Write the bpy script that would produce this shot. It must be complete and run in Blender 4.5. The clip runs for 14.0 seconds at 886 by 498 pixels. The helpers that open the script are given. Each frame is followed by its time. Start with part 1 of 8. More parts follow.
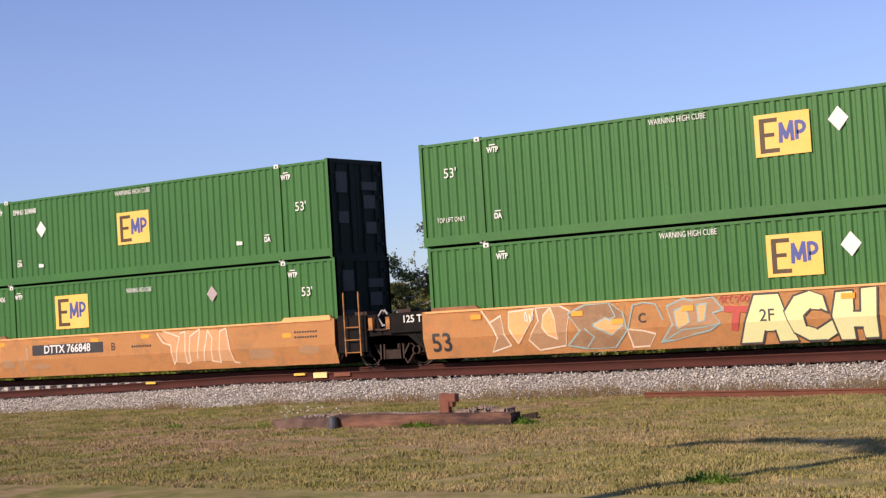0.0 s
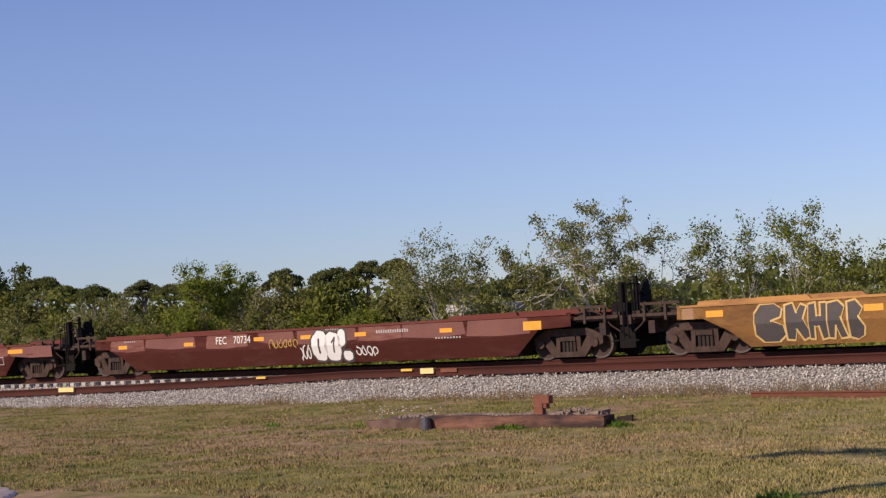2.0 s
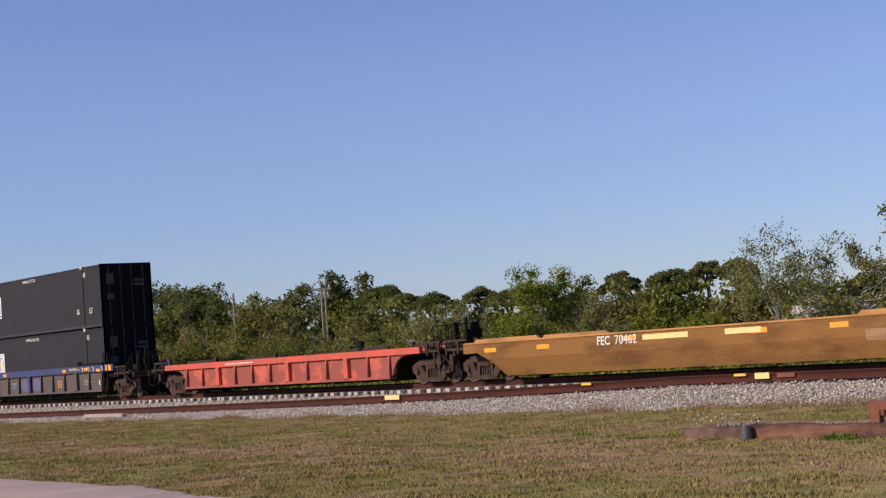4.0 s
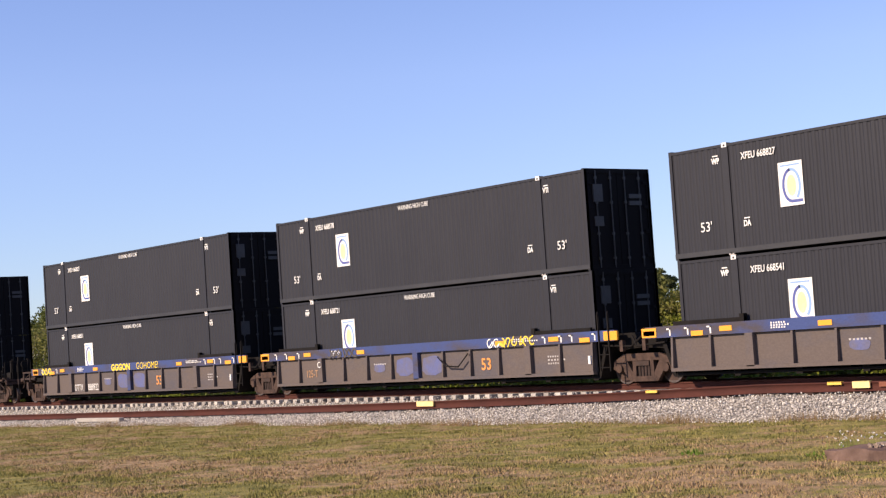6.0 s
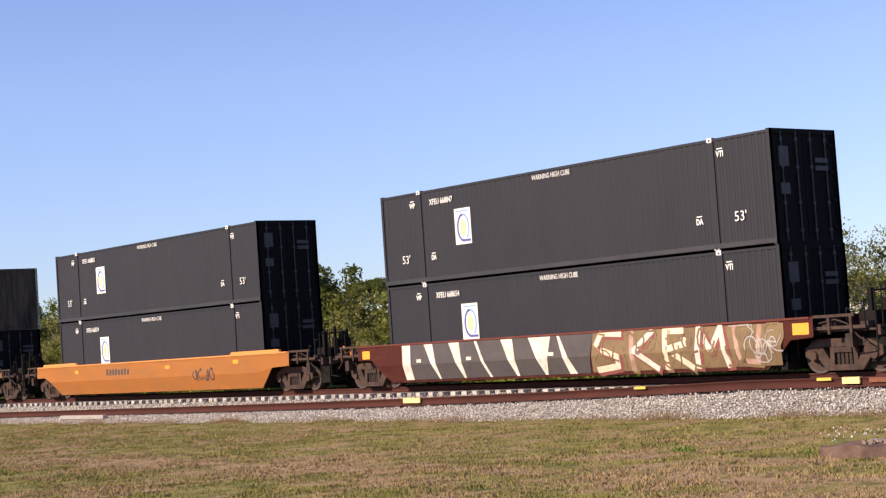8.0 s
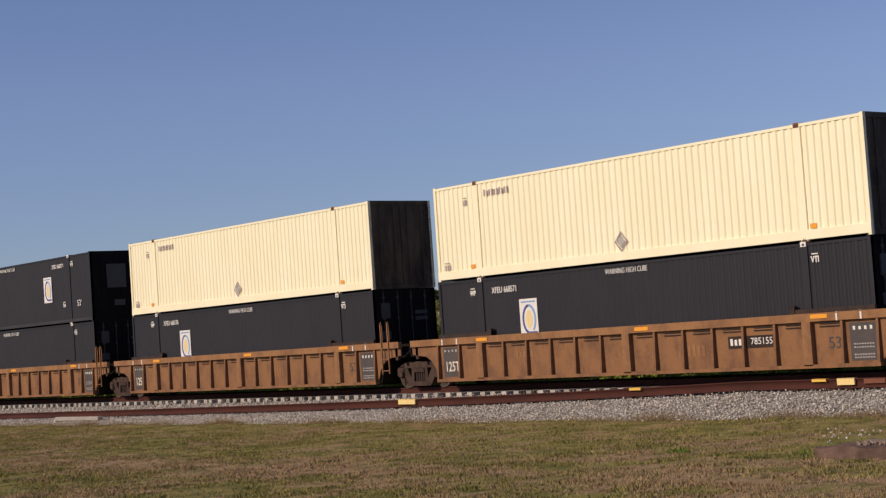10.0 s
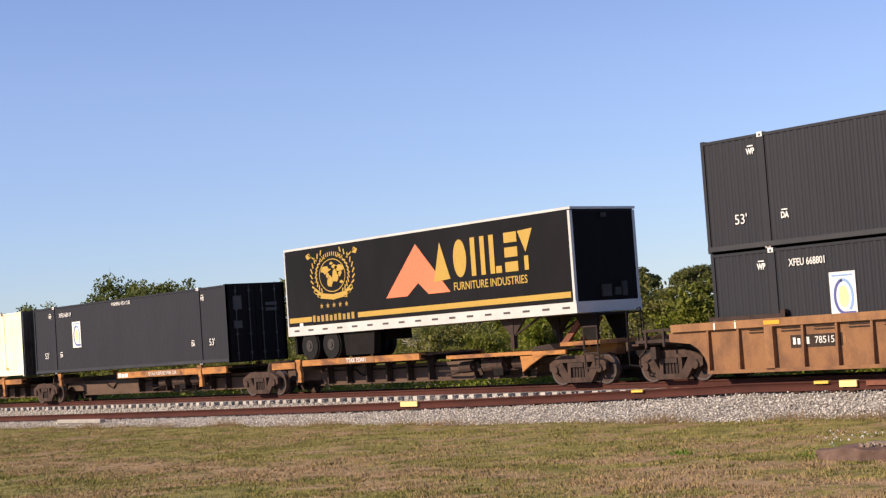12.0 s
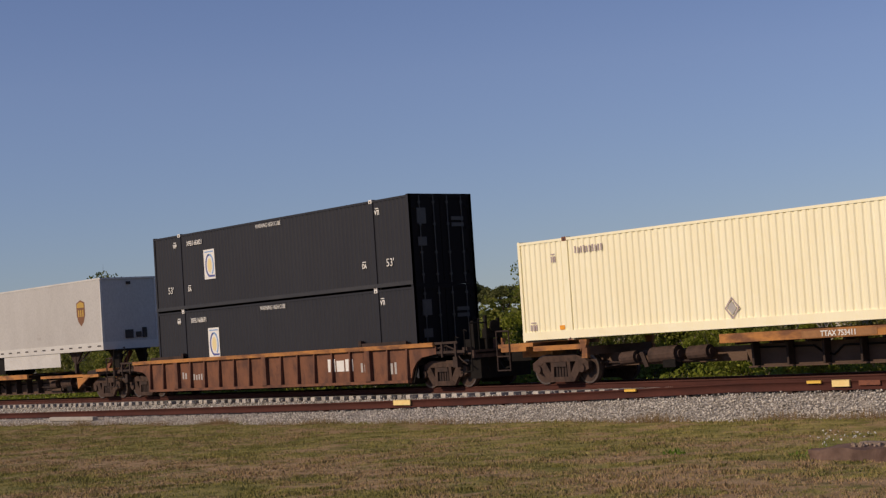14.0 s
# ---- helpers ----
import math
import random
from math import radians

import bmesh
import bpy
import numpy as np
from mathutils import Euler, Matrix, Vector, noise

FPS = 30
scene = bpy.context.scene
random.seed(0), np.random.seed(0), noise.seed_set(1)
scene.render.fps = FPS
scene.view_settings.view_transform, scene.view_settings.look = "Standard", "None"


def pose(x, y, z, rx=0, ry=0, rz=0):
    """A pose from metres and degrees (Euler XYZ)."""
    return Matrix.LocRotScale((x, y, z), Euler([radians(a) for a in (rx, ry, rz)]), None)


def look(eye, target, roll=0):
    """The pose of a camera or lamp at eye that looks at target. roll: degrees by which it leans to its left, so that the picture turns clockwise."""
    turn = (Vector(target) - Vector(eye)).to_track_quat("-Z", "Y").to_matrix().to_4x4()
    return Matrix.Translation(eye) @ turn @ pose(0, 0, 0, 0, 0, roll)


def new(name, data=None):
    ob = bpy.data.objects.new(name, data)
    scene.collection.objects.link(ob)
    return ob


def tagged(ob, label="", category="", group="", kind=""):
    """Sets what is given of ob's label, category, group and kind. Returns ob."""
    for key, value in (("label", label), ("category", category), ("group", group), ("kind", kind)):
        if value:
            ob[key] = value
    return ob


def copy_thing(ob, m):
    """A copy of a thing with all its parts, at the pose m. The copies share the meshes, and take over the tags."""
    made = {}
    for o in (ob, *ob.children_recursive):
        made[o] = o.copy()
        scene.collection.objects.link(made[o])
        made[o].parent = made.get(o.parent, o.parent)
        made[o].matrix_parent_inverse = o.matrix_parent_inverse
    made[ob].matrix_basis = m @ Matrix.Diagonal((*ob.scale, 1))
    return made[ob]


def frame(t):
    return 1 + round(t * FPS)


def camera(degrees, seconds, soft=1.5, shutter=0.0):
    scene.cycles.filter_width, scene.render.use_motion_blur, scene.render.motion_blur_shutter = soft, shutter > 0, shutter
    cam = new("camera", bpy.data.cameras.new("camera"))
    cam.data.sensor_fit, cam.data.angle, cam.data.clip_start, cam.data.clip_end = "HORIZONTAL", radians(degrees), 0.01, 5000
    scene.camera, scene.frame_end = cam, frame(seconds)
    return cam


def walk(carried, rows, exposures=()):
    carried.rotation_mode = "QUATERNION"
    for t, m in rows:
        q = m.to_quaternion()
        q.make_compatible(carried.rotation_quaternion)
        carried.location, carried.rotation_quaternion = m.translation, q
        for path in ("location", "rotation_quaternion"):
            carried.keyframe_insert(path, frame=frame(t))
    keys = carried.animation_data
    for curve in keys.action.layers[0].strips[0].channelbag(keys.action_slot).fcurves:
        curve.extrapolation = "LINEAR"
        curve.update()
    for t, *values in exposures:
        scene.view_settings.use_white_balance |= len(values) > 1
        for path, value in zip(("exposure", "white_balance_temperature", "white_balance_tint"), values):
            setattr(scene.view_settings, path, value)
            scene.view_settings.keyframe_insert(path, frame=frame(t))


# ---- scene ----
# One lens. The walk: a hand-held pan to the left while the train runs by, closing in on it.
def eye(x, y, z, yaw, pitch, roll):
    return pose(x, y, z, 90 + pitch, 0, yaw) @ pose(0, 0, 0, 0, 0, roll)


PATH = [
    (0, 6.35, -4.65, 2.12, 35.48, 2.42, -3.49),
    (0.5, 6.26, -4.60, 2.13, 35.35, 2.44, -3.10),
    (1, 6.47, -4.48, 2.19, 35.71, 2.33, -3.54),
    (1.5, 6.54, -3.84, 2.30, 36.95, 2.13, -3.39),
    (2, 6.74, -3.47, 2.37, 40.40, 2.18, -3.62),
    (2.5, 6.96, -3.05, 2.40, 43.64, 2.33, -3.98),
    (3, 7.04, -2.06, 2.36, 47.83, 2.59, -4.16),
    (3.5, 6.15, -1.02, 2.24, 50.33, 2.92, -4.05),
    (4, 5.31, -0.44, 2.06, 52.88, 3.39, -4.13),
    (4.2, 4.89, -0.27, 1.99, 53.89, 3.56, -4.07),
    (4.8, 3.52, -0.05, 2.09, 53.16, 3.43, -4.02),
    (5.5, 1.45, 0.29, 2.24, 52.07, 3.24, -3.95),
    (6.3, -0.16, 0.56, 2.36, 51.42, 3.21, -3.80),
    (6.5, -0.16, 0.56, 2.36, 51.35, 3.09, -3.90),
    (7, -0.16, 0.56, 2.36, 51.30, 3.12, -3.80),
    (7.5, -0.16, 0.56, 2.36, 51.14, 3.07, -3.85),
    (9.8, -0.16, 0.56, 2.36, 50.83, 3.10, -3.91),
    (10, -0.16, 0.56, 2.36, 50.83, 3.10, -3.91),
    (10.5, -0.16, 0.56, 2.36, 51.00, 3.15, -3.92),
    (11, -0.16, 0.56, 2.36, 51.15, 3.16, -3.86),
    (11.5, -0.16, 0.56, 2.36, 50.97, 3.17, -3.92),
    (12, -0.16, 0.56, 2.36, 50.89, 3.18, -3.97),
    (12.5, -0.16, 0.56, 2.36, 50.69, 3.15, -3.78),
    (13, -0.16, 0.56, 2.36, 50.68, 3.15, -3.82),
    (13.5, -0.16, 0.56, 2.36, 50.65, 3.11, -3.82),
    (14, -0.16, 0.56, 2.36, 50.67, 3.12, -3.79),
]
EXPOSURES = [(0, 0.02, 6560, 12), (0.5, 0.08, 6560, 12), (1, 0.0, 6530, 12), (1.5, -0.21, 6500, 12), (2, -0.22, 6500, 12), (3, -0.2, 6500, 12), (4.2, -0.17, 6500, 12), (6.3, 0.48, 6740, 10.6), (7, 0.53, 6740, 10.6), (7.7, 0.49, 6740, 10.6), (9.8, -0.48, 6800, 9), (10.5, -0.71, 6800, 9), (11, -0.56, 6800, 8.6), (11.3, -0.06, 6850, 8), (11.6, 0.17, 6850, 7.6), (12, 0.27, 6850, 7.4), (12.5, 0.23, 6850, 7.6), (13, -0.06, 6900, 8.2), (13.2, -0.17, 6900, 8.4), (13.5, -0.46, 6900, 8.6), (14, -0.71, 6950, 8.4)]
cam = camera(29.8, 14.0, soft=1.3)
walk(cam, [(row[0], eye(*row[1:])) for row in PATH], EXPOSURES)

# ---- sky and sun: a low warm sun behind the camera's left shoulder ----
SUN_FROM = Vector((-0.28, -0.82, 0.50)).normalized()
world = bpy.data.worlds.new("sky")
scene.world = world
world.use_nodes = True
wn = world.node_tree.nodes
wl = world.node_tree.links
for nd in list(wn):
    wn.remove(nd)
sky = wn.new("ShaderNodeTexSky")
sky.sky_type = "NISHITA"
sky.sun_disc = False
sky.sun_elevation = math.asin(SUN_FROM.z)
sky.sun_rotation = math.atan2(SUN_FROM.x, SUN_FROM.y)
sky.altitude = 0
sky.air_density = 1.0
sky.dust_density = 0.0
sky.ozone_density = 3.0
background = wn.new("ShaderNodeBackground")
background.inputs["Strength"].default_value = 0.11
world_out = wn.new("ShaderNodeOutputWorld")
tint = wn.new("ShaderNodeMix")
tint.data_type, tint.blend_type = "RGBA", "MULTIPLY"
tint.inputs["Factor"].default_value = 1.0
# deeper blue low over the horizon, as on a clear dry evening
place_in_sky = wn.new("ShaderNodeTexCoord")
height = wn.new("ShaderNodeSeparateXYZ")
wl.new(place_in_sky.outputs["Generated"], height.inputs["Vector"])
rise = wn.new("ShaderNodeMapRange")
rise.inputs["From Min"].default_value, rise.inputs["From Max"].default_value = 0.0, 0.16
wl.new(height.outputs["Z"], rise.inputs["Value"])
hue = wn.new("ShaderNodeMix")
hue.data_type = "RGBA"
hue.inputs["A"].default_value = (0.66, 0.765, 1.14, 1)
hue.inputs["B"].default_value = (1.05, 0.96, 1.25, 1)
wl.new(rise.outputs["Result"], hue.inputs["Factor"])
wl.new(hue.outputs["Result"], tint.inputs["B"])
wl.new(sky.outputs["Color"], tint.inputs["A"])
wl.new(tint.outputs["Result"], background.inputs["Color"])
wl.new(background.outputs["Background"], world_out.inputs["Surface"])
sun_data = bpy.data.lights.new("sun", "SUN")
sun_data.energy = 5.0
sun_data.angle = radians(0.5)
sun_data.color = (1.0, 0.82, 0.64)
sun = new("sun", sun_data)
sun.matrix_world = look(SUN_FROM * 200, (0, 0, 0))

# ---- plan, in metres: x along the track, y away from the camera, z up from the grass ----
RZ = 0.88            # rail top
YC = 34.13           # middle of the track
SPEED = 25.07        # the train, towards +x
CON_L, CON_W, CON_H = 16.15, 2.59, 2.9
MOVING = []          # (thing, place at the start)


# ---- materials ----
def principled(name):
    m = bpy.data.materials.new(name)
    m.use_nodes = True
    return m, m.node_tree.nodes, m.node_tree.links, m.node_tree.nodes["Principled BSDF"]


def surface(name, colour, other=None, scale=1.5, stretch=(1, 1, 1), fine=30.0, amount=0.5, rough=0.6, metal=0.0, bump=0.15, low=0.4, high=0.7, shift=0.0, shine=0.5):
    """A painted or raw surface: broad stains of a second colour, fine grain in tone and relief."""
    m, n, l, b = principled(name)
    other = other or tuple(c * 0.6 for c in colour)
    tc = n.new("ShaderNodeTexCoord")
    mp = n.new("ShaderNodeMapping")
    mp.inputs["Scale"].default_value = stretch
    l.new(tc.outputs["Object"], mp.inputs["Vector"])
    broad = n.new("ShaderNodeTexNoise")
    broad.inputs["Scale"].default_value = scale
    broad.inputs["Detail"].default_value = 6
    broad.inputs["Roughness"].default_value = 0.62
    l.new(mp.outputs["Vector"], broad.inputs["Vector"])
    ramp = n.new("ShaderNodeMapRange")
    ramp.inputs["From Min"].default_value, ramp.inputs["From Max"].default_value = low, high
    ramp.inputs["To Max"].default_value = amount
    l.new(broad.outputs["Fac"], ramp.inputs["Value"])
    grain = n.new("ShaderNodeTexNoise")
    grain.inputs["Scale"].default_value = fine
    grain.inputs["Detail"].default_value = 3
    l.new(mp.outputs["Vector"], grain.inputs["Vector"])
    mix = n.new("ShaderNodeMix")
    mix.data_type = "RGBA"
    mix.inputs["A"].default_value = (*colour, 1)
    mix.inputs["B"].default_value = (*other, 1)
    l.new(ramp.outputs["Result"], mix.inputs["Factor"])
    tone = n.new("ShaderNodeMix")
    tone.data_type, tone.blend_type = "RGBA", "OVERLAY"
    tone.inputs["Factor"].default_value = 0.22
    l.new(mix.outputs["Result"], tone.inputs["A"])
    l.new(grain.outputs["Fac"], tone.inputs["B"])
    last = tone.outputs["Result"]
    if shift:
        info = n.new("ShaderNodeObjectInfo")
        vary = n.new("ShaderNodeMapRange")
        vary.inputs["To Min"].default_value, vary.inputs["To Max"].default_value = 1 - shift, 1 + shift
        l.new(info.outputs["Random"], vary.inputs["Value"])
        hsv = n.new("ShaderNodeHueSaturation")
        l.new(vary.outputs["Result"], hsv.inputs["Value"])
        l.new(last, hsv.inputs["Color"])
        last = hsv.outputs["Color"]
    l.new(last, b.inputs["Base Color"])
    b.inputs["Roughness"].default_value = rough
    b.inputs["Metallic"].default_value = metal
    b.inputs["Specular IOR Level"].default_value = shine
    if bump:
        bp = n.new("ShaderNodeBump")
        bp.inputs["Strength"].default_value = bump
        bp.inputs["Distance"].default_value = 0.02
        l.new(grain.outputs["Fac"], bp.inputs["Height"])
        l.new(bp.outputs["Normal"], b.inputs["Normal"])
    return m


def leaf_material(name, dark, light, dry=None, dry_share=0.15, patch=0.5):
    """Leaves: a little different one by one, and in broad patches."""
    m, n, l, b = principled(name)
    geo = n.new("ShaderNodeNewGeometry")
    broad = n.new("ShaderNodeTexNoise")
    broad.inputs["Scale"].default_value = patch
    broad.inputs["Detail"].default_value = 3
    l.new(geo.outputs["Position"], broad.inputs["Vector"])
    blend = n.new("ShaderNodeMix")
    blend.inputs["Factor"].default_value = 0.55
    l.new(geo.outputs["Random Per Island"], blend.inputs["A"])
    l.new(broad.outputs["Fac"], blend.inputs["B"])
    ramp = n.new("ShaderNodeValToRGB")
    e = ramp.color_ramp.elements
    e[0].position, e[1].position = 0.2, 0.8
    e[0].color, e[1].color = (*dark, 1), (*light, 1)
    if dry:
        e[1].position = 0.8 - dry_share
        k = ramp.color_ramp.elements.new(0.86)
        k.color = (*dry, 1)
    l.new(blend.outputs["Result"], ramp.inputs["Fac"])
    l.new(ramp.outputs["Color"], b.inputs["Base Color"])
    b.inputs["Roughness"].default_value = 0.6
    b.inputs["Specular IOR Level"].default_value = 0.15
    thin = n.new("ShaderNodeBsdfTranslucent")
    l.new(ramp.outputs["Color"], thin.inputs["Color"])
    mixer = n.new("ShaderNodeMixShader")
    mixer.inputs["Fac"].default_value = 0.36
    l.new(b.outputs["BSDF"], mixer.inputs[1])
    l.new(thin.outputs["BSDF"], mixer.inputs[2])
    l.new(mixer.outputs["Shader"], n["Material Output"].inputs["Surface"])
    return m


def grass_ground(name, blades=False):
    """Mown grass, green and straw-coloured in patches; the blades take the same patches."""
    m, n, l, b = principled(name)
    tc = n.new("ShaderNodeTexCoord")

    def noise_tex(scale, detail=5, rough=0.6, stretch=(1, 1, 1)):
        mp = n.new("ShaderNodeMapping")
        mp.inputs["Scale"].default_value = stretch
        l.new(tc.outputs["Object"], mp.inputs["Vector"])
        t = n.new("ShaderNodeTexNoise")
        t.inputs["Scale"].default_value = scale
        t.inputs["Detail"].default_value = detail
        t.inputs["Roughness"].default_value = rough
        l.new(mp.outputs["Vector"], t.inputs["Vector"])
        return t.outputs["Fac"]

    def mixed(fac, a, c, lo, hi, top=1.0):
        r = n.new("ShaderNodeMapRange")
        r.inputs["From Min"].default_value, r.inputs["From Max"].default_value = lo, hi
        r.inputs["To Max"].default_value = top
        l.new(fac, r.inputs["Value"])
        x = n.new("ShaderNodeMix")
        x.data_type = "RGBA"
        l.new(r.outputs["Result"], x.inputs["Factor"])
        for sock, val in ((x.inputs["A"], a), (x.inputs["B"], c)):
            if isinstance(val, tuple):
                sock.default_value = (*val, 1)
            else:
                l.new(val, sock)
        return x.outputs["Result"]

    green = mixed(noise_tex(1.1, 5, 0.62), (0.145, 0.140, 0.037), (0.325, 0.272, 0.095), 0.36, 0.64)
    dry = mixed(noise_tex(1.4, 6, 0.75), (0.43, 0.295, 0.170), (0.27, 0.180, 0.100), 0.35, 0.65)
    # a worn dry strip runs along the lawn at y 18.8
    sep = n.new("ShaderNodeSeparateXYZ")
    l.new(tc.outputs["Object"], sep.inputs["Vector"])
    dist = n.new("ShaderNodeMath")
    dist.operation = "SUBTRACT"
    dist.inputs[1].default_value = 18.8
    l.new(sep.outputs["Y"], dist.inputs[0])
    size = n.new("ShaderNodeMath")
    size.operation = "ABSOLUTE"
    l.new(dist.outputs["Value"], size.inputs[0])
    lift = n.new("ShaderNodeMapRange")
    lift.inputs["From Min"].default_value, lift.inputs["From Max"].default_value = 2.4, 0.0
    lift.inputs["To Max"].default_value = 0.07
    l.new(size.outputs["Value"], lift.inputs["Value"])
    both = n.new("ShaderNodeMath")
    wide = n.new("ShaderNodeMix")
    wide.inputs["Factor"].default_value = 0.42
    l.new(noise_tex(0.30, 9, 0.8), wide.inputs["A"])
    l.new(noise_tex(0.9, 8, 0.8), wide.inputs["B"])
    l.new(wide.outputs["Result"], both.inputs[0])
    l.new(lift.outputs["Result"], both.inputs[1])
    cover = mixed(both.outputs["Value"], green, dry, 0.492, 0.548)
    if blades:
        geo = n.new("ShaderNodeNewGeometry")
        dim = mixed(geo.outputs["Random Per Island"], (0.17, 0.165, 0.045), cover, 0.0, 0.30)
        pale = mixed(geo.outputs["Random Per Island"], dim, (0.34, 0.30, 0.135), 0.6, 1.0, 0.35)
    else:
        speck = mixed(noise_tex(2.0, 4, 0.6), cover, (0.085, 0.092, 0.024), 0.5, 0.68, 0.7)
        pale = mixed(noise_tex(4.5, 8, 0.8), speck, (0.42, 0.33, 0.17), 0.54, 0.72, 0.5)
        bp = n.new("ShaderNodeBump")
        bp.inputs["Strength"].default_value = 0.6
        bp.inputs["Distance"].default_value = 0.04
        l.new(noise_tex(9, 6, 0.75), bp.inputs["Height"])
        l.new(bp.outputs["Normal"], b.inputs["Normal"])
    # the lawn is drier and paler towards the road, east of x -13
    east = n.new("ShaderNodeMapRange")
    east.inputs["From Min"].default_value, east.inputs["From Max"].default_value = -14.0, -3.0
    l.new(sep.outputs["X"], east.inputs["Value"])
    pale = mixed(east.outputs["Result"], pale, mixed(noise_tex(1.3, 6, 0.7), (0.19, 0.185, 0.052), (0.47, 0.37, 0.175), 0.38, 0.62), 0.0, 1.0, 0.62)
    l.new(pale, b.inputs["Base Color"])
    b.inputs["Roughness"].default_value = 0.9
    b.inputs["Specular IOR Level"].default_value = 0.1
    return m


def island_rock(name, colours):
    m, n, l, b = principled(name)
    geo = n.new("ShaderNodeNewGeometry")
    ramp = n.new("ShaderNodeValToRGB")
    els = ramp.color_ramp.elements
    els[0].color, els[1].color = (*colours[0], 1), (*colours[-1], 1)
    for i, c in enumerate(colours[1:-1]):
        k = els.new((i + 1) / (len(colours) - 1))
        k.color = (*c, 1)
    l.new(geo.outputs["Random Per Island"], ramp.inputs["Fac"])
    l.new(ramp.outputs["Color"], b.inputs["Base Color"])
    b.inputs["Roughness"].default_value = 0.85
    return m


M = {}
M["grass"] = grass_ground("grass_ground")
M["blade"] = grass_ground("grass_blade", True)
M["weed"] = leaf_material("weed_leaf", (0.09, 0.17, 0.02), (0.20, 0.30, 0.05))
M["dryweed"] = leaf_material("dry_weed", (0.13, 0.09, 0.04), (0.25, 0.185, 0.09), (0.2, 0.09, 0.06), 0.3)
M["sand"] = surface("sandy_road", (0.80, 0.60, 0.47), (0.62, 0.46, 0.35), 0.8, fine=40, rough=1.0, bump=0.1, shine=0.0)
M["ballastbed"] = surface("ballast_bed", (0.10, 0.09, 0.08), (0.50, 0.46, 0.41), 16, fine=40, amount=1.0, rough=0.95, bump=1.0, low=0.42, high=0.62, shine=0.1)
M["stone"] = island_rock("ballast_stone", [(0.20, 0.175, 0.15), (0.56, 0.515, 0.455), (0.84, 0.78, 0.70), (0.29, 0.26, 0.235), (0.70, 0.625, 0.535)])
M["rail"] = surface("rusty_rail", (0.084, 0.032, 0.025), (0.05, 0.022, 0.019), 2.0, (0.3, 1, 1), 20, 0.8, 0.9, 0.0, 0.2, shine=0.1)
M["looserail"] = surface("dark_rusty_rail", (0.082, 0.030, 0.023), (0.05, 0.022, 0.019), 2.0, (0.3, 1, 1), 20, 0.8, 0.9, 0.0, 0.2, shine=0.1)
M["railtop"] = surface("worn_rail_head", (0.22, 0.09, 0.06), (0.30, 0.15, 0.11), 2.0, (0.2, 1, 1), 30, 0.8, 0.5, 0.3, 0.05)
M["oldrail"] = surface("old_rail_rust", (0.175, 0.070, 0.045), (0.11, 0.046, 0.034), 3.0, (0.4, 1, 1), 20, 0.8, 0.9, 0.0, 0.3, shine=0.1)
M["tie"] = surface("weathered_tie", (0.46, 0.42, 0.37), (0.25, 0.22, 0.19), 4.0, fine=25, rough=0.9, bump=0.4, shift=0.35)
M["yellow"] = surface("yellow_paint", (0.85, 0.52, 0.08), (0.70, 0.40, 0.08), 6.0, fine=40, rough=0.6)
M["paleyellow"] = surface("pale_yellow_paint", (0.90, 0.70, 0.30), (0.80, 0.5, 0.15), 6.0, fine=40, rough=0.6)
M["concrete"] = surface("old_concrete", (0.19, 0.125, 0.10), (0.075, 0.047, 0.04), 2.2, fine=18, amount=0.9, rough=0.95, bump=0.6, shine=0.1)
M["oldtimber"] = surface("creosote_timber", (0.23, 0.115, 0.078), (0.05, 0.034, 0.034), 1.6, (0.5, 1, 2.2), 18, 0.95, 0.9, 0, 0.6, 0.38, 0.6, shine=0.1)
M["rubble"] = surface("pale_rubble", (0.33, 0.25, 0.19), (0.15, 0.10, 0.08), 6, fine=18, amount=0.9, rough=0.95, bump=0.8, shine=0.1)
M["greytimber"] = surface("grey_timber", (0.30, 0.235, 0.195), (0.07, 0.05, 0.045), 2.5, (0.5, 1, 2.5), 18, 0.9, 0.9, 0, 0.6, shine=0.1)
M["darksteel"] = surface("dark_pipe_steel", (0.16, 0.15, 0.155), (0.07, 0.065, 0.065), 8.0, fine=30, rough=0.35, metal=0.6)
M["rustblock"] = surface("rusted_iron", (0.22, 0.078, 0.043), (0.11, 0.045, 0.034), 6.0, fine=30, amount=0.8, rough=0.9, bump=0.4)
M["bark"] = surface("grey_bark", (0.27, 0.22, 0.17), (0.13, 0.10, 0.08), 5, (1, 1, 0.3), 25, 0.8, 0.95, 0, 0.6)
M["palebark"] = surface("pale_bare_twig", (0.52, 0.47, 0.41), (0.34, 0.30, 0.26), 5, (1, 1, 0.3), 25, 0.8, 0.95, 0, 0.4, shine=0.1)
M["leaf_bright"] = leaf_material("bright_leaf", (0.115, 0.155, 0.018), (0.27, 0.30, 0.045), (0.34, 0.31, 0.09), 0.15)
M["leaf_mid"] = leaf_material("mid_leaf", (0.11, 0.138, 0.026), (0.255, 0.265, 0.055), (0.33, 0.27, 0.11), 0.13)
M["leaf_olive"] = leaf_material("olive_leaf", (0.125, 0.14, 0.036), (0.27, 0.265, 0.075), (0.38, 0.31, 0.16), 0.18)
M["leaf_dark"] = leaf_material("dark_leaf", (0.085, 0.105, 0.028), (0.185, 0.20, 0.055))
M["leaf_palm"] = leaf_material("palm_leaf", (0.10, 0.115, 0.035), (0.21, 0.215, 0.075))
M["pole"] = surface("weathered_pole", (0.29, 0.265, 0.235), (0.20, 0.18, 0.155), 3, (1, 1, 0.2), 20, 0.7, 0.9, shine=0.1)
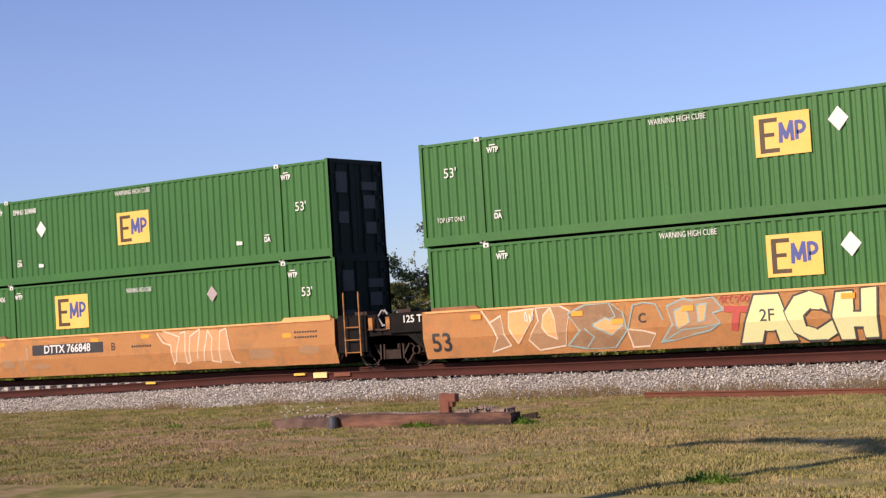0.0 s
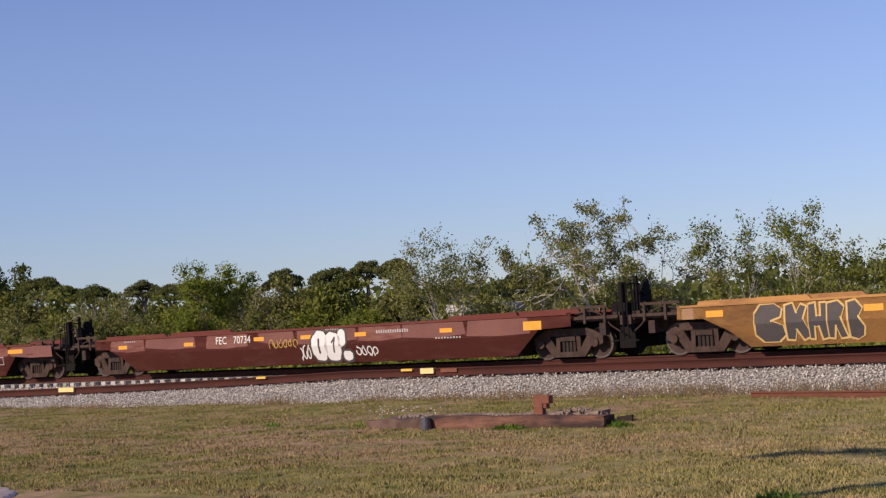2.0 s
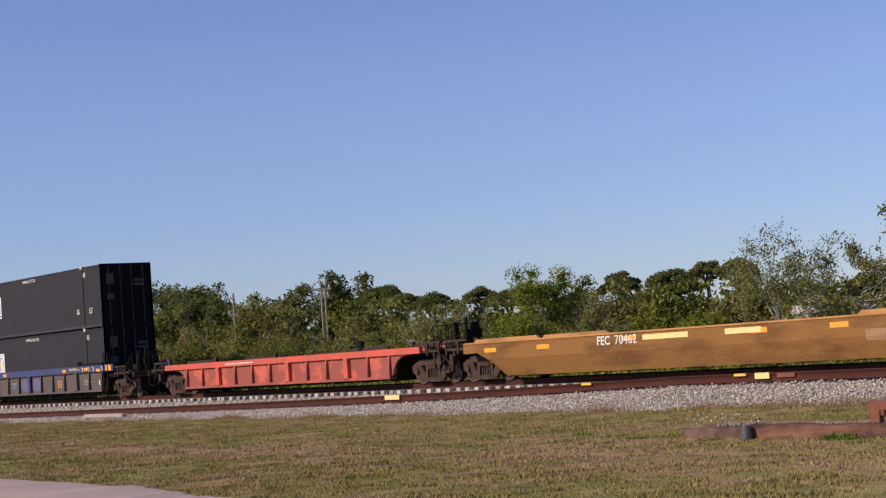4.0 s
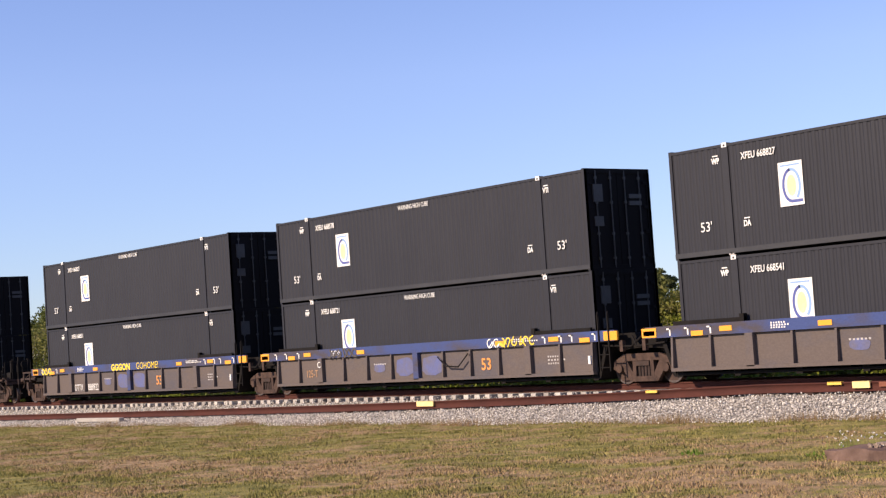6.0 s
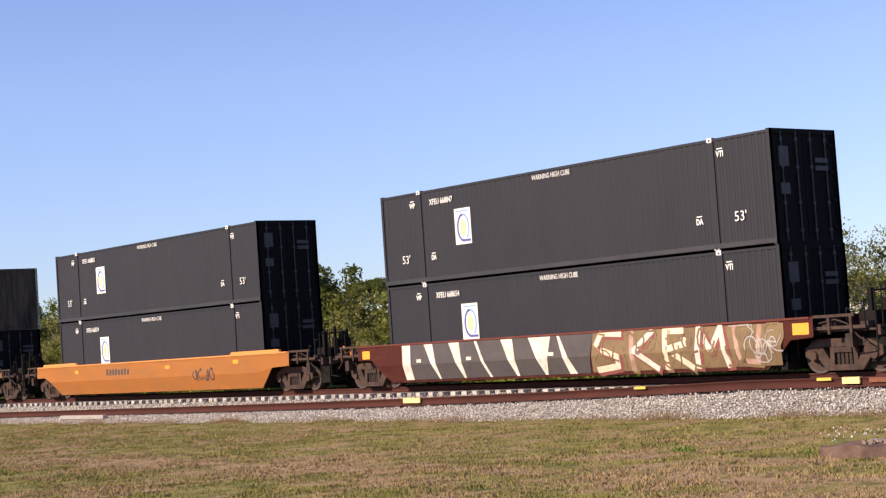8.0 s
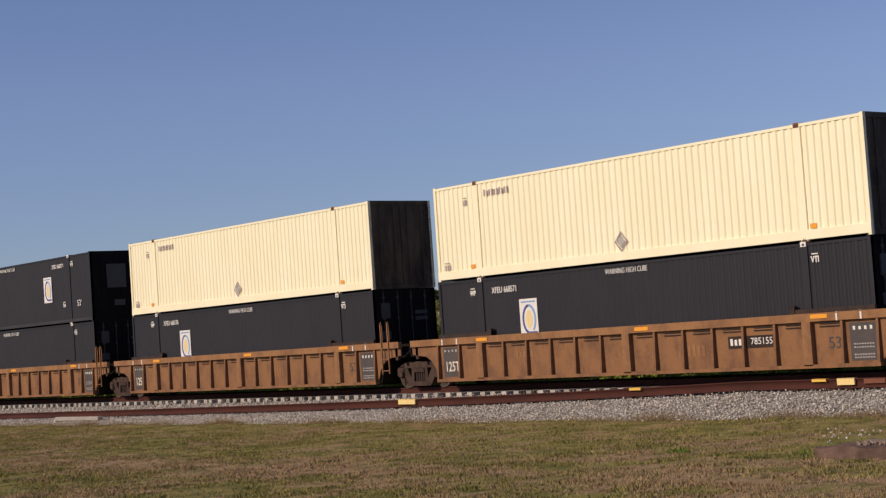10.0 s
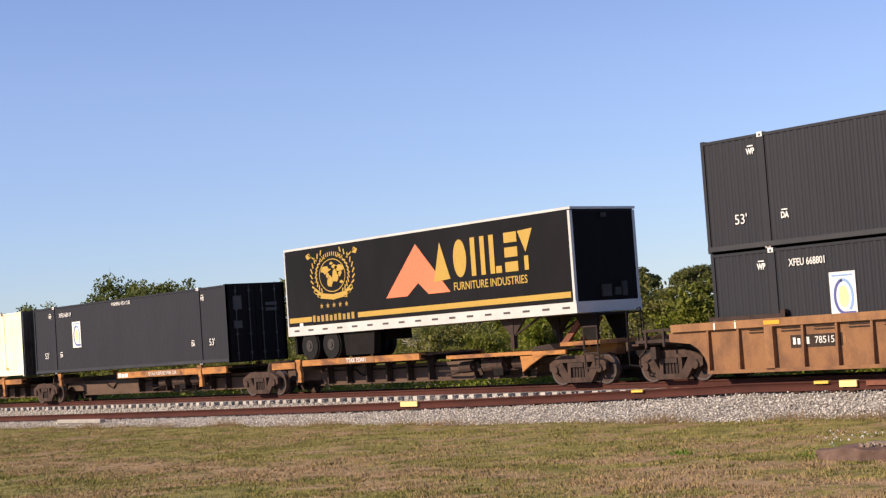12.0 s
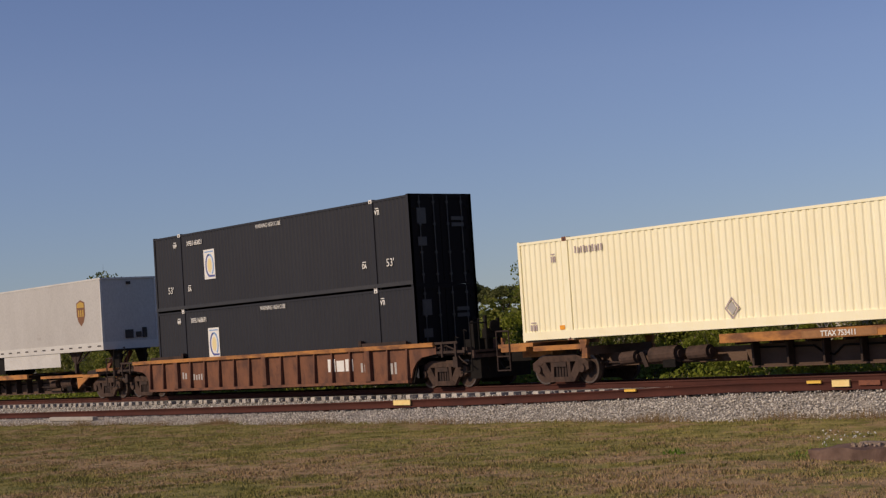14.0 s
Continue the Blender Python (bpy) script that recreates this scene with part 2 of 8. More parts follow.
M["whitewall"] = surface("white_wall", (0.60, 0.58, 0.55), (0.45, 0.43, 0.41), 1.0, fine=10, rough=0.8)
M["roofgrey"] = surface("grey_roof", (0.35, 0.34, 0.34), (0.25, 0.24, 0.24), 1.0, fine=10, rough=0.7)
# train
M["truck"] = surface("truck_grime", (0.088, 0.057, 0.046), (0.035, 0.025, 0.022), 5, fine=25, amount=0.8, rough=0.9, bump=0.3, shine=0.12)
M["wheel"] = surface("wheel_grime", (0.08, 0.052, 0.043), (0.04, 0.03, 0.027), 5, fine=25, amount=0.8, rough=0.85, bump=0.2, shine=0.15)
M["under"] = surface("underframe_black", (0.010, 0.0085, 0.008), (0.022, 0.018, 0.016), 4, fine=25, rough=0.85, shine=0.15)
M["gear"] = surface("dark_brown_grime", (0.06, 0.04, 0.034), (0.025, 0.02, 0.018), 4, fine=25, amount=0.8, rough=0.85, shine=0.2)
M["orange"] = surface("faded_orange_paint", (0.92, 0.45, 0.18), (0.52, 0.29, 0.16), 1.5, (0.9, 1, 0.9), 22, 0.6, 0.75, 0, 0.1, 0.5, 0.74, shine=0.25)
M["orange2"] = surface("orange_paint", (0.72, 0.27, 0.06), (0.6, 0.26, 0.09), 0.9, (0.7, 1, 2.2), 22, 0.7, 0.7, 0, 0.1)
M["tan"] = surface("yellow_brown_paint", (0.50, 0.26, 0.09), (0.28, 0.145, 0.065), 1.1, (0.5, 1, 1.8), 22, 0.85, 0.8, 0, 0.1, 0.48, 0.66, shine=0.2)
M["maroon"] = surface("maroon_paint", (0.150, 0.044, 0.034), (0.195, 0.076, 0.060), 1.2, (0.7, 1, 3.5), 26, 0.7, 0.8, 0, 0.1, 0.52, 0.72, shine=0.15)
M["maroonpatch"] = surface("faded_maroon_paint", (0.195, 0.074, 0.056), (0.140, 0.050, 0.041), 1.2, (0.6, 1, 1.6), 22, 0.85, 0.75, 0, 0.1)
M["maroonchalk"] = surface("chalky_maroon_paint", (0.23, 0.105, 0.082), (0.16, 0.058, 0.047), 2.2, (0.6, 1, 2.5), 26, 0.9, 0.8, 0, 0.1, 0.42, 0.62, shine=0.15)
M["red"] = surface("faded_red_paint", (0.66, 0.10, 0.06), (0.34, 0.10, 0.07), 1.0, (0.8, 1, 1.5), 22, 0.8, 0.7, 0, 0.1)
M["redgrime"] = surface("grimy_red_panel", (0.30, 0.075, 0.055), (0.62, 0.13, 0.085), 1.3, (0.8, 1, 1.2), 22, 0.8, 0.75, 0, 0.1, 0.5, 0.62)
M["bluechord"] = surface("faded_blue_paint", (0.055, 0.078, 0.20), (0.075, 0.062, 0.062), 0.55, (0.6, 1, 1.5), 22, 0.9, 0.75, 0, 0.1, 0.44, 0.58, shine=0.15)
M["greypanel"] = surface("grey_brown_grime", (0.125, 0.10, 0.09), (0.09, 0.085, 0.10), 0.7, (0.6, 1, 1), 22, 0.8, 0.8, 0, 0.1, 0.5, 0.7, shine=0.15)
M["brown"] = surface("rust_brown_paint", (0.33, 0.168, 0.078), (0.21, 0.108, 0.058), 1.6, (1.4, 1, 0.8), 22, 0.85, 0.8, 0, 0.15, 0.44, 0.64, shine=0.2)
M["redpanel"] = surface("dark_red_brown_panel", (0.20, 0.088, 0.052), (0.09, 0.046, 0.036), 1.6, (1.4, 1, 0.8), 22, 0.85, 0.8, 0, 0.15, 0.44, 0.64, shine=0.2)
M["brownpanel"] = surface("rust_brown_panel", (0.275, 0.138, 0.066), (0.165, 0.085, 0.05), 1.6, (1.4, 1, 0.8), 22, 0.85, 0.8, 0, 0.15, 0.44, 0.64, shine=0.2)
M["spine"] = surface("yellow_orange_paint", (0.46, 0.205, 0.066), (0.16, 0.074, 0.044), 1.6, (0.6, 1, 1.6), 22, 0.9, 0.75, 0, 0.1, 0.43, 0.60, shine=0.2)
M["spinebeam"] = surface("grey_brown_beam", (0.135, 0.088, 0.066), (0.07, 0.046, 0.036), 1.5, (0.5, 1, 1), 22, 0.8, 0.85, shine=0.15)
M["greybeam"] = surface("brown_beam", (0.055, 0.037, 0.03), (0.028, 0.021, 0.018), 1.5, fine=22, amount=0.8, rough=0.85, shine=0.15)
M["green"] = surface("green_container_paint", (0.040, 0.155, 0.026), (0.031, 0.128, 0.023), 0.8, (1, 1, 0.5), 18, 0.8, 0.5, 0, 0.04)
M["black"] = surface("black_container_paint", (0.0147, 0.0149, 0.0212), (0.0202, 0.0202, 0.0265), 0.8, (1, 1, 0.4), 18, 0.8, 0.6, 0, 0.04, shine=0.35)
# deeper copy of the black, with the shade of the front ends painted in
M["blackshade"] = surface("black_door_paint", (0.007, 0.006, 0.007), (0.012, 0.010, 0.011), 0.8, (1, 1, 0.4), 18, 0.8, 0.75, 0, 0.04, shine=0.1)
M["lockrod"] = surface("dull_lock_rod", (0.035, 0.032, 0.032), (0.02, 0.02, 0.02), 4, fine=20, rough=0.5)
M["cream"] = surface("cream_container_paint", (0.97, 0.91, 0.66), (0.92, 0.83, 0.56), 0.8, (1.5, 1, 0.4), 18, 0.7, 0.55, 0, 0.04)
# cream's sunless front end: its shade is put into this dark, stained colour
M["creamshade"] = surface("stained_door_paint", (0.10, 0.075, 0.055), (0.022, 0.018, 0.016), 1.3, (1, 1.6, 0.4), 18, 0.95, 0.7, 0, 0.05, shine=0.15)
# container green darkened by hand for the end turned from the sun
M["greenshade"] = surface("dark_green_door", (0.009, 0.018, 0.012), (0.012, 0.016, 0.014), 1.0, (1, 1.6, 0.5), 18, 0.9, 0.6, shine=0.15)
M["white"] = surface("white_lettering", (0.80, 0.78, 0.74), (0.66, 0.63, 0.6), 5, fine=30, rough=0.6, bump=0)
M["dim"] = surface("dull_white_lettering", (0.45, 0.42, 0.40), (0.3, 0.27, 0.26), 5, fine=30, rough=0.6, bump=0)
M["blacklet"] = surface("black_lettering", (0.03, 0.028, 0.03), (0.06, 0.05, 0.05), 5, fine=30, rough=0.6, bump=0)
M["blue"] = surface("blue_lettering", (0.07, 0.09, 0.30), (0.10, 0.12, 0.30), 5, fine=30, rough=0.5, bump=0)
M["lightblue"] = surface("light_blue_print", (0.22, 0.36, 0.62), (0.3, 0.42, 0.6), 5, fine=30, rough=0.5, bump=0)
M["brownprint"] = surface("dark_brown_print", (0.075, 0.045, 0.02), (0.12, 0.07, 0.03), 5, fine=30, rough=0.5, bump=0)
M["gold"] = surface("gold_print", (0.50, 0.31, 0.05), (0.43, 0.265, 0.05), 5, fine=30, rough=0.5, bump=0)
M["dullgold"] = surface("dull_gold_print", (0.40, 0.245, 0.055), (0.33, 0.20, 0.05), 5, fine=30, rough=0.5, bump=0)
M["palegold"] = surface("pale_gold_print", (0.80, 0.64, 0.32), (0.78, 0.68, 0.45), 5, fine=30, rough=0.5, bump=0)
M["peach"] = surface("coral_print", (0.78, 0.19, 0.085), (0.78, 0.30, 0.14), 0.3, fine=10, rough=0.5, bump=0)
M["reflector"] = surface("amber_reflector", (0.90, 0.38, 0.03), (0.8, 0.3, 0.03), 8, fine=40, rough=0.4, bump=0)
M["shield"] = surface("brown_shield_print", (0.20, 0.08, 0.03), (0.18, 0.08, 0.03), 5, fine=30, rough=0.5, bump=0)
M["trailerwhite"] = surface("trailer_white", (0.62, 0.60, 0.57), (0.44, 0.42, 0.40), 1.0, fine=20, rough=0.5, bump=0)
M["trailergrey"] = surface("trailer_pale_grey", (0.50, 0.48, 0.46), (0.42, 0.40, 0.38), 0.6, (1, 1, 0.5), 20, 0.8, 0.5, 0, 0.02)
M["trailerblack"] = surface("trailer_black", (0.0075, 0.0068, 0.007), (0.013, 0.012, 0.0125), 0.7, (1, 1, 0.5), 20, 0.8, 0.55, 0, 0.03, shine=0.12)
M["tread"] = surface("worn_tread_steel", (0.15, 0.115, 0.10), (0.09, 0.07, 0.06), 6, fine=25, rough=0.4, metal=0.6)
M["hub"] = surface("grimy_hub", (0.06, 0.054, 0.05), (0.025, 0.022, 0.02), 6, fine=25, rough=0.7, shine=0.2)
M["tyre"] = surface("tyre_rubber", (0.011, 0.0105, 0.0105), (0.02, 0.019, 0.018), 6, fine=25, rough=0.8, shine=0.2)
M["mauve"] = surface("grey_violet_spray", (0.42, 0.34, 0.34), (0.55, 0.45, 0.42), 1.5, fine=20, rough=0.7, bump=0)
M["sepia"] = surface("faded_brown_spray", (0.40, 0.225, 0.115), (0.50, 0.28, 0.14), 1.2, fine=20, rough=0.75, bump=0)
M["teal"] = surface("pale_teal_spray", (0.30, 0.42, 0.40), (0.4, 0.45, 0.4), 1.5, fine=20, rough=0.7, bump=0)
M["palegreen"] = surface("pale_green_spray", (0.74, 0.72, 0.34), (0.78, 0.70, 0.40), 1.5, fine=20, rough=0.7, bump=0)
M["darkspray"] = surface("dark_spray", (0.065, 0.055, 0.055), (0.11, 0.09, 0.08), 1.5, fine=20, rough=0.7, bump=0)
M["redspray"] = surface("red_spray", (0.5, 0.08, 0.06), (0.4, 0.08, 0.06), 1.5, fine=20, rough=0.7, bump=0)
M["yellowspray"] = surface("yellow_spray", (0.85, 0.62, 0.06), (0.75, 0.5, 0.06), 1.5, fine=20, rough=0.7, bump=0)
M["chalk"] = surface("chalky_spray", (0.80, 0.64, 0.48), (0.66, 0.42, 0.24), 3.0, fine=20, rough=0.8, bump=0)
M["tanpale"] = surface("pale_tan_spray", (0.66, 0.45, 0.17), (0.5, 0.3, 0.1), 2.0, fine=20, rough=0.8, bump=0)
M["tanfill"] = surface("thin_tan_spray", (0.64, 0.33, 0.15), (0.50, 0.29, 0.16), 2.0, fine=20, rough=0.8, bump=0)
M["faint"] = surface("faint_placard", (0.045, 0.042, 0.044), (0.025, 0.023, 0.024), 5, fine=30, rough=0.6, bump=0)
M["darktie"] = surface("creosoted_tie", (0.055, 0.034, 0.027), (0.03, 0.02, 0.018), 5, fine=25, rough=0.9, bump=0.3, shine=0.1)
M["logoyellow"] = surface("logo_yellow_print", (0.93, 0.53, 0.10), (0.92, 0.62, 0.20), 1.5, fine=30, rough=0.5, bump=0)
M["trackbed"] = surface("rust_stained_bed", (0.10, 0.056, 0.043), (0.055, 0.037, 0.03), 7, fine=26, amount=0.9, rough=0.95, bump=0.8, shine=0.1)
M["chalkwhite"] = surface("worn_white_spray", (0.78, 0.70, 0.60), (0.5, 0.40, 0.32), 3.0, fine=20, amount=0.7, rough=0.8, bump=0)
M["redbrown"] = surface("red_brown_spray", (0.25, 0.07, 0.055), (0.16, 0.06, 0.05), 2.0, fine=20, rough=0.8, bump=0)
M["faintchalk"] = surface("faint_chalky_spray", (0.50, 0.33, 0.25), (0.30, 0.14, 0.10), 3.0, fine=20, amount=0.8, rough=0.8, bump=0)
M["patchdark"] = surface("brown_spray", (0.18, 0.10, 0.05), (0.26, 0.17, 0.06), 2.0, fine=20, rough=0.8, bump=0)
M["dusty"] = surface("dusty_pink_spray", (0.34, 0.19, 0.14), (0.26, 0.12, 0.09), 2.0, fine=20, rough=0.8, bump=0)
M["browns"] = surface("brown_spray", (0.28, 0.16, 0.085), (0.44, 0.26, 0.13), 2.0, fine=20, amount=0.8, rough=0.8, bump=0)
M["orangespray"] = surface("bright_orange_spray", (0.82, 0.42, 0.16), (0.66, 0.36, 0.17), 2.0, fine=20, rough=0.8, bump=0)
M["bluespray"] = surface("blue_spray", (0.10, 0.115, 0.26), (0.13, 0.115, 0.13), 1.8, fine=20, amount=0.9, rough=0.8, bump=0)
M["blackrail"] = surface("scuffed_black_rail", (0.026, 0.026, 0.031), (0.045, 0.043, 0.046), 1.5, (0.4, 1, 1), 20, 0.9, 0.55, 0, 0.04, shine=0.4)
M["patch"] = surface("olive_spray_patch", (0.23, 0.155, 0.072), (0.15, 0.09, 0.05), 1.3, fine=20, amount=0.9, rough=0.75, bump=0)


# ---- mesh helpers ----
def box(bm, x0, x1, y0, y1, z0, z1, slant=0.0):
    v = [bm.verts.new(p) for p in ((x0, y0, z0), (x1, y0, z0), (x1, y1, z0), (x0, y1, z0),
                                   (x0 + slant, y0, z1), (x1 + slant, y0, z1), (x1 + slant, y1, z1), (x0 + slant, y1, z1))]
    for f in ((0, 3, 2, 1), (4, 5, 6, 7), (0, 1, 5, 4), (1, 2, 6, 5), (2, 3, 7, 6), (3, 0, 4, 7)):
        bm.faces.new([v[i] for i in f])
    return bm


def prism(bm, outline, y0, y1):
    """An outline in x, z, drawn out from y0 to y1."""
    a = [bm.verts.new((x, y0, z)) for x, z in outline]
    b = [bm.verts.new((x, y1, z)) for x, z in outline]
    made = [bm.faces.new(a), bm.faces.new(b[::-1])]
    for i in range(len(a)):
        j = (i + 1) % len(a)
        made.append(bm.faces.new((a[j], a[i], b[i], b[j])))
    bmesh.ops.recalc_face_normals(bm, faces=made)
    return bm


def along(bm, profile, x0, x1):
    """A closed profile in y, z, drawn out along x."""
    a = [bm.verts.new((x0, y, z)) for y, z in profile]
    b = [bm.verts.new((x1, y, z)) for y, z in profile]
    made = [bm.faces.new(a), bm.faces.new(b[::-1])]
    for i in range(len(a)):
        j = (i + 1) % len(a)
        made.append(bm.faces.new((a[j], a[i], b[i], b[j])))
    bmesh.ops.recalc_face_normals(bm, faces=made)
    return bm


def rod(bm, p, q, r0, r1=None, sides=8):
    """A round bar from p to q, tapering from r0 to r1."""
    p, q = Vector(p), Vector(q)
    r1 = r0 if r1 is None else r1
    d = (q - p).normalized()
    u = d.orthogonal().normalized()
    w = d.cross(u)
    rings = []
    for c, r in ((p, r0), (q, r1)):
        rings.append([bm.verts.new(c + (u * math.cos(2 * math.pi * k / sides) + w * math.sin(2 * math.pi * k / sides)) * r) for k in range(sides)])
    for k in range(sides):
        j = (k + 1) % sides
        bm.faces.new((rings[0][k], rings[0][j], rings[1][j], rings[1][k]))
    bm.faces.new(rings[0][::-1])
    bm.faces.new(rings[1])
    return bm


def finish(bm):
    me = bpy.data.meshes.new("mesh")
    bm.to_mesh(me)
    bm.free()
    return me


def part(name, bm, material, parent, label="", at=None):
    """One mesh object under a thing or a part; bm may be a ready mesh."""
    me = finish(bm) if isinstance(bm, bmesh.types.BMesh) else bm
    if material and not me.materials:
        me.materials.append(M[material])
    ob = new(name, me)
    ob.parent = parent
    if at is not None:
        ob.matrix_basis = at
    if label:
        tagged(ob, label)
    return ob


def thing(name, label, category, at=None, group=""):
    ob = new(name)
    ob.empty_display_size = 0.5
    tagged(ob, label, category, group)
    if at is not None:
        ob.matrix_basis = at
    return ob


def solid(name, bm, material, label, category, group="", kind="", at=None):
    me = finish(bm) if isinstance(bm, bmesh.types.BMesh) else bm
    me.materials.append(M[material])
    ob = new(name, me)
    tagged(ob, label, category, group, kind)
    if at is not None:
        ob.matrix_basis = at
    return ob


def raw_mesh(verts, faces):
    """A mesh from number arrays: verts (n, 3), faces (m, k) of one size."""
    verts, faces = np.asarray(verts, np.float32), np.asarray(faces, np.int32)
    me = bpy.data.meshes.new("mesh")
    me.vertices.add(len(verts))
    me.vertices.foreach_set("co", verts.ravel())
    k = faces.shape[1]
    me.loops.add(faces.size)
    me.loops.foreach_set("vertex_index", faces.ravel())
    me.polygons.add(len(faces))
    me.polygons.foreach_set("loop_start", np.arange(0, faces.size, k, dtype=np.int32))
    me.update(calc_edges=True)
    return me


def words(text, x, z, size, material, parent, y, name="lettering", align="CENTER", width=None, bold=0.0, label="", turn=0.0):
    """Lettering that stands proud of a side which faces -y."""
    cu = bpy.data.curves.new(name, "FONT")
    cu.body = text
    cu.size = size
    cu.align_x, cu.align_y = align, "CENTER"
    cu.offset = bold
    cu.resolution_u = 3
    cu.extrude = 0.004
    cu.materials.append(M[material])
    ob = new(name, cu)
    ob.parent = parent
    ob.matrix_basis = pose(x, y, z, 90, -turn, 0)
    if width:
        ob.scale = (width, 1, 1)
    if label:
        tagged(ob, label)
    return ob


def plate(bm, outline, y, thick=0.006):
    """A thin flat shape, outline in x, z, on a side that faces -y."""
    return prism(bm, outline, y, y + thick)


def bars(parent, x, z, width, height, count, material, y, name="lettering", slim=0.6):
    """Marks too small to read, as upright bars."""
    bm = bmesh.new()
    step = width / count
    for i in range(count):
        h = height * (1.0, 0.86, 0.94)[i % 3]
        box(bm, x + i * step, x + i * step + step * slim, y, y + 0.006, z, z + h)
    return tagged(part(name, bm, material, parent), kind="stuff")


def stroke(bm, points, width, y, thick=0.006):
    """A painted line through points in x, z."""
    for i, ((x0, z0), (x1, z1)) in enumerate(zip(points, points[1:])):
        d = Vector((x1 - x0, z1 - z0))
        if d.length < 1e-4:
            continue
        d.normalize()
        n = Vector((-d.y, d.x)) * width / 2
        e = d * width * 0.3
        yy = y + 0.0004 * (i % 3)
        plate(bm, [(x0 - e.x + n.x, z0 - e.y + n.y), (x1 + e.x + n.x, z1 + e.y + n.y), (x1 + e.x - n.x, z1 + e.y - n.y), (x0 - e.x - n.x, z0 - e.y - n.y)], yy, thick)
    return bm


def ring_points(cx, cz, rx, rz, a0=0, a1=360, n=24):
    return [(cx + rx * math.cos(radians(a0 + (a1 - a0) * i / n)), cz + rz * math.sin(radians(a0 + (a1 - a0) * i / n))) for i in range(n + 1)]


# ---- the ground, the ballast and the track ----
def build_ground():
    xs = np.unique(np.concatenate([np.linspace(-900, -120, 14), np.linspace(-120, 40, 161), np.linspace(40, 600, 12)]))
    ys = np.unique(np.concatenate([np.linspace(-300, -10, 10), np.linspace(-10, 62, 121), np.linspace(62, 1500, 16)]))
    gx, gy = np.meshgrid(xs, ys)
    gz = np.zeros_like(gx)
    near = (np.abs(gx + 40) < 85) & (gy < 60) & (gy > -12)
    for i, j in zip(*np.nonzero(near)):
        gz[i, j] = ground_height(gx[i, j], gy[i, j])
    n, m = gx.shape
    idx = np.arange(n * m).reshape(n, m)
    faces = np.stack([idx[:-1, :-1], idx[:-1, 1:], idx[1:, 1:], idx[1:, :-1]], -1).reshape(-1, 4)
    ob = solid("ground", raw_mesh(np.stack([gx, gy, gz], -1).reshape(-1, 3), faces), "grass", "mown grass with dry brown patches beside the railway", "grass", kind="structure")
    return ob


def ground_height(x, y):
    return 0.05 * noise.noise((x * 0.35, y * 0.35, 0)) + 0.025 * noise.noise((x * 1.3, y * 1.3, 5))


def grass_blades():
    rng = np.random.default_rng(5)
    n = 520000
    y = 31.3 - (rng.random(n) ** 0.72) * 19.3
    left, right = -2.3 * y - 3, 5.5 - 0.34 * (y + 4.6)
    x = right + (left - right) * rng.random(n) ** 1.25
    patch = np.array([0.6 * noise.noise((a * 0.45, b * 0.45, 3)) + 0.8 * noise.noise((a * 1.9, b * 1.9, 7)) for a, b in zip(x, y)])
    keep = rng.random(n) < np.clip(0.55 + patch * 1.2, 0.10, 1)
    x, y, patch = x[keep], y[keep], patch[keep]
    n = len(x)
    h = rng.uniform(0.008, 0.036, n) * (1 + 0.8 * (rng.random(n) < 0.03)) * (1 + 0.7 * patch)
    h = h * np.where(y > 30.0, 1.7, 1.0)
    w = rng.uniform(0.010, 0.022, n)
    a = rng.uniform(0, math.pi, n)
    lean = rng.uniform(-1.0, 1.0, (n, 2)) * h[:, None]
    base = np.stack([x, y, np.array([ground_height(a, b) for a, b in zip(x, y)]) - 0.02], 1)
    side = np.stack([np.cos(a) * w, np.sin(a) * w, np.zeros(n)], 1)
    tip = base + np.stack([lean[:, 0], lean[:, 1], h + 0.03], 1)
    v = np.stack([base - side, base + side, tip], 1).reshape(-1, 3)
    solid("grass", raw_mesh(v, np.arange(3 * n).reshape(-1, 3)), "blade", "short blades of green and straw-coloured grass", "grass", kind="stuff")


def loose_line(x):
    """Place and height of the loose rail's head along the shoulder: it slides off the tie ends to the left."""
    d = max(0.0, -28.0 - x)
    k = 1 - math.exp(-d / 12)
    return 32.5 - 0.32 * k, max(0.26, 0.805 - 0.27 * k - 0.0035 * d)


def toe_line(x):
    """The outer edge of the ballast."""
    k = min(max((-18 - x) / 22, 0.0), 1.0)
    return 31.05 - 0.75 * k + 0.14 * noise.noise((x * 0.45, 0, 0)) + 0.07 * noise.noise((x * 1.7, 3, 0))


def ballast_height(x, y):
    """Height of the ballast bed's surface."""
    top = RZ - 0.21
    if y > 36.9:
        return top - (y - 36.9) * 0.55
    if y > 32.78:
        return top - 0.07 * min(1.0, (y - 32.78) / 0.1)
    toe = toe_line(x)
    ry, rz = loose_line(x)
    knee, kz = ry - 0.14, rz - 0.29
    if y > knee:
        k = max(0.0, (y - ry - 0.08) / (32.85 - ry - 0.08))
        return kz + (0.668 - kz) * k
    k = max(0.0, min(1.0, (y - toe) / (knee - toe)))
    return -0.05 + (kz + 0.05) * (k ** 0.92)


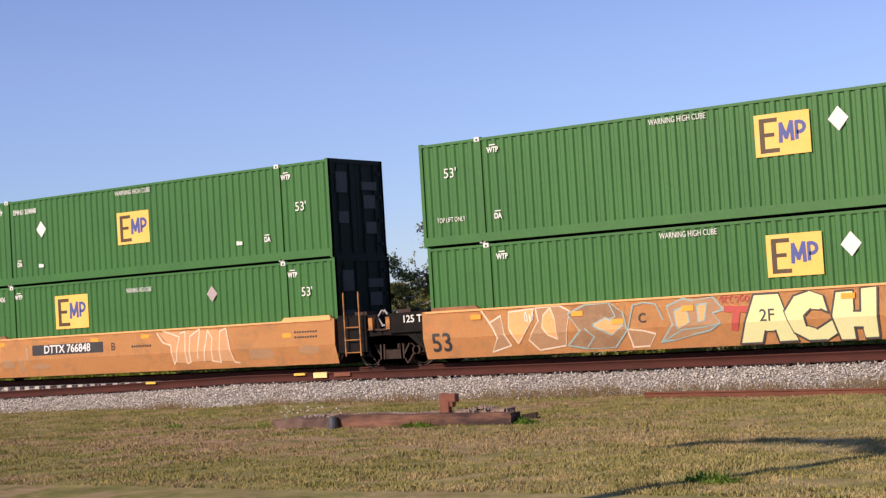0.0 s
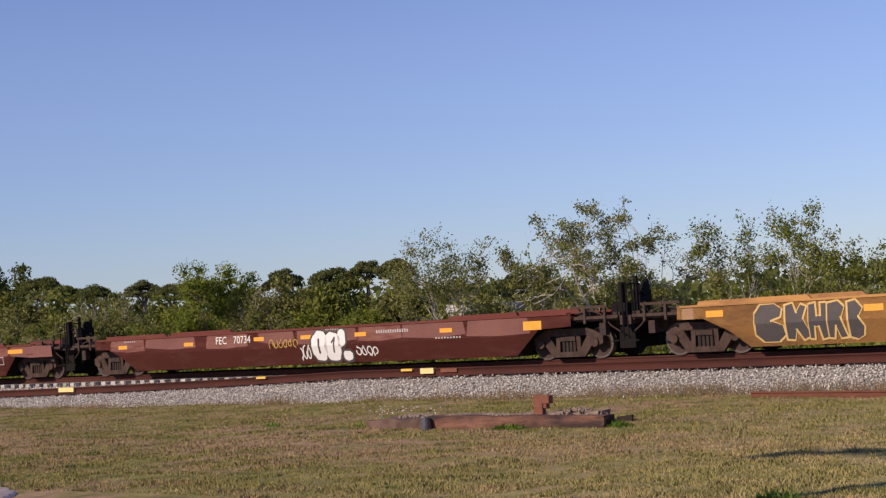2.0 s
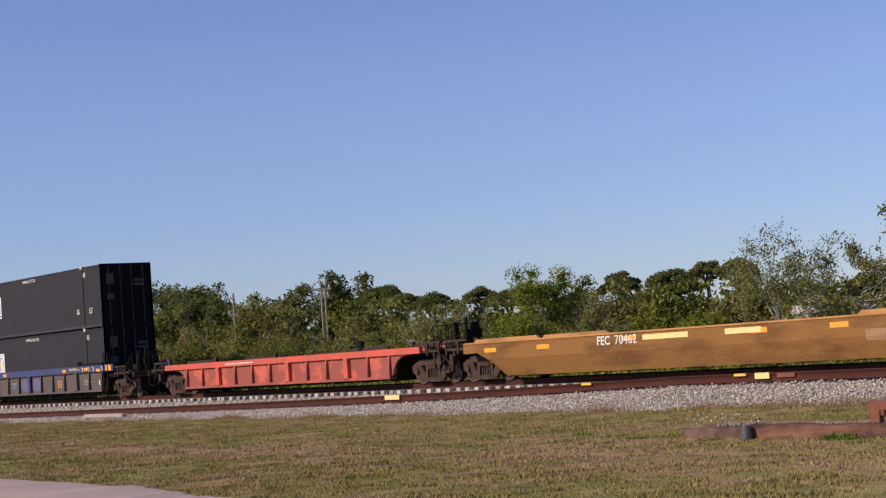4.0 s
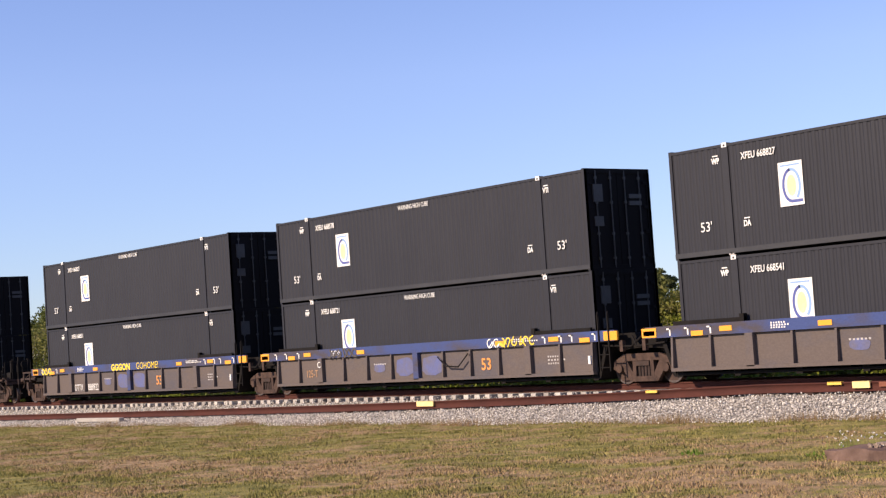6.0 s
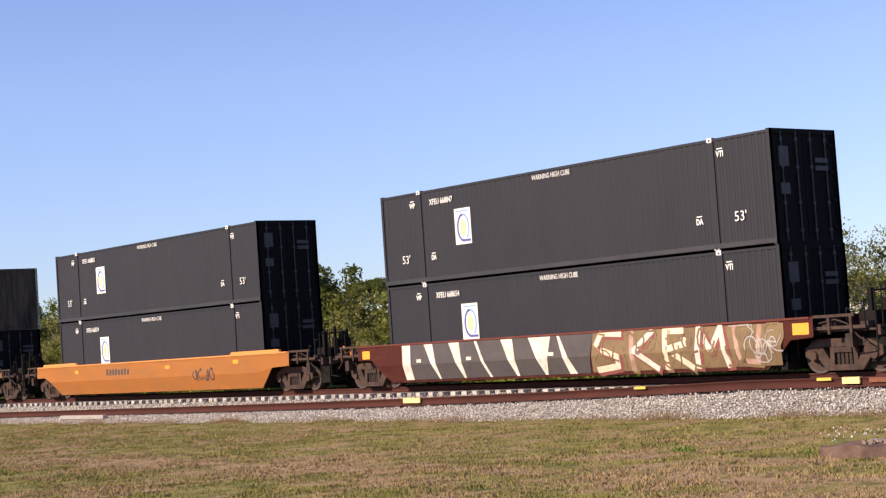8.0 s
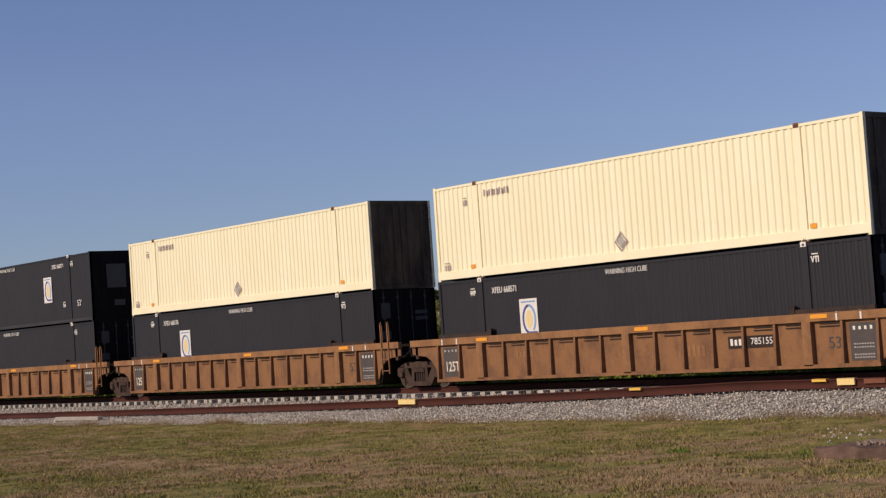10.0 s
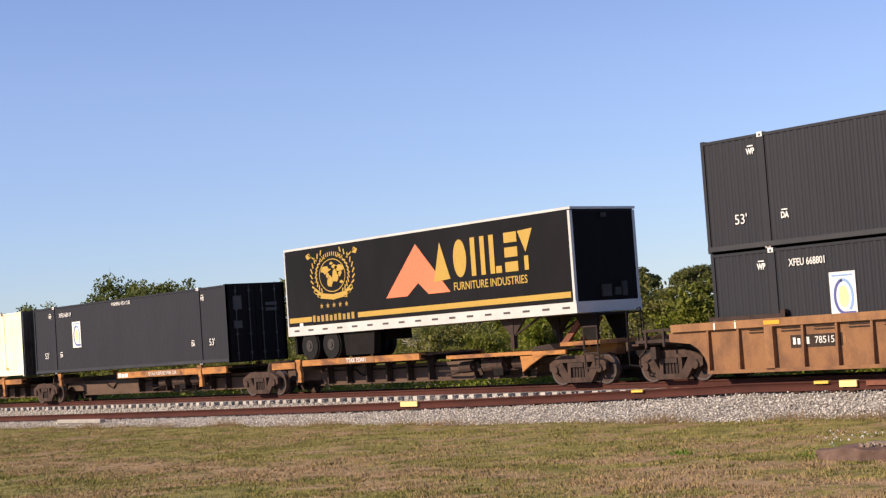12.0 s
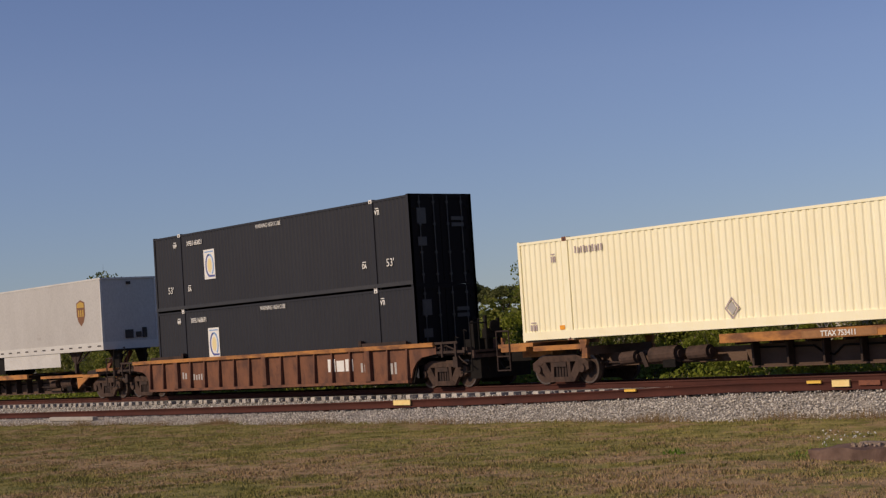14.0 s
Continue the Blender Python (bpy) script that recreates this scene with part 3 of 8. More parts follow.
def build_ballast():
    xs = np.linspace(-190, 25, 431)
    ys = [29.9, 30.1, 30.3, 30.5, 30.7, 30.9, 31.1, 31.3, 31.5, 31.7, 31.9, 32.1, 32.3, 32.5, 32.75, 33.3, 34.13, 35, 36.9, 37.5, 38.3]
    v = []
    for x in xs:
        for y in ys:
            z = ballast_height(x, y)
            if y < toe_line(x):
                z = -0.12
            v.append((x, y, z + 0.03 * noise.noise((x * 2.5, y * 2.5, 0))))
    n, m = len(xs), len(ys)
    idx = np.arange(n * m).reshape(n, m)
    faces = np.stack([idx[:-1, :-1], idx[1:, :-1], idx[1:, 1:], idx[:-1, 1:]], -1).reshape(-1, 4)
    split = ys.index(32.75)
    side = (np.arange(len(faces)) % (m - 1)) < split
    solid("ballast_bed", raw_mesh(v, faces[side]), "ballastbed", "raised shoulder of grey crushed stone beside the track", "ballast", kind="structure")
    solid("track_bed", raw_mesh(v, faces[~side]), "trackbed", "rust-stained bed between the ties of the track", "ballast", kind="structure")
    rng = np.random.default_rng(11)
    count = 90000
    x = -2 - 118 * rng.random(count) ** 1.15
    y = rng.uniform(30.1, 32.76, count)
    spill = rng.random(count)
    keep = np.array([b > toe_line(a) - 0.25 * s ** 3 for a, b, s in zip(x, y, spill)])
    clear = np.array([abs(b - loose_line(a)[0]) > 0.12 for a, b in zip(x, y)])
    x, y = x[keep & clear], y[keep & clear]
    count = len(x)
    z = np.array([max(ballast_height(a, b), -0.02) for a, b in zip(x, y)]) + rng.uniform(-0.025, 0.04, count)
    # the stones heap up between the tie ends
    z += 0.075 * (0.5 - 0.5 * np.cos(2 * math.pi * (x - 6) / 0.535)) * np.clip((y - 32.25) / 0.35, 0, 1)
    size = rng.uniform(0.012, 0.034, count)
    unit = np.array([(1, 0, 0), (-1, 0, 0), (0, 1, 0), (0, -1, 0), (0, 0, 1), (0, 0, -1)], float)
    tri = np.array([(0, 2, 4), (2, 1, 4), (1, 3, 4), (3, 0, 4), (2, 0, 5), (1, 2, 5), (3, 1, 5), (0, 3, 5)])
    q = rng.normal(size=(count, 4))
    q /= np.linalg.norm(q, axis=1)[:, None]
    w, a, b, c = q.T
    rot = np.stack([np.stack([1 - 2 * (b * b + c * c), 2 * (a * b - c * w), 2 * (a * c + b * w)], 1),
                    np.stack([2 * (a * b + c * w), 1 - 2 * (a * a + c * c), 2 * (b * c - a * w)], 1),
                    np.stack([2 * (a * c - b * w), 2 * (b * c + a * w), 1 - 2 * (a * a + b * b)], 1)], 1)
    shape = unit[None] * (size[:, None, None] * rng.uniform(0.6, 1.35, (count, 6, 1)))
    pts = np.einsum("nij,nkj->nki", rot, shape) + np.stack([x, y, z], 1)[:, None]
    faces = (np.arange(count)[:, None, None] * 6 + tri[None]).reshape(-1, 3)
    solid("ballast", raw_mesh(pts.reshape(-1, 3), faces), "stone", "loose grey and buff crushed stones of the ballast", "gravel", kind="stuff")


def rail_profile(y, top, h=0.17):
    return [(y - 0.07, top - h), (y + 0.07, top - h), (y + 0.07, top - h + 0.015), (y + 0.012, top - h + 0.04), (y + 0.012, top - 0.045),
            (y + 0.036, top - 0.035), (y + 0.036, top - 0.006), (y + 0.028, top), (y - 0.028, top), (y - 0.036, top - 0.006),
            (y - 0.036, top - 0.035), (y - 0.012, top - 0.045), (y - 0.012, top - h + 0.04), (y - 0.07, top - h + 0.015)]


def build_track():
    track = thing("railway_track", "railway track of rusty rails on weathered ties", "track")
    tagged(track, kind="structure")
    for side in (-1, 1):
        bm = bmesh.new()
        along(bm, rail_profile(YC + side * 0.7525, RZ), -400, 60)
        r = part("rail", bm, "rail", track, "rusty running rail")
        bm = bmesh.new()
        box(bm, -400, 60, YC + side * 0.7525 - 0.027, YC + side * 0.7525 + 0.027, RZ - 0.001, RZ + 0.002)
        part("rail_head", bm, "railtop", r, "worn bright rail head")
    bm = bmesh.new()
    box(bm, -0.115, 0.115, -1.32, 1.32, -0.18, 0.0)
    bmesh.ops.bevel(bm, geom=bm.edges[:], offset=0.012, segments=1, affect="EDGES")
    tie = finish(bm)
    rng = random.Random(4)
    for i in range(290):
        x = 6 - i * 0.535 + rng.uniform(-0.03, 0.03)
        part("tie", tie, "tie", track, at=pose(x, YC - 0.03 + rng.uniform(-0.05, 0.05), RZ - 0.165, 0, 0, rng.uniform(-1.5, 1.5)))


def sweep_rail(xs, place, material, name, label, h=0.23):
    verts, faces = [], []
    for x in xs:
        y, top = place(x)
        verts += [(x, a, b) for a, b in rail_profile(y, top, h)]
    k = 14
    for i in range(len(xs) - 1):
        for j in range(k):
            faces.append((i * k + j, (i + 1) * k + j, (i + 1) * k + (j + 1) % k, i * k + (j + 1) % k))
    return solid(name, raw_mesh(verts, faces), material, label, "rail")


def build_loose_rails():
    rail = sweep_rail(np.linspace(20, -170, 120), loose_line, "looserail", "loose_rail", "long rusty spare rail lying along the ballast shoulder")
    for x, w, mat, tall in ((-24.7, 0.50, "paleyellow", 0.15), (-25.48, 0.42, "yellow", 0.06), (-31.52, 0.42, "yellow", 0.06), (-41.3, 0.85, "paleyellow", 0.15)):
        y, top = loose_line(x)
        bm = bmesh.new()
        box(bm, x - w / 2, x + w / 2, y - 0.085, y - 0.04, top - tall, top - 0.004)
        box(bm, x - w / 2, x + w / 2, y - 0.085, y + 0.03, top + 0.001, top + 0.008)
        part("paint_mark", bm, mat, rail, "bright yellow paint mark across the rail")
    rng = random.Random(12)
    x = 6.0
    while x > -47:
        y, top = loose_line(x)
        w = rng.uniform(0.07, 0.13)
        bm = bmesh.new()
        box(bm, -w, w, -0.10, 0.20, -0.12, 0.0)
        solid("old_tie", bm, "darktie", "dark creosoted tie end under the spare rail", "railway tie", "ties under the spare rail", at=pose(x, y, top - 0.231 - rng.uniform(0, 0.004), 0, 0, rng.uniform(-4, 4)))
        x -= rng.choice((0.55, 0.75, 1.1, 1.6))
    bm = bmesh.new()
    y, top = loose_line(-24.0)
    box(bm, -24.2, -23.6, y - 0.06, y - 0.02, top - 0.13, top - 0.02)
    part("joint_bar", bm, "rustblock", rail, "orange rusted joint bar")
    bm = bmesh.new()
    along(bm, rail_profile(0, 0.17), -6, 6)
    old = solid("old_rail", bm, "oldrail", "short rusty rail lying at the foot of the ballast", "rail", at=pose(-6.7, 29.05, -0.03, 0, 0, -7))
    bm = bmesh.new()
    box(bm, -1.9, 1.9, -0.12, 0.12, 0, 0.16)
    bmesh.ops.bevel(bm, geom=bm.edges[:], offset=0.02, segments=1, affect="EDGES")
    solid("old_tie", bm, "tie", "bleached old tie lying on the ballast shoulder", "railway tie", at=pose(-61.8, 31.3, 0.10, 0, 0, 0))


def rough_block(length, depth, height, seed, cuts=10, wobble=0.04):
    bm = bmesh.new()
    box(bm, -length / 2, length / 2, -depth / 2, depth / 2, 0, height)
    bmesh.ops.subdivide_edges(bm, edges=bm.edges[:], cuts=cuts, use_grid_fill=True)
    for v in bm.verts:
        p = v.co
        k = noise.noise((p.x * 2.2 + seed, p.y * 2.2, p.z * 3))
        f = noise.noise((p.x * 7 + seed, p.y * 7, p.z * 7))
        v.co.z += (0.9 * wobble * k + 0.4 * wobble * f) * (p.z / height)
        v.co.y += wobble * (k * 0.8 + f * 0.5)
        v.co.x += wobble * (f * 0.7) + 0.5 * wobble * k
    return bm


def build_slab():
    """Broken foundation with old timbers in the grass."""
    solid("concrete_slab", rough_block(1.7, 0.7, 0.22, 3, 12, 0.05), "concrete", "broken old concrete slab sunk in the grass", "slab", at=pose(-16.95, 22.85, -0.03, 0, 0, -2))
    solid("old_timber", rough_block(4.4, 0.34, 0.27, 8, 16, 0.03), "oldtimber", "weathered dark reddish timber lying in the grass", "timber", at=pose(-13.8, 22.6, -0.03, 0, 0.3, 0.5))
    solid("old_timber", rough_block(4.9, 0.22, 0.25, 21, 16, 0.03), "greytimber", "weathered grey-brown timber lying behind another", "timber", at=pose(-14.85, 23.3, -0.02, 0, 0, 1))
    solid("earth_fill", rough_block(4.2, 0.34, 0.22, 27, 14, 0.04), "concrete", "rubble and earth between the two timbers", "rubble", at=pose(-14.1, 23.0, -0.03, 0, 0, 1))
    solid("rubble_heap", rough_block(1.15, 0.5, 0.24, 14, 14, 0.07), "rubble", "low heap of pale broken rubble behind the timber", "rubble", at=pose(-12.75, 23.25, 0.02, 0, 0, 5))
    # broken chips strewn over the fill, the heap and the edge of the timbers
    rng = np.random.default_rng(61)
    n = 520
    heap = rng.random(n) < 0.45
    cx = np.where(heap, rng.normal(-12.75, 0.30, n), rng.uniform(-17.3, -12.0, n))
    cy = np.where(heap, rng.normal(23.2, 0.14, n), rng.normal(23.03, 0.16, n))
    cz = np.where(heap, 0.30 - 0.28 * ((cx + 12.75) / 0.7) ** 2 - 0.5 * (cy - 23.2) ** 2, 0.20)
    keep = (np.abs(cy - 23.03) < 0.42) & (cz > 0.02)
    centre = np.stack([cx, cy, cz], 1)[keep]
    n = len(centre)
    star = np.array([(1, 0, 0), (-1, 0, 0), (0, 1, 0), (0, -1, 0), (0, 0, 1), (0, 0, -1)], float)
    chips = centre[:, None, :] + star[None] * rng.uniform(0.02, 0.055, (n, 6, 1)) + rng.normal(0, 0.012, (n, 6, 3))
    tri = np.array([(0, 2, 4), (2, 1, 4), (1, 3, 4), (3, 0, 4), (2, 0, 5), (1, 2, 5), (3, 1, 5), (0, 3, 5)])
    solid("rubble", raw_mesh(chips.reshape(-1, 3), (np.arange(n)[:, None, None] * 6 + tri[None]).reshape(-1, 3)), "rubble", "pale broken chips strewn over the old foundation", "rubble", kind="stuff")
    bm = bmesh.new()
    box(bm, -0.12, 0.12, -0.05, 0.05, 0, 0.60)
    box(bm, -0.13, 0.30, -0.07, 0.07, 0.44, 0.61)
    box(bm, 0.10, 0.22, -0.06, 0.06, 0.34, 0.45)
    box(bm, -0.10, 0.14, -0.09, -0.05, 0.05, 0.45)
    bmesh.ops.bevel(bm, geom=bm.edges[:], offset=0.012, segments=1, affect="EDGES")
    solid("iron_bracket", bm, "rustblock", "upright orange-rusted iron bracket in the old foundation", "bracket", at=pose(-13.6, 23.1, 0.0, 0, 2, -6))
    bm = bmesh.new()
    rod(bm, (0, 0, 0), (0, 0, 0.24), 0.11, 0.10, 14)
    rod(bm, (0, 0, 0.24), (0, 0, 0.26), 0.07, 0.07, 14)
    solid("metal_pipe_stub", bm, "darksteel", "short dark metal pipe stub beside the slab", "pipe", at=pose(-15.95, 22.3, -0.02, 0, 0, 0))
    solid("dark_stone", rough_block(0.28, 0.2, 0.13, 31, 5, 0.03), "gear", "dark broken block lying in the grass", "block", at=pose(-11.9, 23.6, 0, 0, 0, 20))
    for x, y, r, n, mat, name, lab in ((-11.55, 22.7, 0.34, 900, "weed", "weed_clump", "lush green weeds growing beside the timber"),
                                       (-13.75, 22.25, 0.40, 240, "weed", "weed_clump", "low green weeds growing against the timber"),
                                       (-18.3, 22.95, 0.5, 60, "weed", "weed_clump", "thin green weeds beside the broken slab"),
                                       (-21.4, 23.1, 0.30, 45, "weed", "weed_clump", "small green tuft in the mown grass"),
                                       (-2.75, 13.3, 0.42, 300, "weed", "weed_clump", "bright green tuft in the grass")):
        rng = np.random.default_rng(int(abs(x) * 100) % 997)
        th = rng.uniform(0, 2 * math.pi, n)
        rr = r * np.sqrt(rng.random(n))
        base = np.stack([rr * np.cos(th), rr * np.sin(th) * 0.6, np.full(n, -0.02)], 1)
        h = rng.uniform(0.05, 0.19, n) * (1.1 - rr / r * 0.7)
        lean = rng.normal(0, 0.07, (n, 2))
        tip = base + np.stack([lean[:, 0], lean[:, 1], h], 1)
        wv = np.stack([np.cos(th + 1) * 0.018, np.sin(th + 1) * 0.018, np.zeros(n)], 1)
        mid = (base + tip) / 2
        v = np.stack([base, mid - wv, tip, mid + wv], 1).reshape(-1, 3)
        solid(name, raw_mesh(v, np.arange(4 * n).reshape(-1, 4)), mat, lab, "weeds", kind="stuff", at=pose(x, y, 0))


def wildflowers():
    """Small pale flower heads on thin stalks by the broken slab."""
    rng = np.random.default_rng(88)
    n = 46
    head = np.stack([rng.normal(-17.5, 0.55, n), rng.normal(23.25, 0.25, n), rng.uniform(0.16, 0.42, n)], 1)
    v = leaf_quads(rng, np.repeat(head, 4, 0) + rng.normal(0, 0.008, (4 * n, 3)), 0.017)
    stalk = np.stack([head * (1, 1, 0) - (0.005, 0, 0.02), head * (1, 1, 0) + (0.005, 0, -0.02), head], 1).reshape(-1, 3)
    ob = solid("wildflowers", raw_mesh(v, np.arange(len(v)).reshape(-1, 4)), "white", "small white flower heads on thin stalks beside the slab", "wildflowers", kind="stuff")
    part("stalks", raw_mesh(stalk, np.arange(3 * n).reshape(-1, 3)), "weed", ob)


def dry_fringe():
    """Dry stalks where the grass meets the stone."""
    rng = np.random.default_rng(23)
    n = 26000
    x = rng.uniform(-95, -2, n)
    y = np.array([toe_line(a) for a in x]) + rng.normal(-0.05, 0.22, n)
    thick = np.array([noise.noise((a * 0.5, 9, 0)) for a in x])
    keep = rng.random(n) < np.clip(0.35 + 1.1 * thick + 0.35 * ((x > -24) & (x < -4)), 0.05, 1)
    x, y, thick = x[keep], y[keep], thick[keep]
    n = len(x)
    z = np.clip((y - 30.9) * 0.35, -0.02, 1)
    h = rng.uniform(0.08, 0.24, n) * (1 + 0.8 * thick)
    base = np.stack([x, y, z - 0.02], 1)
    tip = base + np.stack([rng.normal(0, 0.06, n), rng.normal(0, 0.06, n), h], 1)
    s = np.stack([np.full(n, 0.008), np.zeros(n), np.zeros(n)], 1)
    v = np.stack([base - s, base + s, tip], 1).reshape(-1, 3)
    solid("dry_grass_fringe", raw_mesh(v, np.arange(3 * n).reshape(-1, 3)), "dryweed", "tall straw-coloured grass along the foot of the ballast", "grass", kind="stuff")


def build_road():
    xs = np.linspace(-48, 12, 301)
    v = []
    for x in xs:
        edge = 12.55 + (x + 20) * -0.02 + 0.25 * noise.noise((x * 0.6, 0, 2)) + 0.14 * noise.noise((x * 2.3, 0, 4)) + 0.12 * noise.noise((x * 7, 0, 6))
        edge = edge if x < -15.5 else edge - (x + 15.5) * 0.9
        edge -= 0.5 * min(1.0, max(0.0, (x + 21) / 3))
        v += [(x, edge - 7, 0.062), (x, edge, 0.055), (x, edge + 0.12, -0.03)]
    idx = np.arange(len(v)).reshape(-1, 3)
    faces = np.concatenate([np.stack([idx[:-1, k], idx[1:, k], idx[1:, k + 1], idx[:-1, k + 1]], -1) for k in (0, 1)])
    solid("road", raw_mesh(v, faces), "sand", "pale sandy road edge beside the grass", "road", kind="structure")


# ---- plants ----
def leaf_quads(rng, centres, size, droop=0.0):
    n = len(centres)
    a = rng.normal(size=(n, 3))
    a[:, 2] -= droop
    a /= np.linalg.norm(a, axis=1)[:, None]
    b = rng.normal(size=(n, 3))
    b -= a * (a * b).sum(1)[:, None]
    b /= np.linalg.norm(b, axis=1)[:, None]
    s = np.broadcast_to(np.asarray(size, float).reshape(-1, 1), (n, 1)) * rng.uniform(0.6, 1.3, (n, 1))
    return np.stack([centres - a * s, centres + b * s * 0.55, centres + a * s, centres - b * s * 0.55], 1).reshape(-1, 3)


def limb(bm, rng, p, direction, length, radius, depth, tips, spread, sides=5, wander=0.2):
    """A branching limb; its twig ends are gathered in tips."""
    q = p
    d = Vector(direction).normalized()
    steps = 3
    for s in range(steps):
        d = (d + Vector(rng.normal(0, wander, 3))).normalized()
        r = q + d * length / steps
        rod(bm, q, r, max(0.016, radius * (1 - 0.22 * s)), max(0.012, radius * (1 - 0.22 * (s + 1))), sides)
        q = r
        if depth > 0 and s > 0:
            for _ in range(1 if s == 1 else 2):
                nd = (d + Vector(rng.normal(0, spread, 3))).normalized()
                limb(bm, rng, q, nd, length * rng.uniform(0.55, 0.8), radius * 0.55, depth - 1, tips, spread, 4 if depth > 1 else 3, wander)
        elif depth == 0:
            tips.append(tuple(q))


def grow(name, label, height, width, stems, depth, spread, seed, bark, category, group, girth=1.0):
    """Stems and limbs scaled to a height and a width; gives the thing and its twig ends."""
    rng = np.random.default_rng(seed)
    ob = thing(name, label, category, group=group)
    tips, grown = [], []
    for k in range(stems):
        a = 2 * math.pi * (k + rng.uniform(0, 0.7)) / stems
        lean = rng.uniform(0.15, 0.6) if stems > 1 else rng.uniform(0, 0.12)
        base = Vector((math.cos(a) * width * 0.08 * (stems > 1), math.sin(a) * width * 0.08 * (stems > 1), -0.1))
        bm = bmesh.new()
        limb(bm, rng, base, (math.cos(a) * lean * width / height * 1.6, math.sin(a) * lean * width / height * 1.6, 1), height * 0.52, max(0.035, height * 0.016) * girth, depth, tips, spread)
        grown.append(bm)
    t = np.array(tips)
    wide = (width / 2) / max(np.percentile(np.linalg.norm(t[:, :2], axis=1), 92), 0.1)
    tall = height / max(t[:, 2].max(), 0.1)
    t *= np.array([wide, wide, tall])
    for bm in grown:
        for vert in bm.verts:
            k = min(1.0, max(0.0, vert.co.z) / (0.3 * height))
            vert.co = Vector((vert.co.x * (1 + (wide - 1) * k), vert.co.y * (1 + (wide - 1) * k), vert.co.z * tall))
        part("trunk" if stems == 1 else "stem", bm, bark, ob)
    return ob, t, rng


def airy_tree(name, label, height, width, leaves, size, material, bark, seed, stems=5, depth=3, spread=0.6, puff=0.2, share=0.6, category="tree", group="", girth=1.0):
    """A thin tree: leaves in uneven tufts on part of the twigs, the others bare."""
    ob, t, rng = grow(name, label, height, width, stems, depth, spread, seed, bark, category, group, girth)
    weight = rng.random(len(t)) ** 2 * (rng.random(len(t)) < share) + 0.01
    pick = rng.choice(len(t), leaves, p=weight / weight.sum())
    c = t[pick] + rng.normal(0, puff, (leaves, 3)) * np.array([1, 1, 0.8])
    c = c[c[:, 2] > 0.2]
    v = leaf_quads(rng, c, size)
    part("crown", raw_mesh(v, np.arange(len(v)).reshape(-1, 4)), material, ob)
    return ob


def full_tree(name, label, height, width, lobes, lobe, density, size, material, bark, seed, stems=2, depth=3, spread=0.6, low=0.0, ragged=0.25, category="tree", group=""):
    """A leafy crown made of many uneven clumps carried on the limbs, with gaps between them."""
    ob, t, rng = grow(name, label, height - lobe * 0.7, max(width - lobe, 0.5), stems, depth, spread, seed, bark, category, group)
    t = t[t[:, 2] > low * height]
    order = rng.permutation(len(t))
    chosen = []
    for i in order:
        if len(chosen) >= lobes:
            break
        if all(np.linalg.norm(t[i] - c) > lobe * 0.55 for c in chosen):
            chosen.append(t[i])
    while len(chosen) < lobes:
        a, z = rng.uniform(0, 2 * math.pi), rng.uniform(low + 0.1, 0.85)
        r = (width - lobe) / 2 * math.sqrt(rng.random()) * math.sqrt(max(0.1, 1 - (z - 0.4) ** 2 * 2.4))
        chosen.append(np.array((math.cos(a) * r, math.sin(a) * r, z * (height - lobe))))
    outer, inner, isize = [], [], []
    for c in chosen:
        r = lobe * rng.uniform(0.6, 1.3)
        n = int(density * 4 * math.pi * r * r * 0.6)
        d = rng.normal(size=(n, 3))
        d[:, 2] = d[:, 2] * 0.9 + 0.25
        d /= np.linalg.norm(d, axis=1)[:, None]
        lump = np.array([noise.noise((p[0] * 2.1 + c[0] * 3, p[1] * 2.1 + c[1], p[2] * 2.1)) for p in d])
        rad = r * (1 + ragged * 1.6 * lump) * rng.uniform(0.72, 1.06, n)
        keep = lump + rng.random(n) * 0.5 > -0.12
        outer.append((c + d * rad[:, None] * np.array([1, 1, 0.8]))[keep])
        m = 16
        d = rng.normal(size=(m, 3))
        d /= np.linalg.norm(d, axis=1)[:, None]
        inner.append(c + d * (r * 0.5 * rng.random((m, 1)) ** 0.5))
        isize.append(np.full(m, r * 0.34))
    outer = np.concatenate(outer)
    c = np.concatenate([outer] + inner)
    sizes = np.concatenate([np.full(len(outer), size)] + isize)
    ok = c[:, 2] > 0.05
    v = leaf_quads(rng, c[ok], sizes[ok])
    part("crown", raw_mesh(v, np.arange(len(v)).reshape(-1, 4)), material, ob)
    return ob


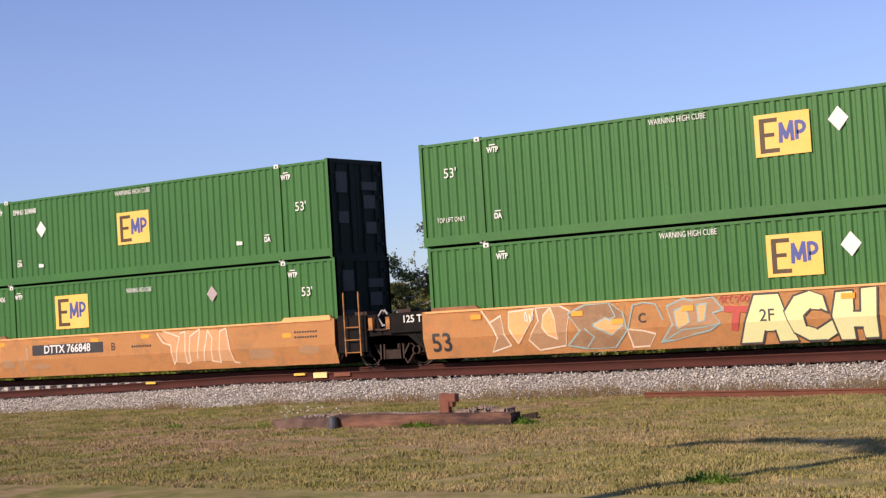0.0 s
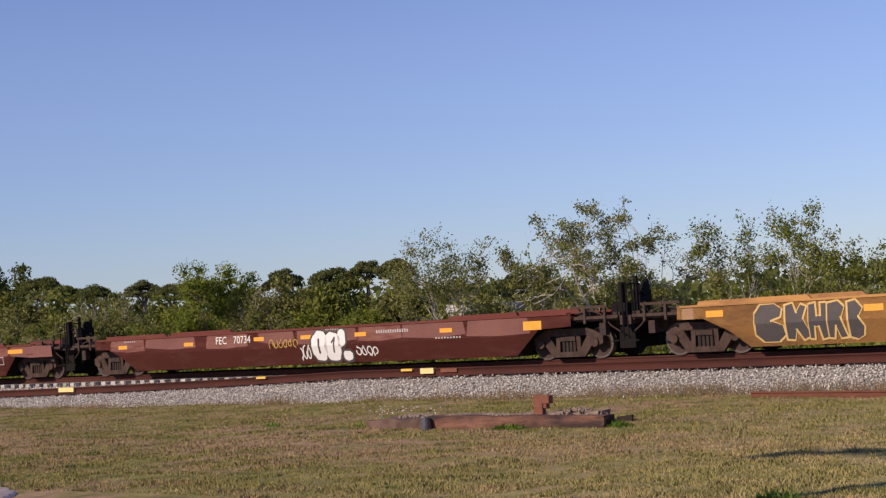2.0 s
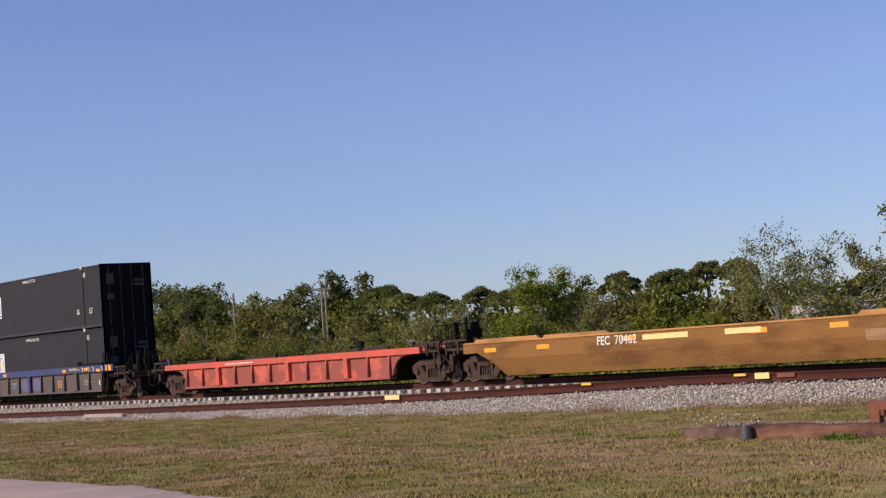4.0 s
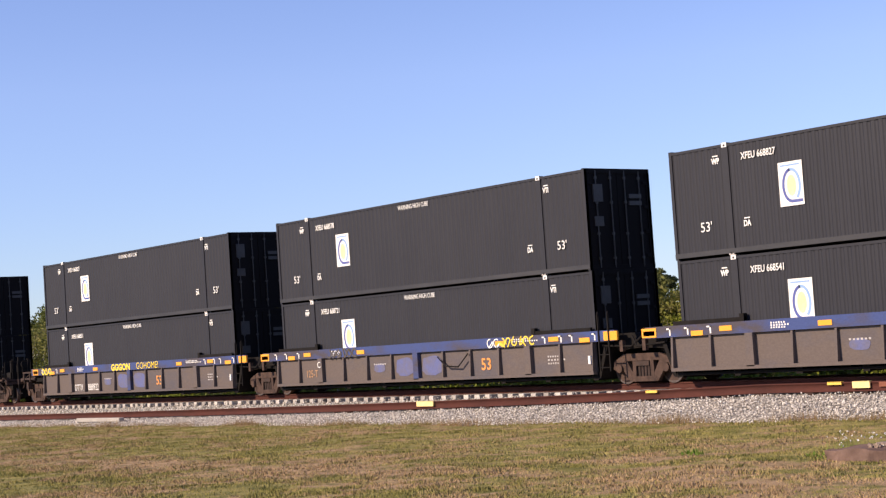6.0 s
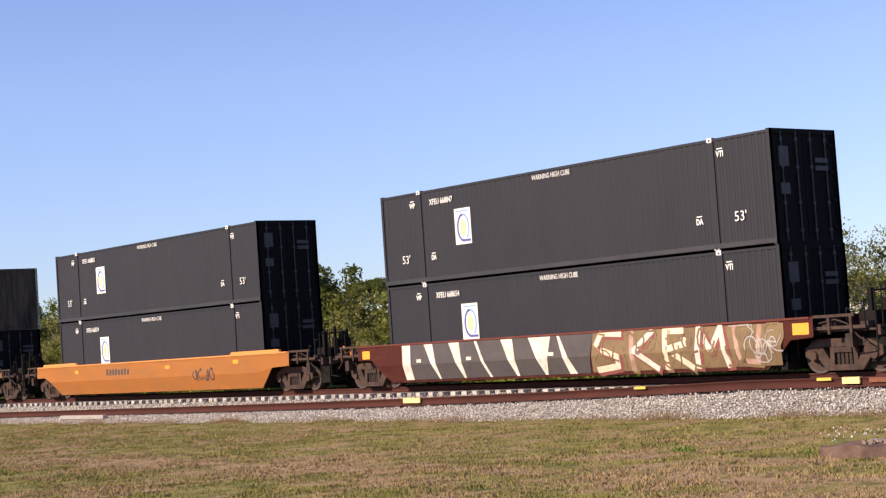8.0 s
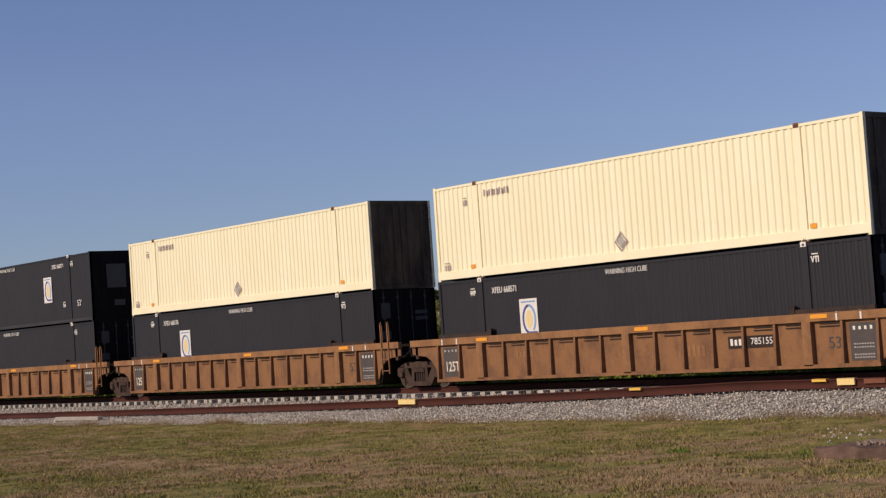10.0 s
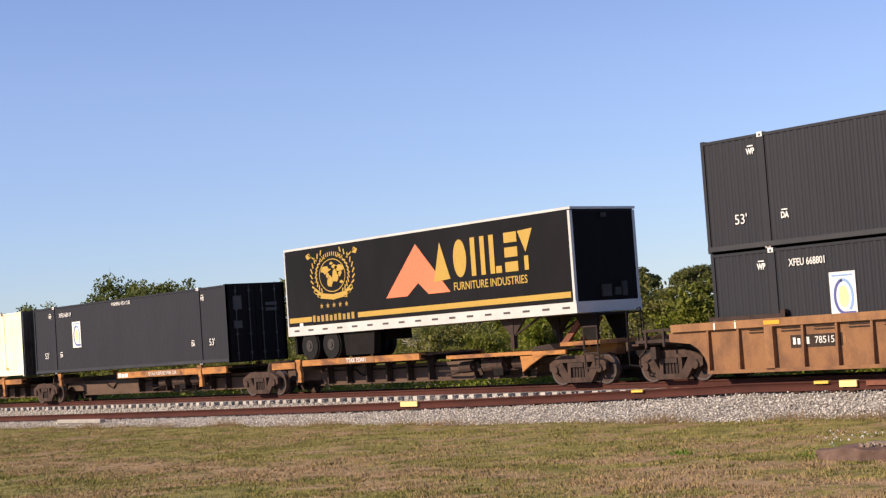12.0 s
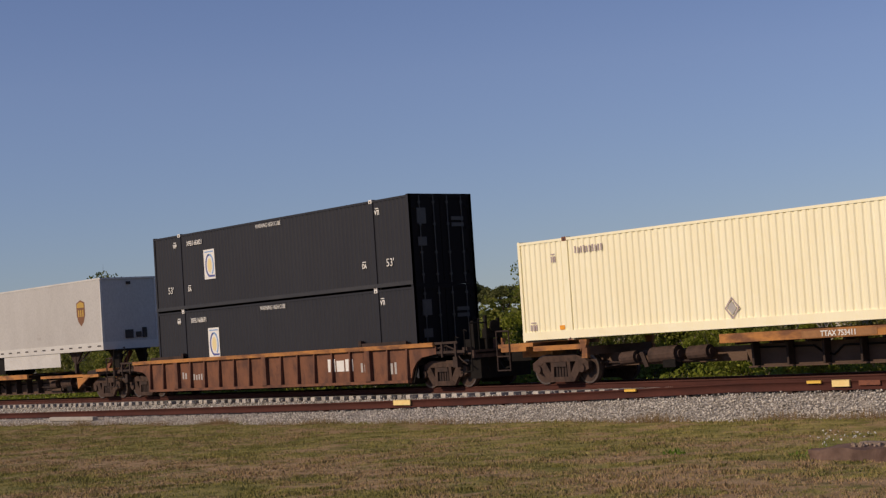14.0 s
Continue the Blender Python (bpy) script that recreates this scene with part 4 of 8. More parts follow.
def limb_tree():
    """The tall tree outside the view whose level limbs throw the branching shadow on the grass."""
    ob = thing("tree", "tall slender tree with level upper limbs beside the road", "tree", at=pose(-7.3, 0.4, 0))
    rng = np.random.default_rng(140)
    bm = bmesh.new()
    pts = [(0, 0, -0.2), (0.1, 0.05, 4), (-0.05, 0, 8), (0.05, 0, 10.2), (0.3, 0, 11.0)]
    rad = (0.26, 0.2, 0.15, 0.12, 0.08)
    for k in range(4):
        rod(bm, pts[k], pts[k + 1], rad[k], rad[k + 1], 9)
    part("trunk", bm, "bark", ob)
    leaves = []
    for line in ([(-0.1, 0, 9.9), (-1.4, 0.1, 10.75), (-3.0, 0.05, 10.95), (-4.3, -0.2, 10.8)], [(0.3, 0, 11.0), (2.0, -0.1, 10.9), (4.2, 0.1, 10.8), (6.4, 0, 10.9)], [(2.0, -0.1, 10.9), (3.1, 0.2, 11.3), (4.6, 0.2, 11.6)]):
        bm = bmesh.new()
        for p, q in zip(line, line[1:]):
            rod(bm, p, q, 0.11, 0.09, 7)
            for k in range(26):
                a = rng.random()
                c = np.array(p) * (1 - a) + np.array(q) * a
                leaves.append(c + rng.normal(0, 0.13, (11, 3)))
        part("limb", bm, "bark", ob)
    v = leaf_quads(rng, np.concatenate(leaves), 0.10)
    part("crown", raw_mesh(v, np.arange(len(v)).reshape(-1, 4)), "leaf_mid", ob)


# ---- the train: every vehicle is built about its middle, x forward, z up from the rail head ----
def add_truck(car, x, dark="truck"):
    """A two-axle truck under a car."""
    bm = bmesh.new()
    box(bm, -0.18, 0.18, -1.0, 1.0, 0.45, 0.72)
    rod(bm, (0, 0, 0.6), (0, 0, 0.95), 0.25, 0.25, 12)
    bogie = part("truck", bm, dark, car, "grimy two-axle freight truck", at=pose(x, 0, 0))
    for side in (-1, 1):
        y0, y1 = (side * 1.0 - 0.07, side * 1.0 + 0.07)
        bm = bmesh.new()
        prism(bm, [(-0.62, 0.84), (0.62, 0.84), (0.95, 0.73), (1.15, 0.62), (1.15, 0.42), (1.02, 0.36), (0.98, 0.56), (0.80, 0.56), (0.70, 0.64), (-0.70, 0.64), (-0.80, 0.56), (-0.98, 0.56), (-1.02, 0.36), (-1.15, 0.42), (-1.15, 0.62), (-0.95, 0.72)], y0, y1)
        for s in (-1, 1):
            prism(bm, [(s * 0.98, 0.57), (s * 0.64, 0.66), (s * 0.36, 0.24), (s * 0.42, 0.08), (s * 0.54, 0.08), (s * 0.86, 0.48)], y0 + 0.01, y1 - 0.01)
            prism(bm, [(s * 0.27, 0.66), (s * 0.40, 0.66), (s * 0.41, 0.14), (s * 0.29, 0.14)], y0 + 0.005, y1 - 0.005)
        prism(bm, [(-0.54, 0.07), (0.54, 0.07), (0.46, 0.21), (-0.46, 0.21)], y0, y1)
        part("sideframe", bm, dark, bogie)
        bm = bmesh.new()
        for k in (-0.18, -0.06, 0.06, 0.18):
            rod(bm, (k, side * 1.0, 0.19), (k, side * 1.0, 0.50), 0.052, 0.052, 8)
        box(bm, -0.25, 0.25, side * 1.0 - 0.09, side * 1.0 + 0.09, 0.50, 0.63)
        part("spring_nest", bm, "gear", bogie)
        for s in (-1, 1):
            bm = bmesh.new()
            rod(bm, (s * 0.9, side * 0.94, 0.44), (s * 0.9, side * 1.12, 0.44), 0.13, 0.12, 12)
            part("bearing", bm, dark, bogie)
            bm = bmesh.new()
            c = s * 0.9
            rod(bm, (c, side * 0.69, 0.42), (c, side * 0.82, 0.42), 0.42, 0.415, 28)
            rod(bm, (c, side * 0.66, 0.42), (c, side * 0.69, 0.42), 0.445, 0.445, 28)
            rod(bm, (c, side * 0.82, 0.42), (c, side * 0.835, 0.42), 0.40, 0.36, 28)
            rod(bm, (c, side * 0.82, 0.42), (c, side * 0.90, 0.42), 0.16, 0.12, 16)
            wheel = part("wheel", bm, "wheel", bogie)
            bm = bmesh.new()
            rod(bm, (c, side * 0.70, 0.42), (c, side * 0.832, 0.42), 0.428, 0.424, 28)
            part("tread", bm, "tread", wheel, "worn bright wheel tread")
    for s in (-1, 1):
        bm = bmesh.new()
        rod(bm, (s * 0.9, -0.66, 0.42), (s * 0.9, 0.66, 0.42), 0.08, 0.08, 10)
        part("axle", bm, "wheel", bogie)
    return bogie


def add_coupler(car, s, x0, x1):
    bm = bmesh.new()
    box(bm, min(s * x0, s * x1), max(s * x0, s * x1), -0.28, 0.28, 0.62, 1.02)
    part("draft_sill", bm, "under", car)
    bm = bmesh.new()
    a, b = s * x1, s * (x1 + 0.42)
    box(bm, min(a, b), max(a, b), -0.13, 0.13, 0.76, 0.98)
    box(bm, min(s * (x1 + 0.30), s * (x1 + 0.55)), max(s * (x1 + 0.30), s * (x1 + 0.55)), -0.22, 0.2, 0.72, 1.02)
    part("coupler", bm, "under", car)


def add_ladder(car, x, z0, z1, material, y=-1.52, w=0.52):
    bm = bmesh.new()
    for k in (0, w):
        box(bm, x + k - 0.018, x + k + 0.018, y - 0.02, y + 0.02, z0, z1)
        rod(bm, (x + k, y, z1 - 0.02), (x + k - 0.05, y + 0.06, z1 + 0.05), 0.018, 0.018, 6)
        rod(bm, (x + k - 0.05, y + 0.06, z1 + 0.05), (x + k - 0.09, y + 0.12, z1 - 0.05), 0.018, 0.018, 6)
        rod(bm, (x + k - 0.09, y + 0.12, z1 - 0.05), (x + k - 0.09, y + 0.12, z0 + 0.8), 0.018, 0.018, 6)
    n = max(2, int((z1 - z0 - 0.5) / 0.36))
    for i in range(n):
        z = z0 + 0.1 + i * 0.36
        rod(bm, (x, y, z), (x + w, y, z), 0.016, 0.016, 6)
    part("ladder", bm, material, car)


def end_gear(car, s, x, material, brake=True):
    """Platform, posts and brake gear over a coupler end."""
    def cross(a, b, *rest):
        box(bm, min(s * (x + a), s * (x + b)), max(s * (x + a), s * (x + b)), *rest)

    bm = bmesh.new()
    cross(0.0, 1.9, -1.30, 1.30, 1.0, 1.05)
    cross(1.78, 1.9, -1.38, 1.38, 0.88, 1.12)
    cross(0.2, 1.5, -0.4, 0.4, 0.62, 0.99)
    part("end_platform", bm, "truck", car)
    for k in (0.45, 1.1):
        bm = bmesh.new()
        cross(k - 0.035, k + 0.035, -1.44, -1.37, 0.95, 1.40)
        part("end_post", bm, material, car)
    bm = bmesh.new()
    cross(0.0, 1.2, -1.43, -1.38, 1.35, 1.42)
    cross(0.0, 1.5, -1.41, -1.36, 1.06, 1.14)
    part("end_rail", bm, material, car)
    bm = bmesh.new()
    for yy in (-1.38, -0.75):
        rod(bm, (s * (x + 1.8), yy, 0.5), (s * (x + 1.8), yy, 1.95), 0.022, 0.022, 6)
    rod(bm, (s * (x + 1.8), -1.38, 1.93), (s * (x + 1.8), -0.75, 1.93), 0.02, 0.02, 6)
    rod(bm, (s * (x + 1.8), -1.38, 0.5), (s * (x + 1.3), -1.42, 0.45), 0.02, 0.02, 6)
    part("grab_iron", bm, "under", car)
    if brake:
        bm = bmesh.new()
        cross(1.55, 1.63, -0.62, -0.54, 1.0, 2.15)
        cross(1.55, 1.63, -0.12, -0.04, 1.0, 2.05)
        cross(1.2, 1.32, -0.85, -0.7, 1.0, 2.0)
        cross(1.5, 1.68, -0.66, 0.0, 1.45, 1.75)
        cross(1.0, 1.45, -0.95, -0.2, 1.0, 1.45)
        part("brake_stand", bm, "under", car)
        bm = bmesh.new()
        rod(bm, (s * (x + 1.68), -0.33, 1.80), (s * (x + 1.74), -0.33, 1.80), 0.19, 0.19, 16)
        part("brake_wheel", bm, "under", car)
        bm = bmesh.new()
        cross(1.25, 1.75, -1.0, 1.0, 0.25, 0.99)
        part("draft_box", bm, "under", car)
    bm = bmesh.new()
    pts = [(s * (x + 1.9), -0.4, 0.8), (s * (x + 2.15), -0.42, 0.5), (s * (x + 2.4), -0.4, 0.55)]
    for p, q in zip(pts, pts[1:]):
        rod(bm, p, q, 0.03, 0.03, 6)
    part("air_hose", bm, "under", car)
    for yy, k, z1 in ((-1.33, 1.45, 1.75), (-1.1, 0.75, 1.55), (-0.95, 1.68, 2.05)):
        bm = bmesh.new()
        rod(bm, (s * (x + k), yy, 0.98), (s * (x + k), yy, z1), 0.018, 0.018, 6)
        rod(bm, (s * (x + k), yy, z1), (s * (x + k + 0.14), yy, z1 - 0.04), 0.018, 0.018, 6)
        part("handhold", bm, "under", car)
    for a in ((0.15, 0.55, -1.30, -1.02, 1.05, 1.26), (0.85, 1.05, -1.34, -1.15, 0.62, 0.95), (1.30, 1.52, -1.32, -1.05, 1.05, 1.22)):
        bm = bmesh.new()
        cross(*a)
        part("valve_box", bm, "gear", car)
    bm = bmesh.new()
    pts = [(s * (x + 0.1), -1.34, 1.22), (s * (x + 0.6), -1.36, 1.30), (s * (x + 0.95), -1.36, 1.18), (s * (x + 1.25), -1.34, 0.86), (s * (x + 1.5), -1.30, 0.70)]
    for p, q in zip(pts, pts[1:]):
        rod(bm, p, q, 0.022, 0.022, 6)
    part("brake_pipe", bm, "gear", car)


def smooth_well(label, where, paint, top=1.25, ends=("coupler", "coupler"), half=8.0, upper=10.0, reach=11.6, trucks=(-9.5, 9.6), rim=None, nose=0.0, guides=True):
    """A smooth-sided well car. ends: rear, front; nose: how much longer the front end is than the rear."""
    car = thing("well_car", label, "well car", group="cars of the train")
    z0, crease = 0.16, 0.72
    left, right = ends
    for side in (-1, 1):
        bm = bmesh.new()
        cols = []
        if left == "coupler":
            cols += [(-upper, 0.92), (-upper + 0.75, 0.92), (-half - 0.55, 0.60), (-half, z0)]
        else:
            cols += [(-half - 0.12, z0)]
        cols += [(k, z0) for k in (-half * 0.5, 0, half * 0.5)]
        if right == "coupler":
            cols += [(half + nose, z0), (half + nose + 0.9, 0.86), (upper + nose, 0.90)]
        else:
            cols += [(half + 0.12, z0)]
        strips = []
        for x, zb in cols:
            zc = max(crease, zb + 0.02)
            low = side * (1.52 - 0.16 * (zc - zb) / 0.56)
            strips.append([bm.verts.new((x, side * 1.50, top)), bm.verts.new((x, side * 1.52, zc)), bm.verts.new((x, low, zb))])
        for a, b in zip(strips, strips[1:]):
            for k in (0, 1):
                bm.faces.new((a[k], b[k], b[k + 1], a[k + 1]) if side > 0 else (a[k + 1], b[k + 1], b[k], a[k]))
        bmesh.ops.solidify(bm, geom=bm.faces[:], thickness=0.05)
        part("side", bm, paint, car)
        bm = bmesh.new()
        xl = -upper + 0.1 if left == "coupler" else -half
        xr = upper + nose - 0.1 if right == "coupler" else half
        box(bm, xl, xr, min(side * 1.35, side * 1.535), max(side * 1.35, side * 1.535), top - 0.05, top + 0.002)
        part("top_chord", bm, rim or paint, car)
        for a, b in ((-9.4, -6.2), (6.1, 9.4 if nose == 0 else 8.6)) if guides else ():
            a, b = max(a, xl + 0.2), min(b, xr)
            bm = bmesh.new()
            prism(bm, [(a, top), (b, top), (b - (0.05 if a > 0 else 0.12), top + 0.10), (a + (0.12 if a > 0 else 0.05), top + 0.10)], min(side * 1.40, side * 1.50), max(side * 1.40, side * 1.50))
            part("guide_rail", bm, rim or (paint if a > 0 or paint != "orange" else "brown"), car)
    bm = bmesh.new()
    box(bm, -half, half, -1.3, 1.3, 0.2, 0.26)
    for k in range(9):
        box(bm, -half + k * half / 4 - 0.1, -half + k * half / 4 + 0.1, -1.34, 1.34, 0.13, 0.339)
    part("well_floor", bm, "under", car)
    rear_half, rear_upper, rear_reach = half, upper, reach
    for s, kind in ((-1, left), (1, right)):
        if s > 0:
            half, upper, reach = rear_half + nose, rear_upper + nose, rear_reach + nose
        bm = bmesh.new()
        prism(bm, [(s * half, 0.16), (s * (half + 0.1), 0.16), (s * (half + 0.7), 1.05), (s * (half + 0.6), 1.05)], -1.32, 1.32)
        part("bulkhead", bm, "under", car)
        if kind == "coupler":
            bm = bmesh.new()
            box(bm, min(s * (half + 0.5), s * upper), max(s * (half + 0.5), s * upper), -1.4, 1.4, 0.94, 1.10)
            part("bolster", bm, "under", car)
            add_coupler(car, s, half + 1.0, reach)
            end_gear(car, s, upper - 0.05, "truck", brake=s > 0)
        else:
            bm = bmesh.new()
            prism(bm, [(s * (half + 0.1), top + 0.06), (s * (half + 1.5), top + 0.02), (s * (half + 1.7), 0.9), (s * (half + 0.8), 0.86), (s * (half + 0.1), 0.3)], -1.30, 1.30)
            part("end_structure", bm, "under", car)
            bm = bmesh.new()
            box(bm, min(s * (half + 1.32), s * (half + 1.46)), max(s * (half + 1.32), s * (half + 1.46)), -1.44, -1.30, 1.06, top - 0.06)
            part("end_brace", bm, "spine", car)
            bm = bmesh.new()
            pts = [(s * (half + 1.6), -1.1, top + 0.04), (s * (half + 1.75), -1.2, top + 0.14), (s * (half + 1.9), -1.22, top - 0.05), (s * (half + 1.75), -1.2, top - 0.28), (s * (half + 1.5), -1.2, top - 0.34)]
            for p, q in zip(pts, pts[1:]):
                rod(bm, p, q, 0.025, 0.025, 6)
            part("air_hose", bm, "dim", car)
            bm = bmesh.new()
            box(bm, min(s * (half + 0.7), s * (half + 1.15)), max(s * (half + 0.7), s * (half + 1.15)), -1.25, -0.8, top + 0.03, top + 0.13)
            rod(bm, (s * (half + 0.4), -1.33, top - 0.35), (s * (half + 1.7), -1.33, top - 0.42), 0.03, 0.03, 6)
            rod(bm, (s * (half + 0.4), -1.33, top - 0.12), (s * (half + 1.3), -1.33, top - 0.16), 0.022, 0.022, 6)
            part("end_pipework", bm, "truck", car)
    for x in trucks:
        add_truck(car, x)
    place(car, where)
    return car


def ribbed_well(label, where, chord, panel, ribs, top=1.5, low=0.25, ends=("coupler", "coupler"), half=8.2, upper=9.6, reach=11.5, trucks=(-9.5, 9.5), deep=0.26, stake=""):
    """A well car with upright ribs on its sides."""
    car = thing("well_car", label, "well car", group="cars of the train")
    left, right = ends
    for side in (-1, 1):
        bm = bmesh.new()
        box(bm, -half, half, min(side * 1.34, side * 1.40), max(side * 1.34, side * 1.40), low, top - 0.1)
        sheet = part("side", bm, panel, car)
        bm = bmesh.new()
        over = 0.9 if chord == "bluechord" else 1.28
        xl = -upper if left == "coupler" else -half - over
        xr = upper if right == "coupler" else half + over
        box(bm, xl, xr, min(side * 1.36, side * 1.50), max(side * 1.36, side * 1.50), top - deep, top)
        part("top_chord", bm, chord, car)
        bm = bmesh.new()
        box(bm, -half, half, min(side * 1.36, side * 1.53), max(side * 1.36, side * 1.53), low - 0.04, low + 0.05)
        part("bottom_chord", bm, panel, car)
        bm = bmesh.new()
        y0, y1 = side * 1.40, side * 1.53
        v = []
        for x in (-0.035, 0.035):
            v.append([bm.verts.new((x, y0, low + 0.05)), bm.verts.new((x, y1, low + 0.05)), bm.verts.new((x, side * 1.48, top - deep)), bm.verts.new((x, y0, top - deep))])
        bm.faces.new(v[0])
        bm.faces.new(v[1][::-1])
        for k in range(4):
            j = (k + 1) % 4
            bm.faces.new((v[0][j], v[0][k], v[1][k], v[1][j]))
        bmesh.ops.recalc_face_normals(bm, faces=bm.faces[:])
        rib = finish(bm)
        for k in range(ribs):
            x = -half + 0.05 + (2 * half - 0.1) * k / (ribs - 1)
            wide = 3.2 if k in (2, ribs // 2, ribs - 3) else 1.0
            r = part("rib", rib, panel, car, at=pose(x, 0, 0))
            if wide > 1:
                bm = bmesh.new()
                box(bm, -0.13, 0.13, min(y0, y1), max(y0, y1), low + 0.02, top - deep)
                part("stake", bm, stake or chord if chord != "bluechord" else ("bluechord" if k == ribs // 2 else "greypanel"), car, at=pose(x, 0, 0))
        for a, b in ((-half + 0.1, -half + 2.6), (half - 2.6, half - 0.1)):
            bm = bmesh.new()
            box(bm, a, b, min(side * 1.36, side * 1.44), max(side * 1.36, side * 1.44), top, top + 0.11)
            box(bm, a if a > 0 else b - 0.15, a + 0.15 if a > 0 else b, min(side * 1.33, side * 1.46), max(side * 1.33, side * 1.46), top, top + 0.2)
            part("guide_rail", bm, "under" if chord == "bluechord" else "gear", car)
    bm = bmesh.new()
    box(bm, -half, half, -1.34, 1.34, 0.2, 0.26)
    for k in range(9):
        box(bm, -half + 0.12 + k * (half - 0.12) / 4 - 0.1, -half + 0.12 + k * (half - 0.12) / 4 + 0.1, -1.33, 1.33, 0.15, 0.339)
    part("well_floor", bm, "under", car)
    for s, kind in ((-1, left), (1, right)):
        bm = bmesh.new()
        prism(bm, [(s * half, 0.2), (s * (half + 0.08), 0.2), (s * (half + 0.45), 1.1), (s * (half + 0.3), 1.1)], -1.34, 1.34)
        part("bulkhead", bm, "under", car)
        if chord != "bluechord":
            out = 1.35 if kind == "coupler" else 1.28
            for y0, y1 in ((-1.42, -1.36), (1.36, 1.42)):
                bm = bmesh.new()
                prism(bm, [(s * (half - 0.05), top - deep), (s * (half + out), top - deep), (s * (half + out), 1.06), (s * (half + 0.62), 0.98), (s * (half + 0.36), 0.84), (s * (half + 0.16), 0.62), (s * (half + 0.05), 0.35), (s * (half - 0.05), 0.35)], y0, y1)
                part("end_panel", bm, panel, car)
        if kind == "coupler":
            bm = bmesh.new()
            box(bm, min(s * (half + 0.3), s * upper), max(s * (half + 0.3), s * upper), -1.3, 1.3, 0.95, 1.12)
            part("bolster", bm, "under", car)
            add_coupler(car, s, half + 0.6, reach)
            end_gear(car, s, upper - 0.1, "gear", brake=s > 0)
        else:
            bm = bmesh.new()
            prism(bm, [(s * (half + 0.3), 1.42), (s * (half + 1.3), 1.42), (s * (half + 1.5), 1.0), (s * (half + 0.6), 0.95)], -1.1, 1.1)
            part("end_structure", bm, "under", car)
            bm = bmesh.new()
            box(bm, min(s * (half + 1.0), s * (half + 1.12)), max(s * (half + 1.0), s * (half + 1.12)), -1.42, -1.3, 0.92, top - deep)
            part("end_post", bm, "truck", car)
            bm = bmesh.new()
            rod(bm, (s * (half + 0.3), -1.38, top - 0.42), (s * (half + 1.4), -1.36, top - 0.48), 0.028, 0.028, 6)
            rod(bm, (s * (half + 1.4), -1.36, top - 0.48), (s * (half + 1.7), -1.2, top - 0.20), 0.028, 0.028, 6)
            part("end_pipework", bm, "under", car)
    for x in trucks:
        add_truck(car, x)
    place(car, where)
    return car


def amber(car, places, y=-1.535, w=0.34, h=0.13):
    for x, z in places:
        bm = bmesh.new()
        box(bm, x - w / 2, x + w / 2, y - 0.004, y + 0.02, z - h / 2, z + h / 2)
        part("reflector", bm, "reflector", car)


def place(ob, x, z=0.0):
    MOVING.append((ob, x, z))
    ob.matrix_basis = pose(x, YC, RZ + z)


# ---- containers ----
def corrugated(bm, x0, x1, z0, z1, y, side, pitch=0.275, depth=0.036):
    """Upright corrugations from x0 to x1 on the plane y; side is the way that it faces."""
    n = max(1, round((x1 - x0) / pitch))
    p = (x1 - x0) / n
    xs = []
    for i in range(n):
        a = x0 + i * p
        xs += [(a, 0), (a + p * 0.14, 0), (a + p * 0.30, depth), (a + p * 0.70, depth), (a + p * 0.86, 0)]
    xs.append((x1, 0))
    lower = [bm.verts.new((x, y + side * (d - depth), z0)) for x, d in xs]
    upper = [bm.verts.new((x, y + side * (d - depth), z1)) for x, d in xs]
    for i in range(len(xs) - 1):
        q = (lower[i], lower[i + 1], upper[i + 1], upper[i])
        bm.faces.new(q if side < 0 else q[::-1])


